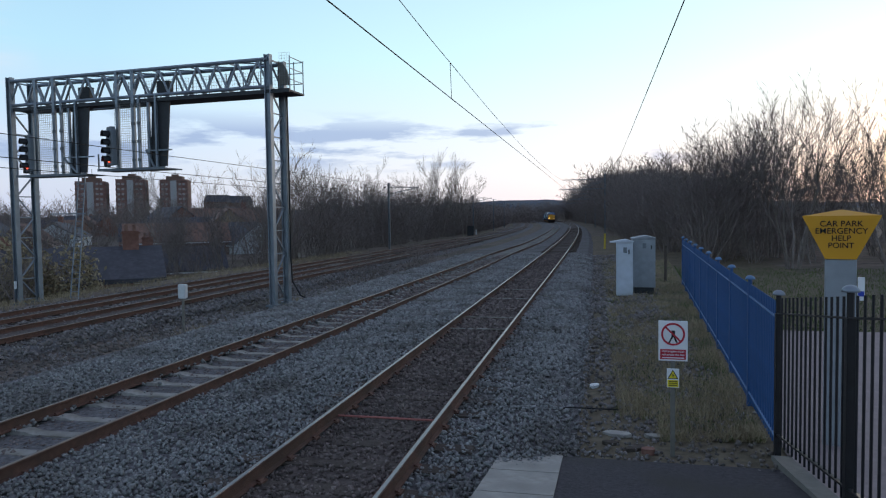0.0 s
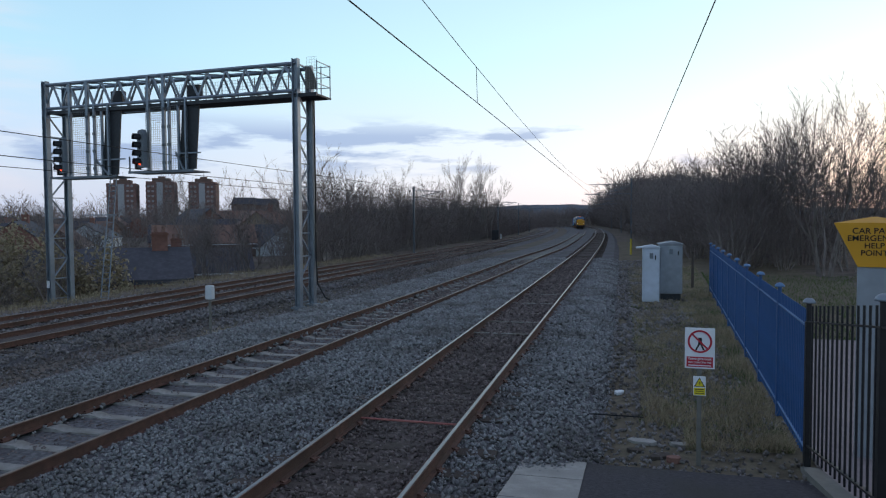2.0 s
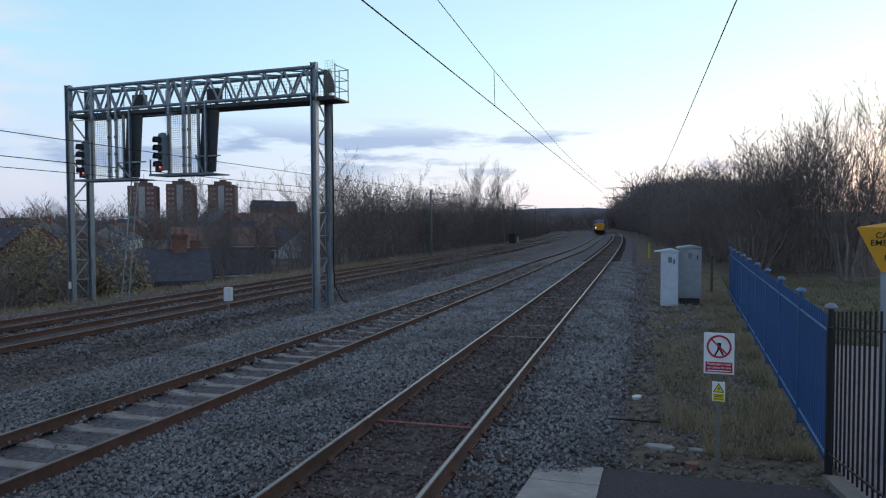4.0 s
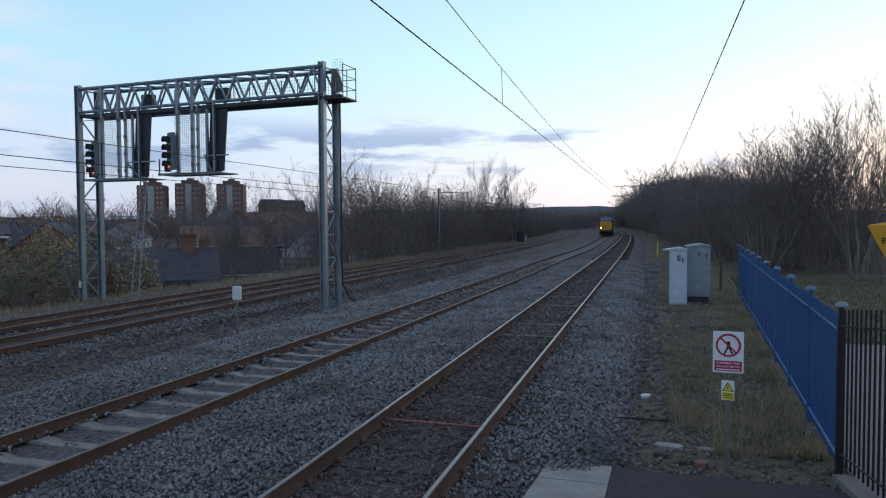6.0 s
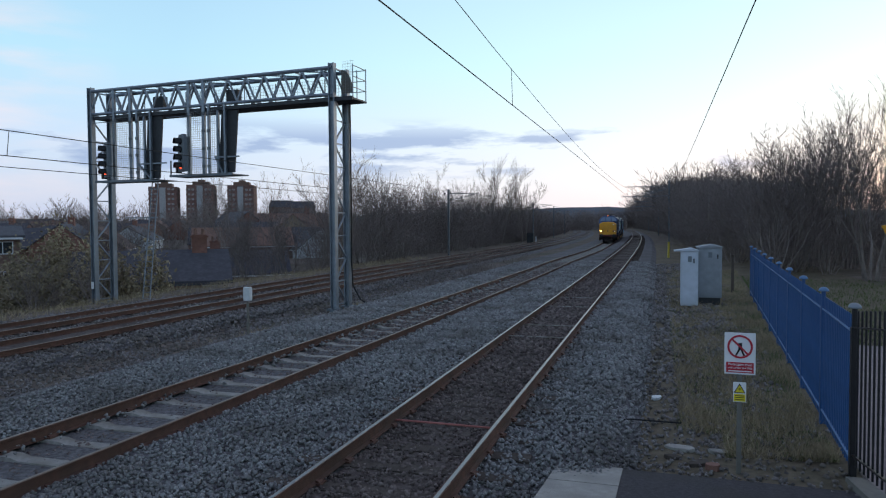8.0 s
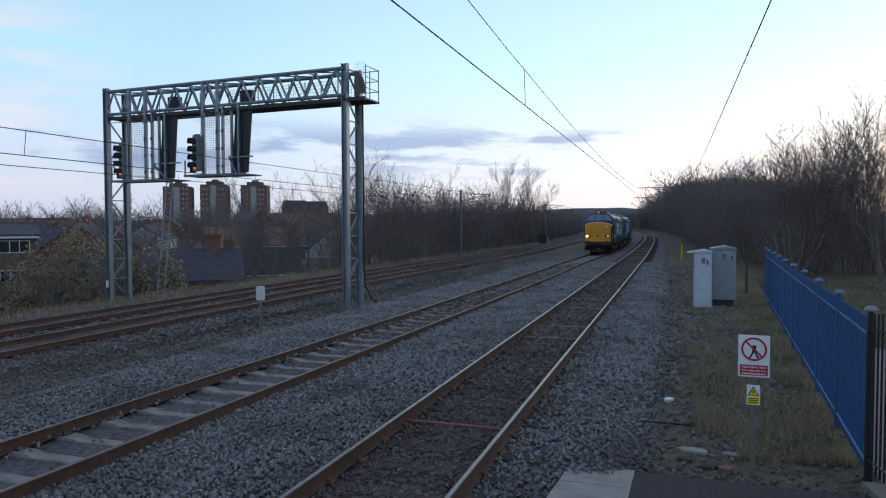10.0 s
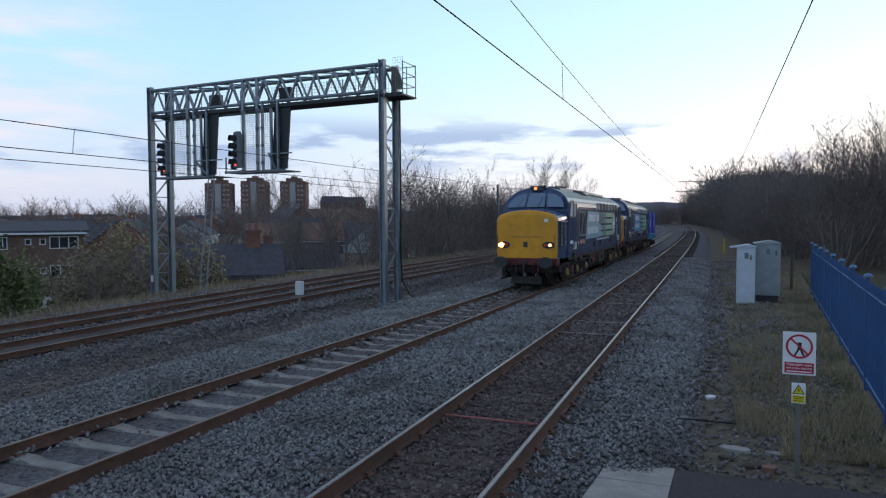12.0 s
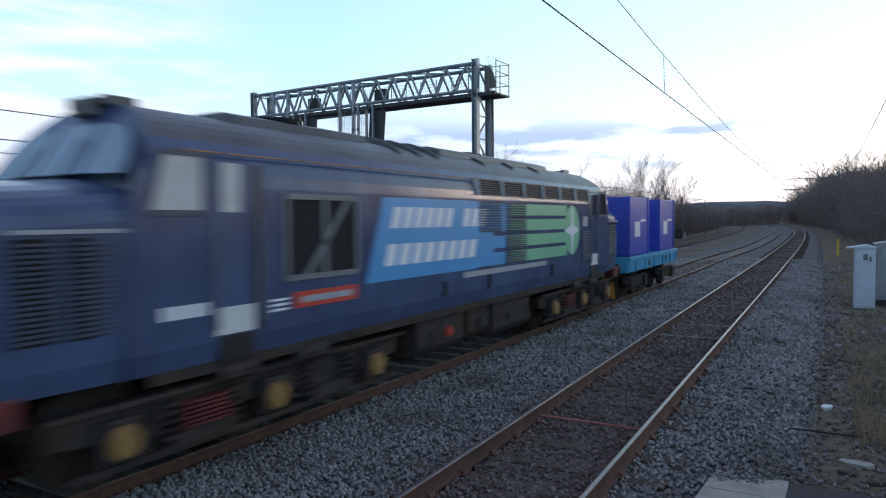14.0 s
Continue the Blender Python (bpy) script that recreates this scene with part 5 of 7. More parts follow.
        for (ya, za), (yb, zb) in (((3.48, 1.96), (4.88, 1.96)), ((3.48, 2.96), (4.88, 2.96)), ((4.2, 1.95), (4.2, 2.97)), ((3.82, 1.95), (4.72, 2.97)), ((3.48, 1.95), (3.48, 2.97)), ((4.88, 1.95), (4.88, 2.97))):
            a, b = mir([(ya, za), (yb, zb)])
            br = Shape()
            br.bar((X + sg * 0.015, *a), (X + sg * 0.015, *b), 0.03, 0.07)
            part("radiator_brace", br, "galv_dark", L, "grey brace across the radiator opening")
        # livery: slanted light blue panel, mint stripes with a compass roundel
        part("livery_panel", side_panel(mir([(5.10, 1.76), (8.5, 1.76), (8.5, 3.0), (5.55, 3.0)]), X, 0.003), "cyan_faded", L, "slanted light blue livery panel")
        part("livery_panel", side_panel(mir([(8.5, 1.78), (9.9, 1.78), (9.9, 2.98), (8.5, 2.98)]), X, 0.0035), "cyan_faded", L)
        for row, (z0, z1, ya, yb, cnt) in enumerate(((2.54, 2.86, 5.72, 8.9, 10), (1.98, 2.30, 5.55, 8.5, 8))):
            d = (yb - ya) / cnt
            for i in range(cnt):
                if row == 0 and i == 6:
                    continue
                lo, hi = ya + d * i, ya + d * i + d * 0.68
                q = [(lo, z0), (hi, z0), (hi + 0.11, z1), (lo + 0.11, z1)]
                part("letter_bar", side_panel(mir(q), X, 0.007), "letter", L, "plain pale bar in place of lettering")
        part("web_stripe", side_panel(mir([(8.0, 1.62), (11.9, 1.62), (11.9, 1.72), (8.0, 1.72)]), X, 0.005), "grey_stripe", L, "grey bar under the livery panel")
        for i, (z0, z1) in enumerate(((2.74, 2.98), (2.42, 2.66), (2.10, 2.34), (1.78, 2.02))):
            part("livery_stripe", side_panel(mir([(9.95, z0), (13.22, z0), (13.22, z1), (9.95, z1)]), X, 0.004), "green_faded", L, "mint green livery stripe")
        for z in (2.34, 2.02):
            part("livery_gap", side_panel(mir([(9.2, z), (9.96, z), (9.96, z + 0.08), (9.2, z + 0.08)]), X, 0.005), "navy", L)
        disc = [(13.6 + 0.52 * math.cos(2 * math.pi * i / 28), 2.38 + 0.60 * math.sin(2 * math.pi * i / 28)) for i in range(28)]
        part("roundel", side_panel(mir(disc), X, 0.006), "green_faded", L, "mint green roundel")
        star = []
        for i in range(8):
            r = 0.62 if i % 2 == 0 else 0.17
            star.append((13.6 + r * 0.86 * math.sin(i * math.pi / 4), 2.38 + r * math.cos(i * math.pi / 4)))
        part("roundel_star", side_panel(mir(star), X, 0.009), "letter", L, "white four-pointed star on the roundel")
        # body-side grilles
        for a, b, z0, z1 in ((8.62, 9.55, 2.42, 3.0), (9.72, 10.75, 2.42, 3.0), (9.72, 10.75, 1.78, 2.34)):
            q = mir([(a, 0), (b, 0)])
            part("side_louvre", slats(min(q[0][0], q[1][0]), max(q[0][0], q[1][0]), z0, z1, X - sg * 0.004, 12), "louvre", L, "slatted body-side grille")
        # cantrail openings with pale dividers
        s = Shape()
        a, b = mir([(8.5, 3.10), (14.9, 3.36)])
        ya, yb = min(a[0], b[0]), max(a[0], b[0])
        s.loft([[(sg * 1.358, ya, 3.12), (sg * 1.318, ya, 3.42), (sg * 1.28, ya, 3.42), (sg * 1.33, ya, 3.12)], [(sg * 1.358, yb, 3.12), (sg * 1.318, yb, 3.42), (sg * 1.28, yb, 3.42), (sg * 1.33, yb, 3.12)]])
        part("cantrail_grille", s, "grille", L, "row of dark grilles along the roof edge")
        s = Shape()
        for i in range(7):
            k = i / 7 + 0.07
            x, z = mixf(1.360, 1.322, k), mixf(3.12, 3.42, k)
            s.bar((sg * x, ya, z), (sg * x, yb, z), 0.014, 0.014)
        part("cantrail_slat", s, "louvre", L, "thin horizontal slats of the roof-edge grilles")["kind"] = "stuff"
        for i in range(7):
            a = mir([(8.5 + i * 1.055, 0)])[0][0]
            s = Shape()
            s.bar((sg * 1.362, a, 3.11), (sg * 1.324, a, 3.43), 0.10, 0.014)
            part("grille_divider", s, "plastic_pale", L)
        part("nameplate", side_panel(mir([(3.62, 1.58), (4.86, 1.58), (4.86, 1.78), (3.62, 1.78)]), X, 0.02), "plate_red", L, "red nameplate with a plain pale bar")
        part("nameplate_bar", side_panel(mir([(3.74, 1.64), (4.74, 1.64), (4.74, 1.72), (3.74, 1.72)]), X, 0.025), "grey_stripe", L)
        for i in range(3):
            part("data_bar", side_panel(mir([(3.22, 1.58 + i * 0.06), (3.52, 1.58 + i * 0.06), (3.52, 1.61 + i * 0.06), (3.22, 1.61 + i * 0.06)]), X, 0.004), "letter", L)
        for y in (7.3, 9.0, 12.2):
            s = Shape()
            a = mir([(y, 0)])[0][0]
            s.bar((X + sg * 0.02, a, 1.42), (X + sg * 0.02, a, 1.62), 0.05, 0.02).box(min(X, X + sg * 0.05), max(X, X + sg * 0.05), a - 0.05, a + 0.05, 1.36, 1.43)
            part("lifting_bracket", s, "black", L)
        part("engine_door", side_panel(mir([(14.3, 1.5), (15.0, 1.5), (15.0, 2.75), (14.3, 2.75)]), X, 0.008), "navy", L)
        q = mir([(14.36, 0), (14.94, 0)])
        part("door_louvre", slats(min(q[0][0], q[1][0]), max(q[0][0], q[1][0]), 1.62, 2.36, X + sg * 0.004, 14), "louvre", L, "slatted panel of the engine door")
        part("door_plate", side_panel(mir([(14.4, 2.46), (14.75, 2.46), (14.75, 2.72), (14.4, 2.72)]), X, 0.012), "grey_stripe", L, "small dull grey plate")
        part("sole_bar", side_panel(mir([(1.6, 1.02), (16.4, 1.02), (16.4, 1.14), (1.6, 1.14)]), sg * 1.28, 0.03), "under", L)
        # tanks and boxes between the bogies
        for a, b, z0, name_, mat in ((6.6, 8.2, 0.38, "fuel_tank", "under"), (8.35, 9.2, 0.45, "battery_box", "under"), (9.4, 11.2, 0.35, "fuel_tank", "under")):
            q = mir([(a, 0), (b, 0)])
            s = Shape()
            s.prism([(sg * 0.1, z0), (sg * 1.12, z0), (sg * 1.24, z0 + 0.14), (sg * 1.24, 1.08), (sg * 0.1, 1.08)], min(q[0][0], q[1][0]), max(q[0][0], q[1][0]))
            part(name_, s, mat, L, bevel=0.03)
        for y in (7.1, 7.6, 8.8, 10.1):
            a = mir([(y, 0)])[0][0]
            s = Shape()
            s.tube((sg * 1.24, a, 0.72), (sg * 1.29, a, 0.72), 0.09, 0.09, 10)
            part("filler_cap", s, "plate_red" if y == 7.6 else "under", L)
    for yc in (-5.65, 5.65):
        bogie(L, yc)
    for yc in (-7.70, -5.65, -3.60, 3.60, 5.65, 7.70):
        piece("wheelset", LOCO_WHEEL, L, pose(0, yc, 0.57))
    return L


def prism_frame(outline, width, x):
    """Vertices and faces of a thin raised frame round an outline of (y, z) on a side at x."""
    cy = sum(p[0] for p in outline) / len(outline)
    cz = sum(p[1] for p in outline) / len(outline)
    inner = []
    for y, z in outline:
        inner.append((y + math.copysign(width, cy - y), z + math.copysign(width, cz - z)))
    o = math.copysign(0.022, x)
    n = len(outline)
    v = [(x, *p) for p in outline] + [(x + o, *p) for p in outline] + [(x + o, *p) for p in inner] + [(x, *p) for p in inner]
    f = []
    for r in range(3):
        for i in range(n):
            j = (i + 1) % n
            f.append((r * n + i, r * n + j, (r + 1) * n + j, (r + 1) * n + i))
    return v, f


def build_wagon(at):
    W = thing("container_wagon", "light blue flat rail wagon on two-axle bogies", "rail wagon", at)
    s = Shape()
    s.box(-1.3, 1.3, -3.7, 3.7, 1.28, 1.42).box(-1.25, -1.1, -3.6, 3.6, 0.92, 1.3).box(1.1, 1.25, -3.6, 3.6, 0.92, 1.3)
    s.box(-1.2, 1.2, -3.7, -3.5, 0.9, 1.3).box(-1.2, 1.2, 3.5, 3.7, 0.9, 1.3)
    part("deck_frame", s, "wagon_blue", W, "light blue wagon frame", bevel=0.012)
    for sg in (-1, 1):
        for y in (-2.9, -1.6, -0.3, 1.0, 2.3, 3.3):
            s = Shape()
            s.box(min(sg * 1.25, sg * 1.30), max(sg * 1.25, sg * 1.30), y - 0.04, y + 0.04, 0.92, 1.30)
            part("stanchion", s, "wagon_blue", W)
        for y in (-1.0, 1.6):
            s = Shape()
            s.box(min(sg * 1.25, sg * 1.262), max(sg * 1.25, sg * 1.262), y - 0.1, y + 0.1, 1.02, 1.22)
            part("frame_hole", s, "black", W)
        for x in (-0.87, 0.87):
            s = Shape()
            s.tube((x, sg * 3.7, 1.04), (x, sg * 4.05, 1.04), 0.1, 0.09, 10).tube((x, sg * 4.05, 1.04), (x, sg * 4.1, 1.04), 0.22, 0.22, 14)
            part("buffer", s, "dark", W)
        s = Shape()
        s.tube((-0.8, sg * 3.62, 1.42), (-0.8, sg * 3.62, 2.1), 0.02, 0.02, 6).tube((0.8, sg * 3.62, 1.42), (0.8, sg * 3.62, 2.1), 0.02, 0.02, 6)
        part("end_rail", s, "wagon_blue", W)
    for yc in (-2.2, 2.2):
        s = Shape()
        for sg in (-1, 1):
            s.prism([(yc - 1.35, 0.55), (yc - 1.2, 0.75), (yc + 1.2, 0.75), (yc + 1.35, 0.55), (yc + 0.6, 0.36), (yc - 0.6, 0.36)], min(sg * 1.0, sg * 1.12), max(sg * 1.0, sg * 1.12), axis="x")
            for y in (yc - 0.9, yc + 0.9):
                s.box(min(sg * 1.02, sg * 1.22), max(sg * 1.02, sg * 1.22), y - 0.16, y + 0.16, 0.32, 0.70)
        s.box(-1.0, 1.0, yc - 0.25, yc + 0.25, 0.5, 0.92)
        part("bogie", s, "under", W, "grimy two-axle wagon bogie", bevel=0.01)
        for y in (yc - 0.9, yc + 0.9):
            piece("wheelset", WAGON_WHEEL, W, pose(0, y, 0.42))
    for yc in (-2.35, 1.85):
        s = Shape()
        s.box(-1.22, 1.22, yc - 1.25, yc + 1.25, 1.44, 3.36)
        c = part("container", s, "container", W, "royal blue steel box container", bevel=0.03)
        for sg in (-1, 1):
            for y in (yc - 1.2, yc + 1.2):
                p = Shape()
                p.box(min(sg * 1.2, sg * 1.25), max(sg * 1.2, sg * 1.25), y - 0.06, y + 0.06, 1.44, 3.38)
                part("corner_post", p, "container", c)
            p = Shape()
            p.box(min(sg * 1.22, sg * 1.232), max(sg * 1.22, sg * 1.232), yc - 0.55, yc + 0.1, 2.05, 2.55)
            part("notice_plate", p, "letter", c, "pale notice plate with plain print")
            p = Shape()
            p.box(min(sg * 1.22, sg * 1.228), max(sg * 1.22, sg * 1.228), yc + 0.2, yc + 0.9, 2.55, 2.63)
            part("notice_bar", p, "letter", c)
        p = Shape()
        for z in (1.8, 2.2, 2.6, 3.0):
            p.box(-1.15, 1.15, yc - 1.275, yc - 1.245, z, z + 0.06)
        part("end_rib", p, "container", c)
    return W


# where the leading nose stands, by the clock
FRONT = [(0.0, 256.5), (1.5, 228.0), (3.0, 199.5), (5.5, 151.0), (6.5, 131.4), (7.0, 121.6), (8.0, 102.2), (9.0, 84.2), (9.5, 75.4), (10.5, 55.9),
         (11.0, 45.9), (11.5, 35.8), (12.0, 25.8), (12.5, 15.8), (13.0, 4.95), (13.5, -5.5), (14.0, -16.25)]
PITCH = 19.2         # nose to nose


def on_track(y_mid, reach):
    """Pose of a vehicle whose middle is at y_mid, standing on two bogies."""
    a, b = y_mid - reach, y_mid + reach
    xa, xb = c2(a), c2(b)
    za, zb = rise2(a), rise2(b)
    return pose((xa + xb) / 2, y_mid, MID + (za + zb) / 2, math.degrees(math.atan2(zb - za, b - a)), 0, -math.degrees(math.atan2(xb - xa, b - a)))


lead_loco = build_loco("locomotive", "leading dark blue diesel locomotive with yellow noses and lit headlamps", on_track(FRONT[0][1] + HALF, 5.65))
second_loco = copy_thing(lead_loco, on_track(FRONT[0][1] + PITCH + HALF, 5.65))
second_loco["label"] = "second dark blue diesel locomotive with yellow noses, coupled behind the first"
for o in second_loco.children_recursive:
    if o.name.startswith(("headlamp", "top_marker_lamp")):
        o.data = o.data.copy()
        o.data.materials[0] = MAT["interior"]
        o["label"] = "unlit dark lamp"
    # second loco gets the plain livery colours, without the painted sheen
    elif o.name.startswith(("livery_panel", "livery_stripe", "roundel")) and "faded" in o.data.materials[0].name:
        o.data = o.data.copy()
        o.data.materials[0] = MAT["cyan" if "blue" in o.data.materials[0].name else "green"]
wagon = build_wagon(on_track(FRONT[0][1] + 2 * PITCH + 3.7, 2.2))
# ---- the town beyond the goods tracks ----
def window(parent, x, z, w, h, y, panes=2):
    s = Shape()
    s.box(x - w / 2, x + w / 2, y - 0.02, y + 0.05, z, z + h)
    g = part("window", s, "glass", parent)
    s = Shape()
    t = 0.07
    s.box(x - w / 2 - t, x + w / 2 + t, y - 0.06, y - 0.02, z - t, z).box(x - w / 2 - t, x + w / 2 + t, y - 0.06, y - 0.02, z + h, z + h + t)
    for i in range(panes + 1):
        xx = x - w / 2 + w * i / panes
        s.box(xx - t / 2, xx + t / 2, y - 0.06, y - 0.02, z, z + h)
    part("window_frame", s, "frame_white", g)


def house(label, at, length, depth, wall_h, roof_h, wall, roof, wins, chimneys=(), gable_white=False, name="house", group=""):
    T = thing(name, label, "house", at, group)
    l, d = length / 2, depth / 2
    s = Shape()
    s.box(-l, l, -d, d, -3.0, wall_h)
    s.prism([(-d, wall_h), (d, wall_h), (0, wall_h + roof_h)], -l, -l + 0.25, axis="x").prism([(-d, wall_h), (d, wall_h), (0, wall_h + roof_h)], l - 0.25, l, axis="x")
    part("wall", s, wall, T)
    for sg in (-1, 1):
        s = Shape()
        e = 0.35
        k = roof_h / d
        s.loft([[(-l - 0.2, sg * (d + e), wall_h - e * k), (-l - 0.2, 0, wall_h + roof_h), (-l - 0.2, 0, wall_h + roof_h + 0.16), (-l - 0.2, sg * (d + e), wall_h - e * k + 0.14)],
                [(l + 0.2, sg * (d + e), wall_h - e * k), (l + 0.2, 0, wall_h + roof_h), (l + 0.2, 0, wall_h + roof_h + 0.16), (l + 0.2, sg * (d + e), wall_h - e * k + 0.14)]])
        part("roof_slope", s, roof, T)
    s = Shape()
    s.box(-l - 0.2, l + 0.2, -d - 0.42, -d - 0.3, wall_h - 0.35, wall_h - 0.2)
    part("gutter", s, "frame_white" if wall != "brick" else "slate", T)
    for cx in chimneys:
        s = Shape()
        s.box(cx - 0.5, cx + 0.5, -0.45, 0.45, wall_h + roof_h * 0.5, wall_h + roof_h + 1.2).box(cx - 0.58, cx + 0.58, -0.53, 0.53, wall_h + roof_h + 1.0, wall_h + roof_h + 1.12)
        c = part("chimney", s, "brick", T)
        for k in (-0.25, 0.25):
            s = Shape()
            s.tube((cx + k, 0, wall_h + roof_h + 1.2), (cx + k, 0, wall_h + roof_h + 1.6), 0.13, 0.11, 8)
            part("chimney_pot", s, "tile", c)
    for x, z, w, h in wins:
        window(T, x, z, w, h, -d)
    return T


house("red brick terraced house with slate roof and brick chimney", pose(-33.4, 39.4, -4.6, 0, 0, 39), 9.5, 6.5, 3.55, 1.75, "brick", "slate",
      [(-4.0, 2.2, 1.5, 0.9), (-0.5, 2.3, 1.3, 0.8), (3.8, 2.2, 1.4, 0.9)], (3.0,))
house("dark brick terraced house with a slate roof beside the embankment", pose(-41.5, 61.0, -5.8, 0, 0, 37), 10.0, 6.5, 3.6, 2.0, "brick_dark", "slate", [(-3, 1.6, 1.4, 0.9), (2, 1.6, 1.4, 0.9)], (-2.0,))
house("low red brick outbuilding with a pale window", pose(-36.0, 30.5, -6.4, 0, 0, 42), 8.0, 5.0, 2.9, 0.9, "brick", "slate", [(-2.0, 1.6, 1.6, 0.9), (1.5, 1.6, 1.2, 0.9)])
house("pale flat-roofed garage with a white door beside the bushes", pose(-30.5, 20.5, -3.6, 0, 0, 48), 5.5, 5.0, 2.3, 0.3, "render_white", "concrete_pale", [(-1.0, 0.9, 1.8, 0.9)], name="garage")
house("white-gabled house with a grey roof", pose(-52.5, 96.0, -4.6, 0, 0, -35), 10, 8, 3.6, 3.0, "render_white", "slate", [(-2.5, 1.0, 1.4, 1.0), (2.0, 1.0, 1.4, 1.0)])
house("pale brick house with a brown tiled gable roof", pose(-60.0, 103.0, -3.9, 0, 0, -50), 11, 9, 4.4, 3.6, "brick_pale", "tile", [(-2.5, 1.4, 1.4, 1.0), (2.0, 1.4, 1.4, 1.0)])
house("brown-roofed house with white windows among bare trees", pose(-60.0, 90.0, -3.8, 0, 0, 36), 14, 8, 3.4, 2.4, "brick_dark", "tile", [(-4, 1.2, 1.8, 1.0), (0, 1.2, 1.4, 1.0), (4, 1.2, 1.8, 1.0)])
house("blue-grey slate-roofed house in the town", pose(-76.0, 112.0, -3.4, 0, 0, -40), 15, 9, 4.6, 3.6, "brick", "slate", [(-3, 1.4, 1.6, 1.1), (3, 1.4, 1.6, 1.1)])
house("brown-tiled house in the town", pose(-70.0, 122.0, -3.0, 0, 0, 30), 14, 9, 4.6, 3.0, "brick_dark", "tile", [(-3, 1.4, 1.6, 1.1), (3, 1.4, 1.6, 1.1)], (3.0,))


def flats():
    """A long brick block of flats with rows of white windows."""
    T = thing("apartment_block", "long low brick apartment block with white windows", "apartment block", pose(-67.0, 46.0, -4.3, 0, 0, 52))
    s = Shape()
    s.box(-17, 9, -4.5, 4.5, -2, 5.9)
    part("wall", s, "brick_dark", T)
    for sg in (-1, 1):
        s = Shape()
        s.loft([[(-17.4, sg * 5.0, 5.8), (-17.4, 0, 6.7), (-17.4, 0, 6.9), (-17.4, sg * 5.0, 6.0)], [(9.4, sg * 5.0, 5.8), (9.4, 0, 6.7), (9.4, 0, 6.9), (9.4, sg * 5.0, 6.0)]])
        part("roof_slope", s, "slate", T)
    s = Shape()
    s.box(-17.2, 9.2, -5.1, -4.9, 5.62, 5.8)
    part("fascia", s, "frame_white", T)
    for z in (1.5, 4.3):
        for x in (-14.5, -10.8, -7.8, -1.5, 2.0, 7.2):
            window(T, x, z, 2.4 if x not in (-7.8, 2.0) else 1.0, 1.05, -4.5, 3)
        for x in (-5.6, -4.4, 4.2, 5.4):
            window(T, x, z + 0.4, 0.45, 0.45, -4.5, 1)


flats()


def tower(x, y, base, h, w, turn):
    T = thing("tower_block", "brown brick high-rise tower block with a pale concrete stripe", "tower block", pose(x, y, base, 0, 0, turn), group="tower blocks")
    s = Shape()
    s.box(-w / 2, w / 2, -w / 2, w / 2, 0, h)
    part("wall", s, "brick_far", T)
    s = Shape()
    s.box(-w * 0.12, w * 0.10, -w / 2 - 0.3, -w / 2 + 0.2, 0, h - 0.5)
    part("concrete_stripe", s, "concrete_pale", T, "pale concrete stripe up the front")
    for k in range(int(h / 2.8)):
        for x0, x1 in ((-w / 2 - 0.12, -w / 2 + 0.1), (w / 2 - 0.1, w / 2 + 0.12)):
            s = Shape()
            s.box(x0, x1, -w / 2 - 0.12, w / 2, k * 2.8 + 0.9, k * 2.8 + 2.1)
            part("balcony_band", s, "brick_dark", T)
        for xx in (-0.40, -0.26, 0.22, 0.36):
            s = Shape()
            s.box(xx * w - 0.7, xx * w + 0.7, -w / 2 - 0.06, -w / 2 + 0.05, k * 2.8 + 1.0, k * 2.8 + 2.2)
            part("window", s, "glass", T)
    s = Shape()
    s.box(-w * 0.3, w * 0.3, -w * 0.3, w * 0.3, h, h + 2.0).box(-w * 0.12, w * 0.12, -w * 0.12, w * 0.12, h + 2.0, h + 3.2)
    part("plant_room", s, "brick_dark", T)
    s = Shape()
    s.tube((0, 0, h + 3), (0, 0, h + 7), 0.15, 0.08, 5)
    part("aerial", s, "galv_dark", T)


def far_at(px_angle, dist):
    """A place at an angle to the left of the track's line."""
    a = radians(px_angle)
    return -dist * math.sin(a), dist * math.cos(a)


for ang in (39.4, 36.7, 33.65):
    x, y = far_at(ang, 430)
    tower(x, y, -4, 29.6 if ang < 39 else 28.2, 15.0, ang - 8)
for ang, w, h in ((30.6, 15, 20.5), (28.9, 14, 20.0), (29.7, 26, 17.0)):
    x, y = far_at(ang, 420)
    T = thing("apartment_block", "dark brick low-rise apartment block with a pitched dark roof", "apartment block", pose(x, y, -4, 0, 0, ang), group="distant apartment blocks")
    s = Shape()
    s.box(-w / 2, w / 2, -6, 6, 0, h - 4)
    part("wall", s, "brick_dark", T)
    s = Shape()
    s.loft([[(-w / 2 - 0.4, -6.4, h - 4), (w / 2 + 0.4, -6.4, h - 4), (w / 2 + 0.4, 6.4, h - 4), (-w / 2 - 0.4, 6.4, h - 4)], [(-w / 2 + 1.2, -3, h), (w / 2 - 1.2, -3, h), (w / 2 - 1.2, 3, h), (-w / 2 + 1.2, 3, h)]])
    part("roof", s, "slate", T)


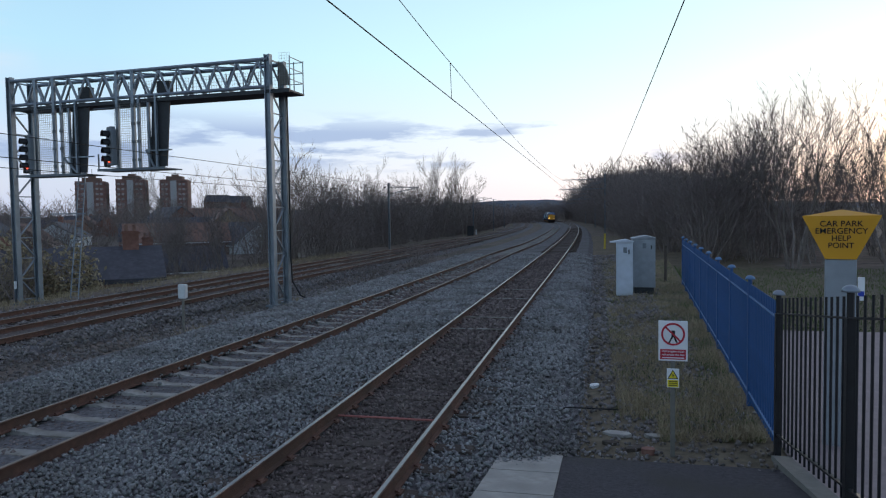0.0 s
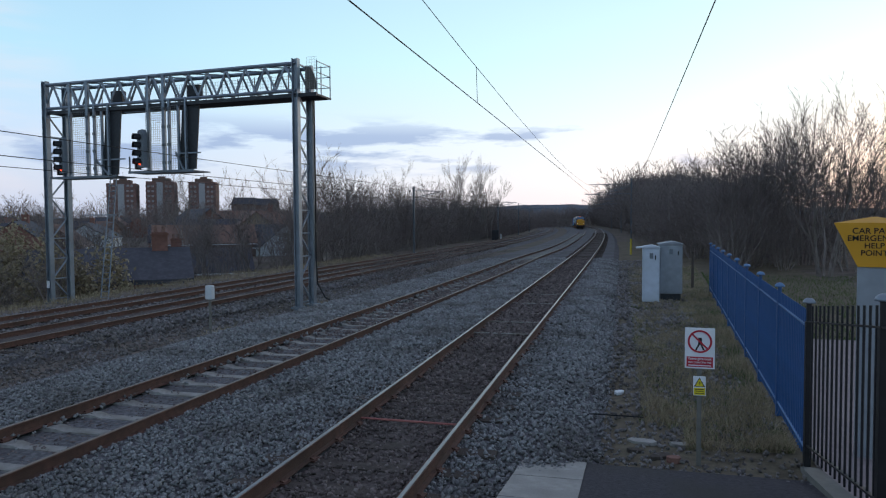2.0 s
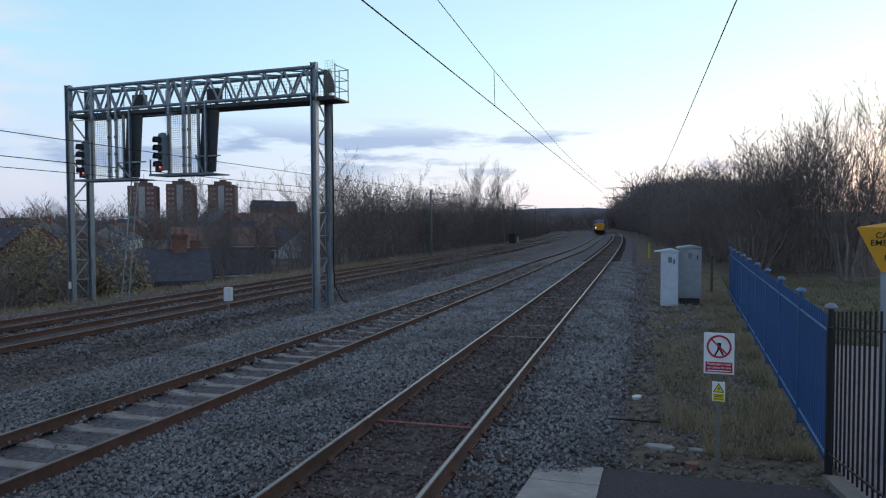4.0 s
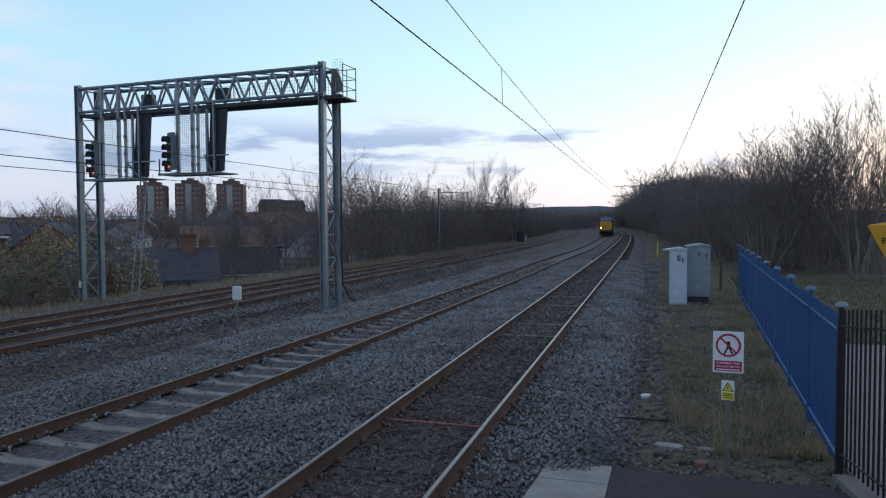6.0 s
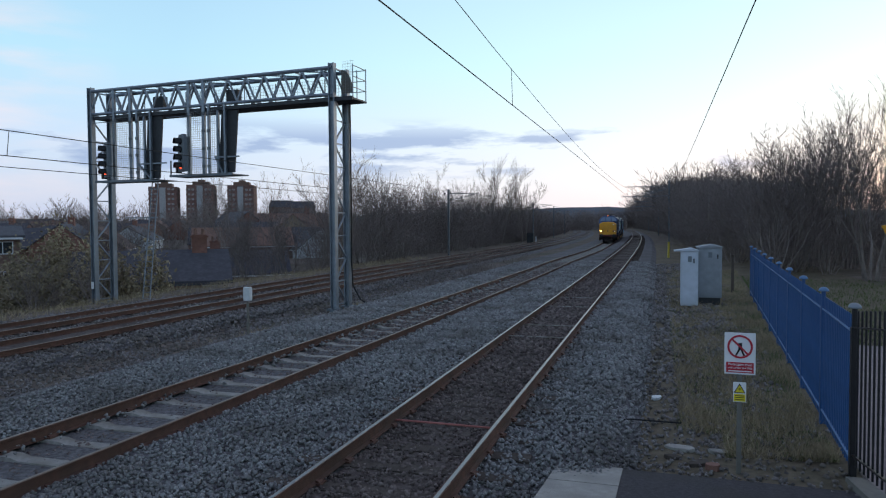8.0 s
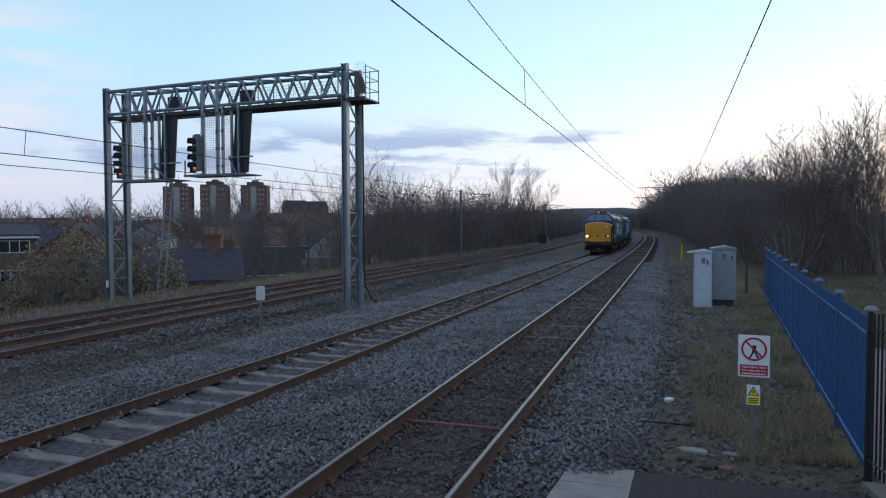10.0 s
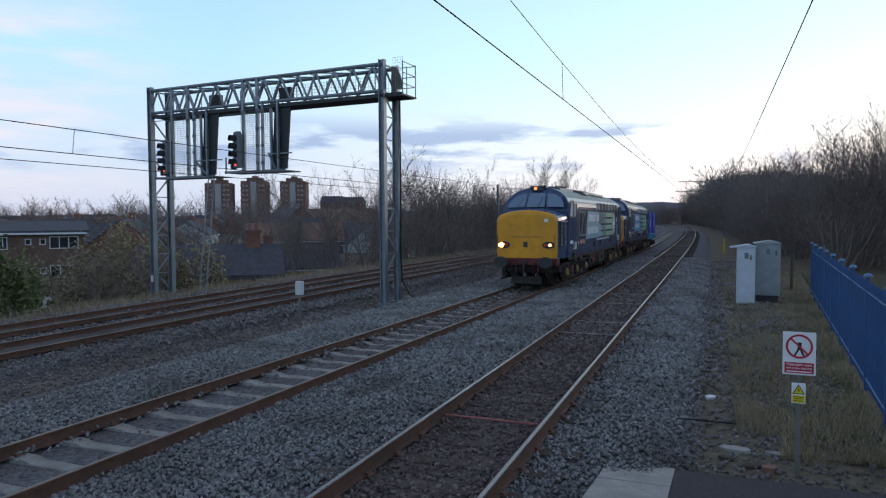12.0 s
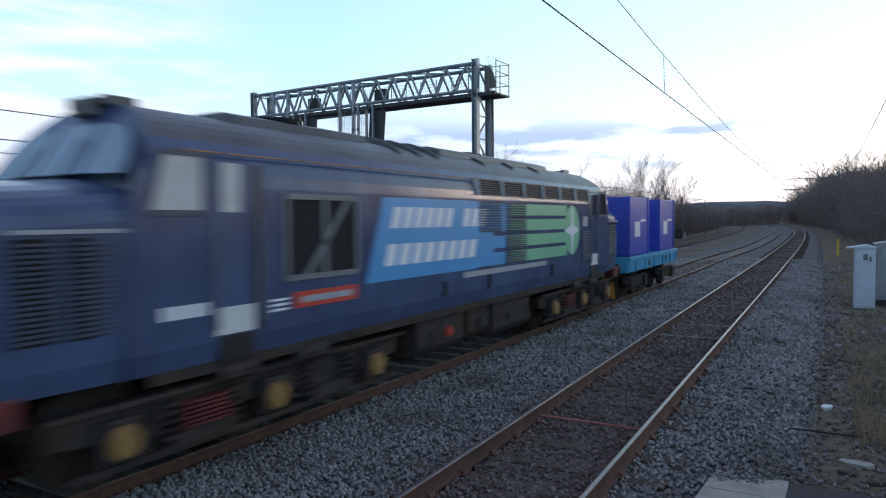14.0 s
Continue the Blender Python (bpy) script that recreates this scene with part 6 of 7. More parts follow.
def scatter_houses():
    rnd = random.Random(5)
    kinds = [("brick", "slate", "red brick house with a slate roof in the distant town"), ("brick_dark", "tile", "brown brick house with tiled roof in the town"), ("brick_pale", "slate", "pale brick house with a dark roof in the distant town"), ("render_white", "slate", "white rendered house with a dark roof in the distant town")]
    for i in range(64):
        ang = rnd.uniform(29, 60)
        dist = rnd.uniform(120, 380)
        x, y = far_at(ang, dist)
        wall, roof, label = kinds[(0, 1, 1, 2, 0, 3)[i % 6]]
        base = -7.2 + dist * 0.0125
        house(label, pose(x, y, base, 0, 0, rnd.choice((ang, ang + 80, ang - 30))), rnd.uniform(9, 18), 8.5, rnd.uniform(4.2, 5.4), rnd.uniform(2.2, 3.4), wall, roof,
              [(-2.5, 2.9, 1.6, 1.1), (2.5, 2.9, 1.6, 1.1)], (2.0,) if i % 3 == 0 else (), group="distant houses")


scatter_houses()


def hills():
    s = Shape()
    rings = []
    for j, (d, k) in enumerate(((1700, 0.0), (2300, 1.0), (3000, 0.9), (3300, 0.0))):
        ring = []
        for i in range(121):
            a = radians(-60 + i)
            h = 10 + 33 * math.exp(-((math.degrees(a) - 4) / 20) ** 2) + 12 * noise.noise(Vector((i * 0.13, j, 0))) + 5 * noise.noise(Vector((i * 0.6, j, 3)))
            ring.append((-d * math.sin(a), d * math.cos(a), 8 + k * h))
        rings.append(ring)
    s.loft(rings, caps=False, closed=False)
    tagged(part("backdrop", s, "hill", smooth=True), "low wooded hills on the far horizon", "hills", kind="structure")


hills()
# ---- bare winter trees, bushes, grass, ballast stones ----
def tube_mesh(name, segs, sides, mat):
    """One mesh of many tapered tubes, from (ax, ay, az, bx, by, bz, ra, rb)."""
    s = np.array(segs, dtype=np.float64)
    a, b, ra, rb = s[:, 0:3], s[:, 3:6], s[:, 6], s[:, 7]
    d = b - a
    d /= np.linalg.norm(d, axis=1)[:, None] + 1e-9
    ref = np.where(np.abs(d[:, 2:3]) < 0.9, np.array([[0, 0, 1.0]]), np.array([[1.0, 0, 0]]))
    u = np.cross(d, ref)
    u /= np.linalg.norm(u, axis=1)[:, None] + 1e-9
    w = np.cross(d, u)
    n = len(s)
    v = np.zeros((n, 2 * sides, 3))
    for i in range(sides):
        t = 2 * math.pi * i / sides
        o = math.cos(t) * u + math.sin(t) * w
        v[:, i] = a + o * ra[:, None]
        v[:, sides + i] = b + o * rb[:, None]
    f = np.array([(i, (i + 1) % sides, sides + (i + 1) % sides, sides + i) for i in range(sides)])
    faces = (f[None] + (np.arange(n) * 2 * sides)[:, None, None]).reshape(-1, 4)
    return quad_mesh(name, v.reshape(-1, 3), faces, mat)


def quad_mesh(name, verts, faces, mat, smooth=False):
    me = bpy.data.meshes.new(name)
    me.vertices.add(len(verts))
    me.vertices.foreach_set("co", np.ascontiguousarray(verts, dtype=np.float32).ravel())
    k = faces.shape[1]
    me.loops.add(faces.size)
    me.loops.foreach_set("vertex_index", faces.astype(np.int32).ravel())
    me.polygons.add(len(faces))
    me.polygons.foreach_set("loop_start", np.arange(0, faces.size, k, dtype=np.int32))
    me.materials.append(MAT[mat])
    me.update(calc_edges=True)
    return me


def grow(rnd, big, small, p, d, length, r, depth, lift, spread):
    """Branches by forking: big limbs and fine twigs go to two lists."""
    if depth == 0:
        small.append((*p, *(p + d * length * 0.95), r, 0.0))
        return
    steps = 4 if depth > 2 else 3 if depth > 1 else 2
    for i in range(steps):
        d = (d + Vector((rnd.gauss(0, 0.10), rnd.gauss(0, 0.10), rnd.gauss(lift, 0.05)))).normalized()
        q = p + d * (length / steps)
        r2 = r * (0.9 if depth > 2 else 0.82)
        big.append((*p, *q, r, r2))
        p, r = q, r2
        if i > 0 or depth < 4:
            for _ in range(1 if depth > 2 else rnd.choice((1, 1, 2)) if depth > 1 else 2):
                side = Vector((rnd.gauss(0, 1), rnd.gauss(0, 1), rnd.gauss(0.15, 0.4))).normalized()
                nd = (d + side * spread).normalized()
                grow(rnd, big, small, p, nd, length * rnd.uniform(0.5, 0.72), max(r * rnd.uniform(0.45, 0.62), 0.006), depth - 1, lift, spread)


def cone_mesh(name, segs, mat):
    """One mesh of many three-sided tapering twigs."""
    s = np.array(segs, dtype=np.float64)
    a, b, ra = s[:, 0:3], s[:, 3:6], s[:, 6]
    d = b - a
    d /= np.linalg.norm(d, axis=1)[:, None] + 1e-9
    ref = np.where(np.abs(d[:, 2:3]) < 0.9, np.array([[0, 0, 1.0]]), np.array([[1.0, 0, 0]]))
    u = np.cross(d, ref)
    u /= np.linalg.norm(u, axis=1)[:, None] + 1e-9
    w = np.cross(d, u)
    v = np.zeros((len(s), 4, 3))
    for i in range(3):
        t = 2 * math.pi * i / 3
        v[:, i] = a + (math.cos(t) * u + math.sin(t) * w) * ra[:, None]
    v[:, 3] = b
    f = np.array([(0, 1, 3), (1, 2, 3), (2, 0, 3)])
    faces = (f[None] + (np.arange(len(s)) * 4)[:, None, None]).reshape(-1, 3)
    return quad_mesh(name, v.reshape(-1, 3), faces, mat)


def tree(seed, height, stems, depth, spread, lift, bark, label, name="tree", width=0.25, twig_r=1.0, tall=None, limb=1.0):
    """A bare tree; tall: the height that its crown reaches, limb: how stout its lesser branches are."""
    rnd = random.Random(seed)
    big, small = [], []
    for k in range(stems):
        a = 2 * math.pi * k / stems + rnd.uniform(-0.4, 0.4)
        lean = 0.0 if stems == 1 else rnd.uniform(0.08, width)
        d = Vector((math.cos(a) * lean, math.sin(a) * lean, 1)).normalized()
        base = Vector((math.cos(a) * 0.25, math.sin(a) * 0.25, -0.4)) if stems > 1 else Vector((0, 0, -0.4))
        grow(rnd, big, small, base, d, height * rnd.uniform(0.62, 0.78), height * 0.0135 * (1.25 if stems == 1 else 0.8), depth, lift, spread)
    T = thing(name, label, "tree" if name == "tree" else "bush")
    big, small = np.array(big), np.array(small)
    if tall:
        k = tall / np.percentile(np.concatenate([big[:, 5], small[:, 5]]), 96)
        big[:, :6] *= k
        small[:, :6] *= k
    stout = big[:, 6] > 0.035
    if not stout.any():
        stout[:4] = True
    o = new("trunk", tube_mesh("trunk", big[stout], 5, bark))
    o.parent = T
    fine = big[~stout]
    fine[:, 6:8] *= limb
    o = new("crown_wood", tube_mesh("crown_wood", fine, 3, bark))
    o.parent = T
    small[:, 6] *= twig_r * 1.25
    o = new("crown", cone_mesh("crown", small, "twig"))
    o.parent = T
    return T


def plant(protos, spots, group):
    """The first use of a prototype moves it, later ones copy it, each at its own size."""
    used = set()
    for i, (x, y, k, s, turn) in enumerate(spots):
        P = protos[k % len(protos)]
        m = Matrix.LocRotScale((x, y, land(x, y)), Euler((0, 0, turn)), (s, s, s))
        if P.name not in used:
            used.add(P.name)
            P.matrix_basis = m
            P["group"] = group
        else:
            copy_thing(P, m).matrix_basis = m


def far_wood(protos, spots):
    """The wood and thickets too far off to count: one mass of trunks and twigs."""
    shapes = []
    for P in protos:
        vs, fs, n = [], [], 0
        for o in P.children:
            me = o.data
            me.calc_loop_triangles()
            v = np.empty(len(me.vertices) * 3, np.float32)
            me.vertices.foreach_get("co", v)
            f = np.empty(len(me.loop_triangles) * 3, np.int32)
            me.loop_triangles.foreach_get("vertices", f)
            vs.append(v.reshape(-1, 3))
            fs.append(f.reshape(-1, 3) + n)
            n += len(me.vertices)
        shapes.append((np.concatenate(vs), np.concatenate(fs)))
    verts, faces, n = [], [], 0
    for x, y, k, s, turn in spots:
        v, f = shapes[k % len(shapes)]
        c, q = math.cos(turn), math.sin(turn)
        verts.append(np.stack([(v[:, 0] * c - v[:, 1] * q) * s + x, (v[:, 0] * q + v[:, 1] * c) * s + y, v[:, 2] * s + land(x, y)], 1))
        faces.append(f + n)
        n += len(v)
    o = new("distant_wood", quad_mesh("distant_wood", np.concatenate(verts), np.concatenate(faces), "twig"))
    tagged(o, "distant brown winter wood closing the view along the line", "wood", "", "stuff")


def build_woods():
    rnd = random.Random(11)
    near = [tree(21, 6.2, 5, 5, 0.50, 0.13, "bark", "bare multi-stemmed tree with fine upright twigs at the wood's edge", width=0.40, twig_r=1.15, tall=8.7, limb=1.2),
            tree(22, 5.4, 4, 5, 0.54, 0.12, "bark", "bare winter tree with a dense twiggy crown", width=0.35, twig_r=1.15, tall=7.6, limb=1.2)]
    mid = [tree(31, 6.8, 3, 4, 0.62, 0.10, "bark", "bare brown winter tree in the lineside wood", width=0.3, twig_r=1.9, tall=8.8, limb=1.35),
           tree(32, 7.3, 4, 4, 0.60, 0.10, "bark", "slender bare winter tree in the lineside wood", width=0.25, twig_r=1.9, tall=9.2, limb=1.35),
           tree(33, 5.8, 5, 4, 0.70, 0.09, "bark", "bushy bare winter tree in the lineside wood", width=0.4, twig_r=1.9, tall=7.6, limb=1.35),
           tree(34, 5.0, 5, 4, 0.76, 0.08, "bark", "low bushy bare tree in the lineside wood", width=0.5, twig_r=1.9, tall=6.4, limb=1.35)]
    scrub = [tree(41, 3.4, 8, 3, 0.9, 0.05, "bark", "tangled brown bramble and sapling bush", "bush", 0.8, 1.9),
             tree(42, 2.6, 9, 3, 1.0, 0.03, "bark", "low tangled brown bush", "bush", 0.9, 1.9),
             tree(43, 4.4, 7, 3, 0.8, 0.06, "bark", "tall tangled brown sapling bush", "bush", 0.6, 1.9)]
    low = [tree(36, 4.3, 4, 4, 0.70, 0.09, "bark", "low bare brown tree at the wood's far edge", width=0.35, twig_r=2.1, tall=6.0, limb=1.7),
           tree(37, 4.9, 4, 4, 0.66, 0.09, "bark", "low slender bare tree at the wood's far edge", width=0.3, twig_r=2.1, tall=6.4, limb=1.7),
           tree(38, 3.8, 5, 4, 0.76, 0.08, "bark", "low bushy bare tree at the wood's far edge", width=0.45, twig_r=2.1, tall=5.4, limb=1.7)]
    pale = [tree(51, 8.0, 3, 5, 0.50, 0.12, "bark_pale", "tall pale bare tree standing over the wood", width=0.34, twig_r=2.4, tall=13.6, limb=1.7),
            tree(52, 7.6, 3, 5, 0.50, 0.12, "bark_pale", "pale bare birch-like tree over the rooftops", width=0.22, twig_r=2.4, tall=12.4, limb=1.7)]
    far = [tree(61, 6.6, 5, 3, 0.70, 0.08, "bark", "distant bare winter tree", width=0.35, twig_r=5.0, tall=8.0, limb=2.0),
           tree(62, 5.6, 6, 3, 0.78, 0.07, "bark", "distant bushy bare winter tree", width=0.45, twig_r=5.0, tall=7.4, limb=2.0),
           tree(63, 7.4, 4, 3, 0.66, 0.09, "bark", "distant tall bare winter tree", width=0.3, twig_r=5.0, tall=8.6, limb=2.0)]
    off = lambda y: c1(y) + 2.775
    turn = lambda: rnd.uniform(0, 6.28)
    # right-hand wood: tall at its near corner, lower along the line, tall again round the curve
    plant(near, [(9.6, 37.5, 0, 1, 0.3), (13.5, 36.0, 1, 1.05, 1.2), (7.6, 45.0, 1, 1, 2.0), (17.0, 40.0, 0, 1, 2.9), (7.8, 52.0, 0, 0.9, 4.0), (11.0, 47.0, 1, 1, 5.0),
                 (21.0, 36.0, 1, 1, 0.7), (15.0, 50.0, 0, 0.75, 5.5), (26, 40, 0, 1, 1.5)], "edge trees")
    spots, lower = [], []
    for y in [42 + i * 3.3 for i in range(30)]:
        for k in range(2 if y < 66 else 3):
            x, yy = off(y) + 5.0 + (1.5 if y < 60 else 0) + k * 4.0 + rnd.uniform(-1.4, 1.6), y + rnd.uniform(-1.5, 1.5)
            if yy < 66 and x / yy > 0.135:
                spots.append((x, yy, rnd.randrange(4), 1, turn()))
            else:
                lower.append((x, yy, rnd.randrange(3), (1.0 if yy < 66 else mixf(1.12, 1.75, smooth01((yy - 70) / 70))) * rnd.uniform(0.92, 1.06), turn()))
    for y in [140 + i * 5 for i in range(34)]:
        for k in range(3):
            spots.append((off(y) + 4.6 + k * 4.5 + rnd.uniform(-1, 2), y, rnd.randrange(4), rnd.uniform(1.4, 1.65), turn()))
    for i in range(6):
        spots.append((rnd.uniform(16, 40), rnd.uniform(60, 80), rnd.randrange(4), 1, turn()))
    # left-hand wood
    for y in [54 + i * 3.6 for i in range(27)]:
        for k in range(3 if y > 84 else 2):
            spots.append((c4(y) - 7.5 - k * 5.0 + rnd.uniform(-2, 1.5), y + rnd.uniform(-2, 2), rnd.randrange(4), rnd.uniform(0.9, 1.1), turn()))
    for y in [140 + i * 3.4 for i in range(44)]:
        spots.append((c4(y) - 6.5 + rnd.uniform(-6, 2), y, rnd.randrange(4), rnd.uniform(0.8, 1.0), turn()))
    for i in range(6):
        spots.append((*far_at(rnd.uniform(35, 43), rnd.uniform(60, 92)), 3, 0.8, turn()))
    # trees in the town, and those that stand up along its skyline
    for i in range(30):
        spots.append((*far_at(rnd.uniform(30, 47), rnd.uniform(90, 180)), rnd.randrange(4), rnd.uniform(0.6, 0.85), turn()))
    for i in range(44):
        ang = rnd.uniform(22, 58)
        d = rnd.uniform(85, 260) if ang > 36 else rnd.uniform(130, 260)
        spots.append((*far_at(ang, d), rnd.randrange(4), rnd.uniform(0.75, 1.0), turn()))
    for i in range(84):
        ang = 26 + 38 * (i + rnd.uniform(0, 1)) / 84
        d = rnd.uniform(200, 400)
        spots.append((*far_at(ang, d), rnd.randrange(3), (7.0 + d * rnd.uniform(0.006, 0.026)) / 8.0, turn()))
    for i in range(90):
        spots.append((rnd.uniform(-110, 34), rnd.uniform(290, 430), rnd.randrange(4), rnd.uniform(0.9, 1.2), turn()))
    # where the tracks sweep away, the far wood closes the view
    for i in range(50):
        y = rnd.uniform(240, 330)
        spots.append((off(y) + rnd.uniform(-50, 8) * (1 if y > 285 else 0) + (6 if y <= 285 else 0), y, rnd.randrange(4), rnd.uniform(0.9, 1.2), turn()))
    away = lambda p: math.hypot(p[0], p[1]) > 185
    close = lambda p: math.hypot(p[0], p[1]) < 128 and p[0] > -45
    plant(mid, [p for p in spots if close(p)], "wood trees")
    plant(low, lower, "low wood trees")
    rest = [p for p in spots if not close(p)]
    plant(pale, [(c4(118) - 7.0, 118, 0, 1.02, 0.4), (c4(126) - 4.2, 127, 1, 0.98, 2.2), (-48.0, 74.0, 1, 0.8, 1.0), (-55.0, 78.0, 0, 0.8, 3.0), (c4(84) - 9, 84, 1, 0.75, 4.4), (-39.0, 57.0, 1, 0.75, 5.1), (c4(70) - 9, 71, 0, 0.68, 1.9)], "tall pale trees")
    bushes, thicket = [], []
    for y in [40 + i * 1.6 for i in range(60)]:
        bushes.append((off(y) + 4.0 + (1.8 if y < 50 else 0) + rnd.uniform(-0.5, 1.6), y, rnd.randrange(3), 1, turn()))
    for y in [136 + i * 1.9 for i in range(80)]:
        thicket.append((off(y) + 4.2 + rnd.uniform(-0.6, 2.4), y, rnd.randrange(3), rnd.uniform(0.9, 1.3), turn()))
        thicket.append((c4(y) - 5.0 + rnd.uniform(-3, 0.5), y, rnd.randrange(3), rnd.uniform(0.9, 1.3), turn()))
    for i in range(70):
        y = rnd.uniform(285, 330)
        thicket.append((off(y) + rnd.uniform(-60, 10), y, rnd.randrange(3), 1.4, turn()))
    for i in range(34):
        bushes.append((rnd.uniform(9, 42), rnd.uniform(47, 64), rnd.randrange(3), 1.1, turn()))
    for i in range(16):
        bushes.append((rnd.uniform(8, 30), rnd.uniform(40, 50), rnd.randrange(3), 0.7, turn()))
    for y in [20 + i * 1.9 for i in range(66)]:
        if not 36 < y < 42:
            bushes.append((c4(y) - 6.2 - (2.5 if y < 50 else 0) + rnd.uniform(-2.2, 0.6), y, rnd.randrange(3), rnd.uniform(0.8, 1.15) if y > 48 else 0.6, turn()))
    for x, y in ((-11.0, 41.0), (-11.6, 47.0), (-10.6, 52.0), (-12.4, 36.5)):
        bushes.append((x, y, 1, 0.75, y))
    for i in range(40):
        bushes.append((rnd.uniform(-62, -36), rnd.uniform(24, 72), 1, rnd.uniform(0.8, 1.1), turn()))
    far_wood(far + scrub, [(p[0], p[1], p[2] % 3, p[3], p[4]) for p in rest if away(p)] + [(p[0], p[1], 3 + p[2], p[3], p[4]) for p in thicket])
    plant(far, [p for p in rest if not away(p)], "distant trees")
    plant(scrub, bushes, "brown bushes")


build_woods()


def leafy(name, label, at, size, mat, count, seed):
    """A bush of many small leaves round a few stems."""
    r = np.random.RandomState(seed)
    T = thing(name, label, "bush", at)
    n_cl = 46
    c = r.normal(0, 1, (n_cl, 3))
    c /= np.linalg.norm(c, axis=1)[:, None]
    c *= (r.uniform(0.35, 1.0, n_cl) ** 0.6)[:, None]
    c[:, 2] = np.abs(c[:, 2]) * 0.95 + 0.05
    p = c[r.randint(0, n_cl, count)] + r.normal(0, 0.13, (count, 3))
    p *= np.array(size)
    u = r.normal(0, 1, (count, 3))
    u /= np.linalg.norm(u, axis=1)[:, None]
    w = np.cross(u, r.normal(0, 1, (count, 3)))
    w /= np.linalg.norm(w, axis=1)[:, None] + 1e-9
    L = r.uniform(0.08, 0.17, count)[:, None]
    v = np.stack([p - u * L, p - w * L * 0.5, p + u * L, p + w * L * 0.5], 1).reshape(-1, 3)
    o = new("crown", quad_mesh("crown", v, np.arange(count * 4).reshape(-1, 4), mat))
    o.parent = T
    segs = []
    for q in c[:18]:
        segs.append((0, 0, -0.3, *(q * np.array(size) * 0.85), 0.05, 0.015))
    o = new("stems", tube_mesh("stems", segs, 5, "bark"))
    o.parent = T


leafy("bush", "dark green leafy evergreen bush behind the goods tracks", pose(-28.2, 19.6, -2.4), (2.6, 2.4, 4.0), "leaf", 9000, 3)
leafy("bush", "dark green leafy evergreen bush behind the goods tracks", pose(-32.0, 17.0, -3.0), (2.6, 2.4, 4.2), "leaf", 8000, 4)
leafy("bush", "olive ivy-clad bush beside the gantry", pose(-36.8, 34.9, -5.0), (3.2, 3.0, 7.0), "leaf_olive", 8000, 5)
leafy("bush", "olive ivy-clad bush on the embankment", pose(-42.5, 36.5, -5.2), (3.6, 3.2, 4.9), "leaf_olive", 6000, 6)
leafy("bush", "olive ivy-clad bush near the terraced house", pose(-31.6, 32.6, -3.2), (2.3, 2.2, 4.6), "leaf_olive", 3400, 7)
for i, (x, y, z, w, h) in enumerate(((-29.6, 33.8, -2.6, 1.9, 4.0), (-35.0, 31.5, -4.0, 2.6, 5.0), (-39.5, 31.0, -4.6, 2.8, 4.4), (-45.5, 33.0, -5.2, 3.4, 4.8), (-34.0, 25.5, -3.8, 2.4, 3.6))):
    leafy("bush", "brown-olive half-bare bush on the embankment", pose(x, y, z), (w, w, h), "leaf_olive", 2000, 20 + i)


def stones(name, label, mat, bands, count, seed):
    """Angular ballast stones strewn over strips of (centre, from, to, height), thinner with distance."""
    r = np.random.RandomState(seed)
    area = np.array([b[2] - b[1] for b in bands])
    pick = r.choice(len(bands), count, p=area / area.sum())
    y = 3.2 * (50 / 3.2) ** r.uniform(0, 1, count)
    x = np.zeros(count)
    z = np.zeros(count)
    for i, (cen, lo, hi, zz) in enumerate(bands):
        m = pick == i
        cc = np.array([cen(t) for t in y[m]])
        uu = r.uniform(lo, hi, m.sum())
        if hi - lo > 1.9:
            uu += r.normal(0, 0.22, m.sum()) * (uu - lo) / (hi - lo)
        x[m] = cc + uu
        z[m] = np.array([land(a, b) + 0.012 for a, b in zip(cc + uu, y[m])]) if zz == "land" else np.array([zz(a) if callable(zz) else zz for a in uu])
    cube = np.array([(-1, -1, -1), (1, -1, -1), (1, 1, -1), (-1, 1, -1), (-1, -1, 1), (1, -1, 1), (1, 1, 1), (-1, 1, 1)], dtype=float)
    v = cube[None] * r.uniform(0.45, 1.0, (count, 8, 1)) + r.normal(0, 0.16, (count, 8, 3))
    size = r.uniform(0.012, 0.029, (count, 1, 1)) * np.clip(y / 9, 1, 2.4)[:, None, None]
    v *= size * np.array([1.15, 1.0, 0.8])
    ang = r.uniform(0, 6.283, (3, count))
    for k, (i, j) in enumerate(((0, 1), (1, 2), (0, 2))):
        ca, sa = np.cos(ang[k])[:, None], np.sin(ang[k])[:, None]
        a, b = v[:, :, i].copy(), v[:, :, j].copy()
        v[:, :, i], v[:, :, j] = a * ca - b * sa, a * sa + b * ca
    v += np.stack([x, y, z + r.uniform(-0.012, 0.022, count)], 1)[:, None, :]
    f = np.array([(0, 3, 2, 1), (4, 5, 6, 7), (0, 1, 5, 4), (1, 2, 6, 5), (2, 3, 7, 6), (3, 0, 4, 7)])
    faces = (f[None] + (np.arange(count) * 8)[:, None, None]).reshape(-1, 4)
    tagged(new(name, quad_mesh(name, v.reshape(-1, 3), faces, mat)), label, "ballast", kind="stuff")


slope = lambda top, edge: (lambda u: top - max(0.0, abs(u) - edge) * 0.42)
stones("ballast_stones", "clean grey angular ballast stones beside the near track", "stone", [(c1, 0.80, 2.75, slope(-0.19, 2.1)), (c1, -2.35, -0.80, slope(-0.19, 2.1)), (c2, 0.84, 2.2, -0.243), (c2, -4.1, -0.84, slope(-0.243, 3.0))], 62000, 1)
stones("ballast_stones", "brown dirty ballast stones between the rails", "stone_dirty", [(c1, -0.70, 0.70, -0.185), (c2, -0.70, 0.70, -0.335)], 17000, 2)
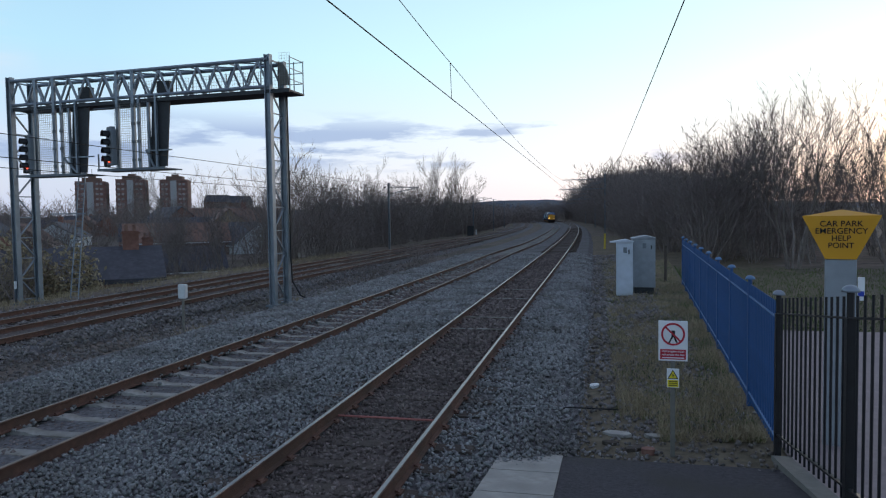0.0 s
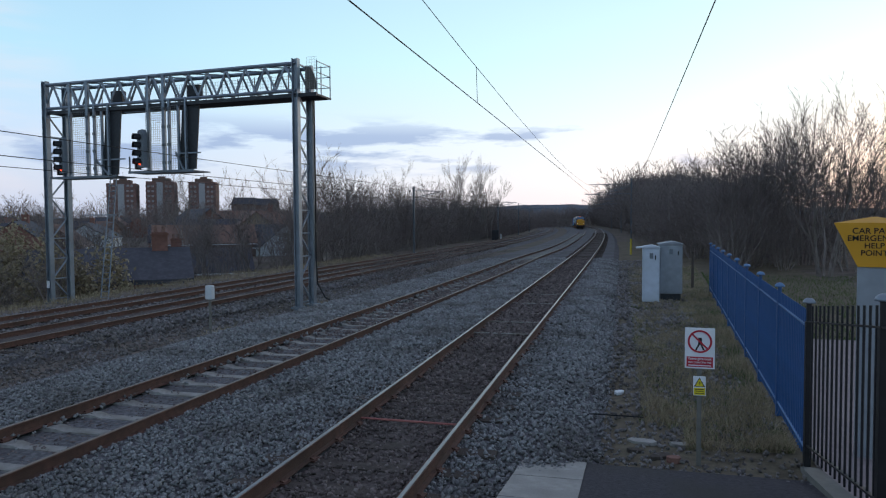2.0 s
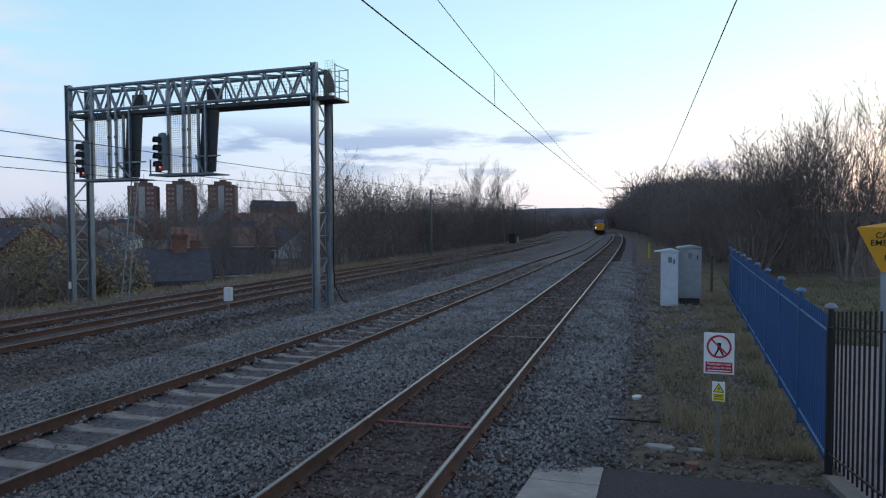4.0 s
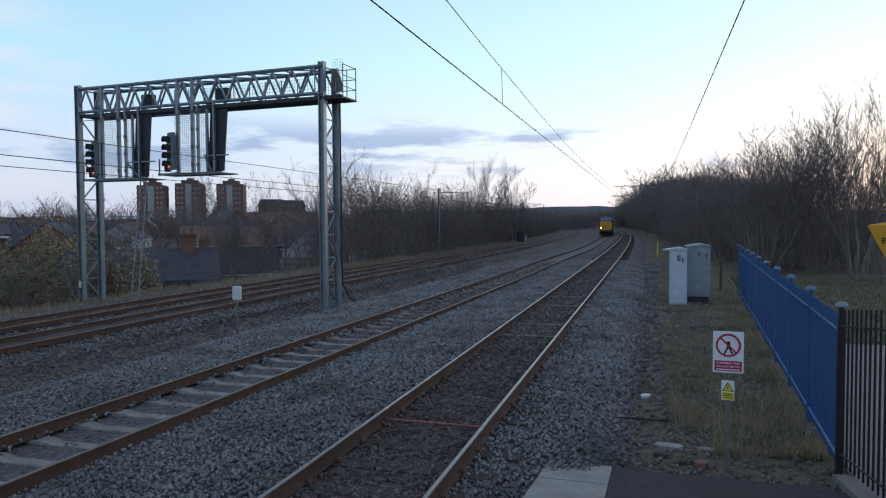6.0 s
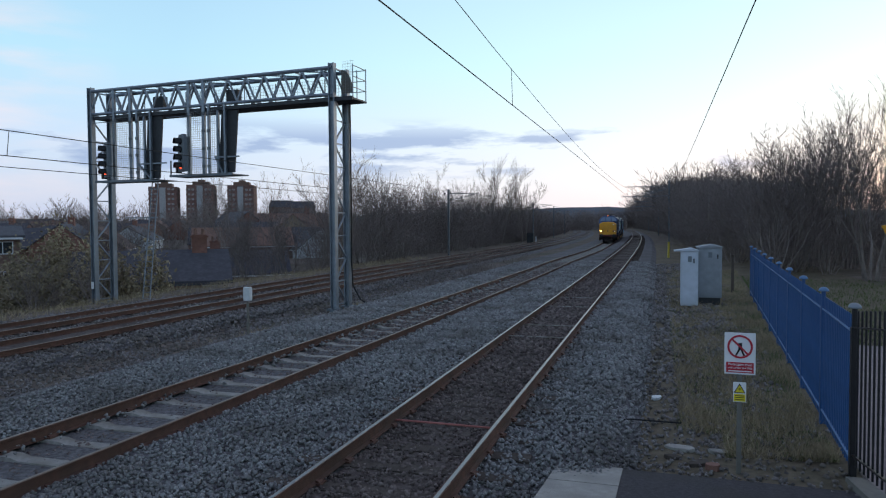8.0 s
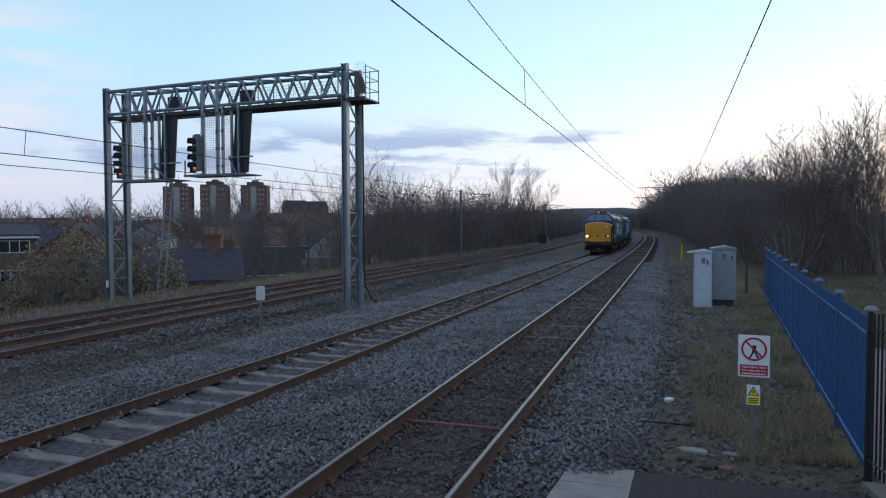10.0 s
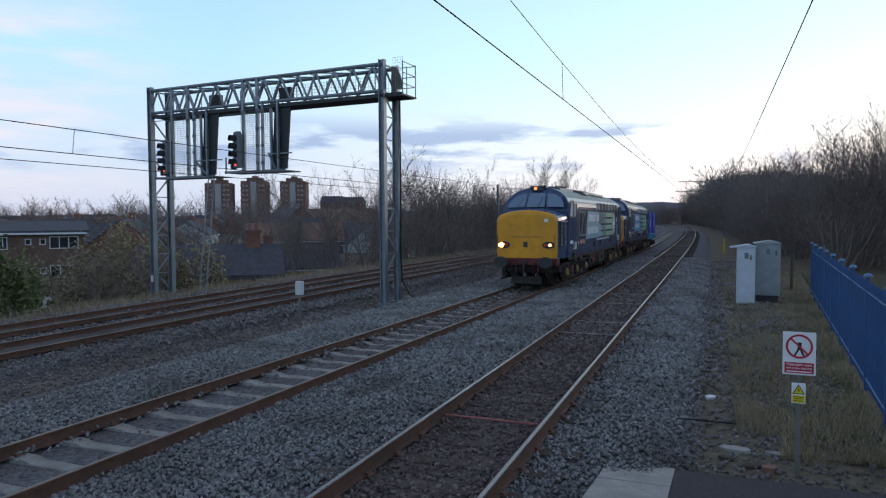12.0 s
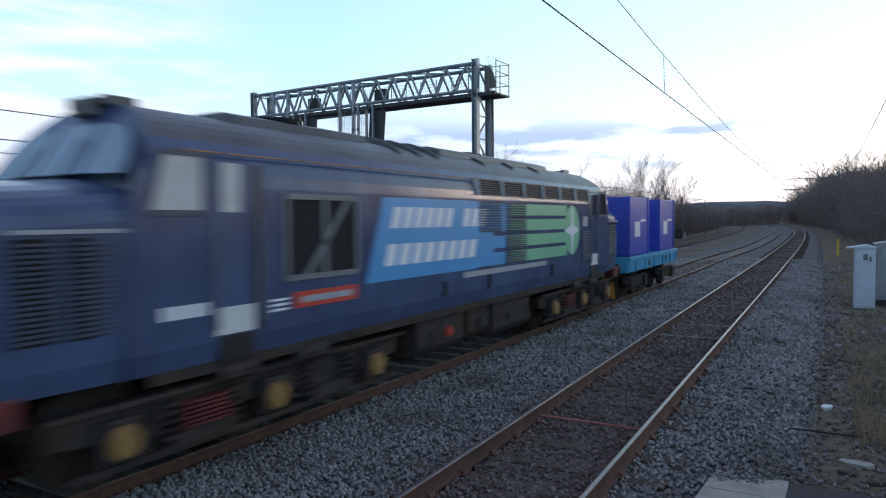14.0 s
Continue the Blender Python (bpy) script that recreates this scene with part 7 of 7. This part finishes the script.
stones("ballast_stones", "old dull ballast stones on the slope and along the verge", "stone_old", [(c2, -8.6, -4.0, "land"), (c3, -5.6, 2.6, -0.96), (c1, 2.5, 4.7, "land")], 43000, 9)


def strew(name, label, mat, count, seed, spot, tall, wide, lean):
    r = np.random.RandomState(seed)
    p = np.array([spot(r) for _ in range(count)])
    h = r.uniform(tall[0], tall[1], count)[:, None]
    a = r.uniform(0, 6.283, count)
    side = np.stack([np.cos(a), np.sin(a), np.zeros(count)], 1) * (r.uniform(wide[0], wide[1], count)[:, None])
    tip = p + np.stack([r.normal(0, lean, count), r.normal(0, lean, count), np.ones(count)], 1) * h
    midp = p * 0.45 + tip * 0.55 + np.array([0, 0, 0.06]) * h
    v = np.stack([p - side, p + side, midp + side * 0.7, midp - side * 0.7, tip + side * 0.1, tip - side * 0.1], 1).reshape(-1, 3)
    f = np.array([(0, 1, 2, 3), (3, 2, 4, 5)])
    faces = (f[None] + (np.arange(count) * 6)[:, None, None]).reshape(-1, 4)
    tagged(new(name, quad_mesh(name, v, faces, mat)), label, "grass", kind="stuff")


def verge_spot(lo, hi, clump):
    def spot(r):
        while True:
            y = 9.1 + (r.uniform() ** 1.6) * 34
            edge = 2.05 + (y - 8.6) * 0.062 - 0.05
            x = r.uniform(lo + 0.35, edge if hi is None else hi)
            if hi is None and y < 10 and x < 0.8:
                continue
            n = noise.noise(Vector((x * 1.3, y * 0.8, clump)))
            if n > r.uniform(-0.45, 0.35):
                return x, y, land(x, y) - 0.01
    return spot


strew("grass", "short green grass on the verge beside the fence", "blade", 17000, 4, verge_spot(-0.1, None, 1.0), (0.03, 0.11), (0.003, 0.006), 0.35)
strew("dry_grass", "pale dry grass tufts on the verge beside the fence", "dry", 34000, 5, verge_spot(-0.05, None, 9.0), (0.05, 0.20), (0.002, 0.005), 0.45)


def meadow(r):
    x, y = r.uniform(2.6, 22), 17.5 + r.uniform() ** 1.4 * 20
    x = max(x, 2.05 + (y - 8.6) * 0.062 + 0.1)
    return x, y, land(x, y)


strew("grass", "green grass beyond the car park", "blade", 24000, 6, meadow, (0.05, 0.14), (0.006, 0.012), 0.4)


def bank(r):
    y = r.uniform(9, 70)
    x = c4(y) - r.uniform(3.4, 8.0)
    return x, y, land(x, y)


strew("dry_grass", "pale dead grass along the goods tracks", "dry", 9000, 7, bank, (0.1, 0.34), (0.006, 0.014), 0.5)


def six_foot(r):
    while True:
        y = r.uniform(9, 46)
        x = r.uniform(-13.5, -9.3)
        if noise.noise(Vector((x * 0.5, y * 0.3, 4))) > 0.12:
            return x, y, land(x, y)


strew("dry_grass", "dead grass tufts between the running and goods tracks", "dry", 7000, 8, six_foot, (0.05, 0.22), (0.004, 0.009), 0.5)


# ---- small lineside clutter ----
def clutter():
    for y, mat in ((8.85, "bond"), (16.3, "sleeper"), (18.2, "sleeper"), (22.4, "sleeper"), (25.2, "sleeper")):
        T = Shape()
        c = c1(y)
        T.tube((c - 0.72, y, -0.125), (c - 0.2, y + 0.02, -0.13), 0.016, 0.016, 6).tube((c - 0.2, y + 0.02, -0.13), (c + 0.72, y - 0.02, -0.12), 0.016, 0.016, 6)
        tagged(part("bond_cable", T, mat), "faded red bonding cable across the track" if mat == "bond" else "pale cross bar between the rails", "cable", group="cross bonds")
    rnd = random.Random(3)
    for x, y, l, w, turn, mat, label in ((0.25, 9.3, 0.5, 0.2, -25, "slab", "broken pale concrete slab lying on the ballast"), (0.72, 9.25, 0.28, 0.16, 10, "sleeper", "small broken concrete piece on the ballast"),
                                         (0.45, 8.75, 0.34, 0.2, 40, "sleeper_old", "dark broken timber piece on the ballast"), (-0.05, 11.9, 0.26, 0.14, 60, "plastic_pale", "crumpled pale litter on the ballast"),
                                         (0.6, 8.6, 0.2, 0.14, -15, "brick", "broken red brick on the ballast"), (0.15, 8.9, 0.22, 0.15, 15, "sleeper_old", "dark broken timber piece on the ballast")):
        s = Shape()
        n = 7
        ring = [(l / 2 * math.cos(2 * math.pi * i / n) * rnd.uniform(0.75, 1.1), w / 2 * math.sin(2 * math.pi * i / n) * rnd.uniform(0.75, 1.1)) for i in range(n)]
        s.prism(ring, 0.0, 0.05 if mat != "brick" else 0.08, axis="z")
        tagged(part("debris", s, mat, at=pose(x, y, land(x, y) - 0.005, rnd.uniform(-6, 6), rnd.uniform(-6, 6), turn), bevel=0.006), label, "debris", group="lineside debris")
    # loose black cables on the ballast
    for pts, r in (([(-4.9, 8.6, -0.27), (-4.6, 8.2, -0.25), (-4.1, 8.5, -0.24), (-3.9, 9.4, -0.2)], 0.018), ([(-9.2, 13.5, -0.5), (-9.8, 12.6, -0.6), (-10.8, 11.0, -0.85), (-11.5, 10.6, -0.95)], 0.02),
                   ([(-1.0, 9.8, -0.22), (-0.4, 10.2, -0.24), (0.3, 10.3, -0.27)], 0.012), ([(-4.8, 18.0, -0.25), (-4.3, 17.2, -0.23), (-4.1, 16.4, -0.2)], 0.02)):
        s = Shape()
        for a, b in zip(pts, pts[1:]):
            s.tube(a, b, r, r, 6)
        tagged(part("loose_cable", s, "cable"), "loose black cable lying on the ballast", "cable", group="loose cables")
    for x, y, h, r, mat, name, label in ((0.62, 59.0, 1.3, 0.09, "yellow_post", "yellow_post", "short yellow marker post beside the track"), (2.75, 29.8, 1.5, 0.06, "sleeper_old", "timber_post", "dark leaning timber post at the fence's end"),
                                         (3.6, 58.0, 5.0, 0.09, "bark", "timber_pole", "tall dark timber pole at the wood's edge")):
        s = Shape()
        s.tube((0, 0, -0.5), (0.02, 0, h), r, r * 0.85, 8)
        tagged(part(name, s, mat, at=pose(x, y, land(x, y))), label, "post")
    # ground signal box beside the goods track
    T = thing("relay_box", "small dark relay box with a pale post beside the goods track", "relay box", pose(-23.0, 127, -1.2))
    s = Shape()
    s.box(-0.6, 0.6, -0.4, 0.4, 0, 1.9)
    part("body", s, "dark", T, bevel=0.03)
    s = Shape()
    s.box(0.9, 1.1, -0.1, 0.1, 0, 1.2)
    part("pale_post", s, "plastic_pale", T)


clutter()
def clock(t):
    """Where the leading nose is at t, between the rows of FRONT."""
    for (a, ya), (b, yb) in zip(FRONT, FRONT[1:]):
        if a <= t <= b:
            return mixf(ya, yb, (t - a) / (b - a))
    return FRONT[-1][1]


def motions():
    for ob, back, reach in ((lead_loco, HALF, 5.65), (second_loco, PITCH + HALF, 5.65), (wagon, 2 * PITCH + 3.7, 2.2)):
        walk(ob, [(t, on_track(y + back, reach)) for t, y in FRONT])
        # wheels roll with the way that the train has gone
        for w in [c for c in ob.children if c.name.startswith("wheelset")]:
            r, at = w.location.z, w.location.copy()
            rows = []
            for i in range(14 * FPS + 1):
                gone = FRONT[0][1] - clock(i / FPS)
                rows.append((i / FPS, Matrix.Translation(at) @ Matrix.Rotation(gone / r, 4, "X")))
            walk(w, rows)


motions()
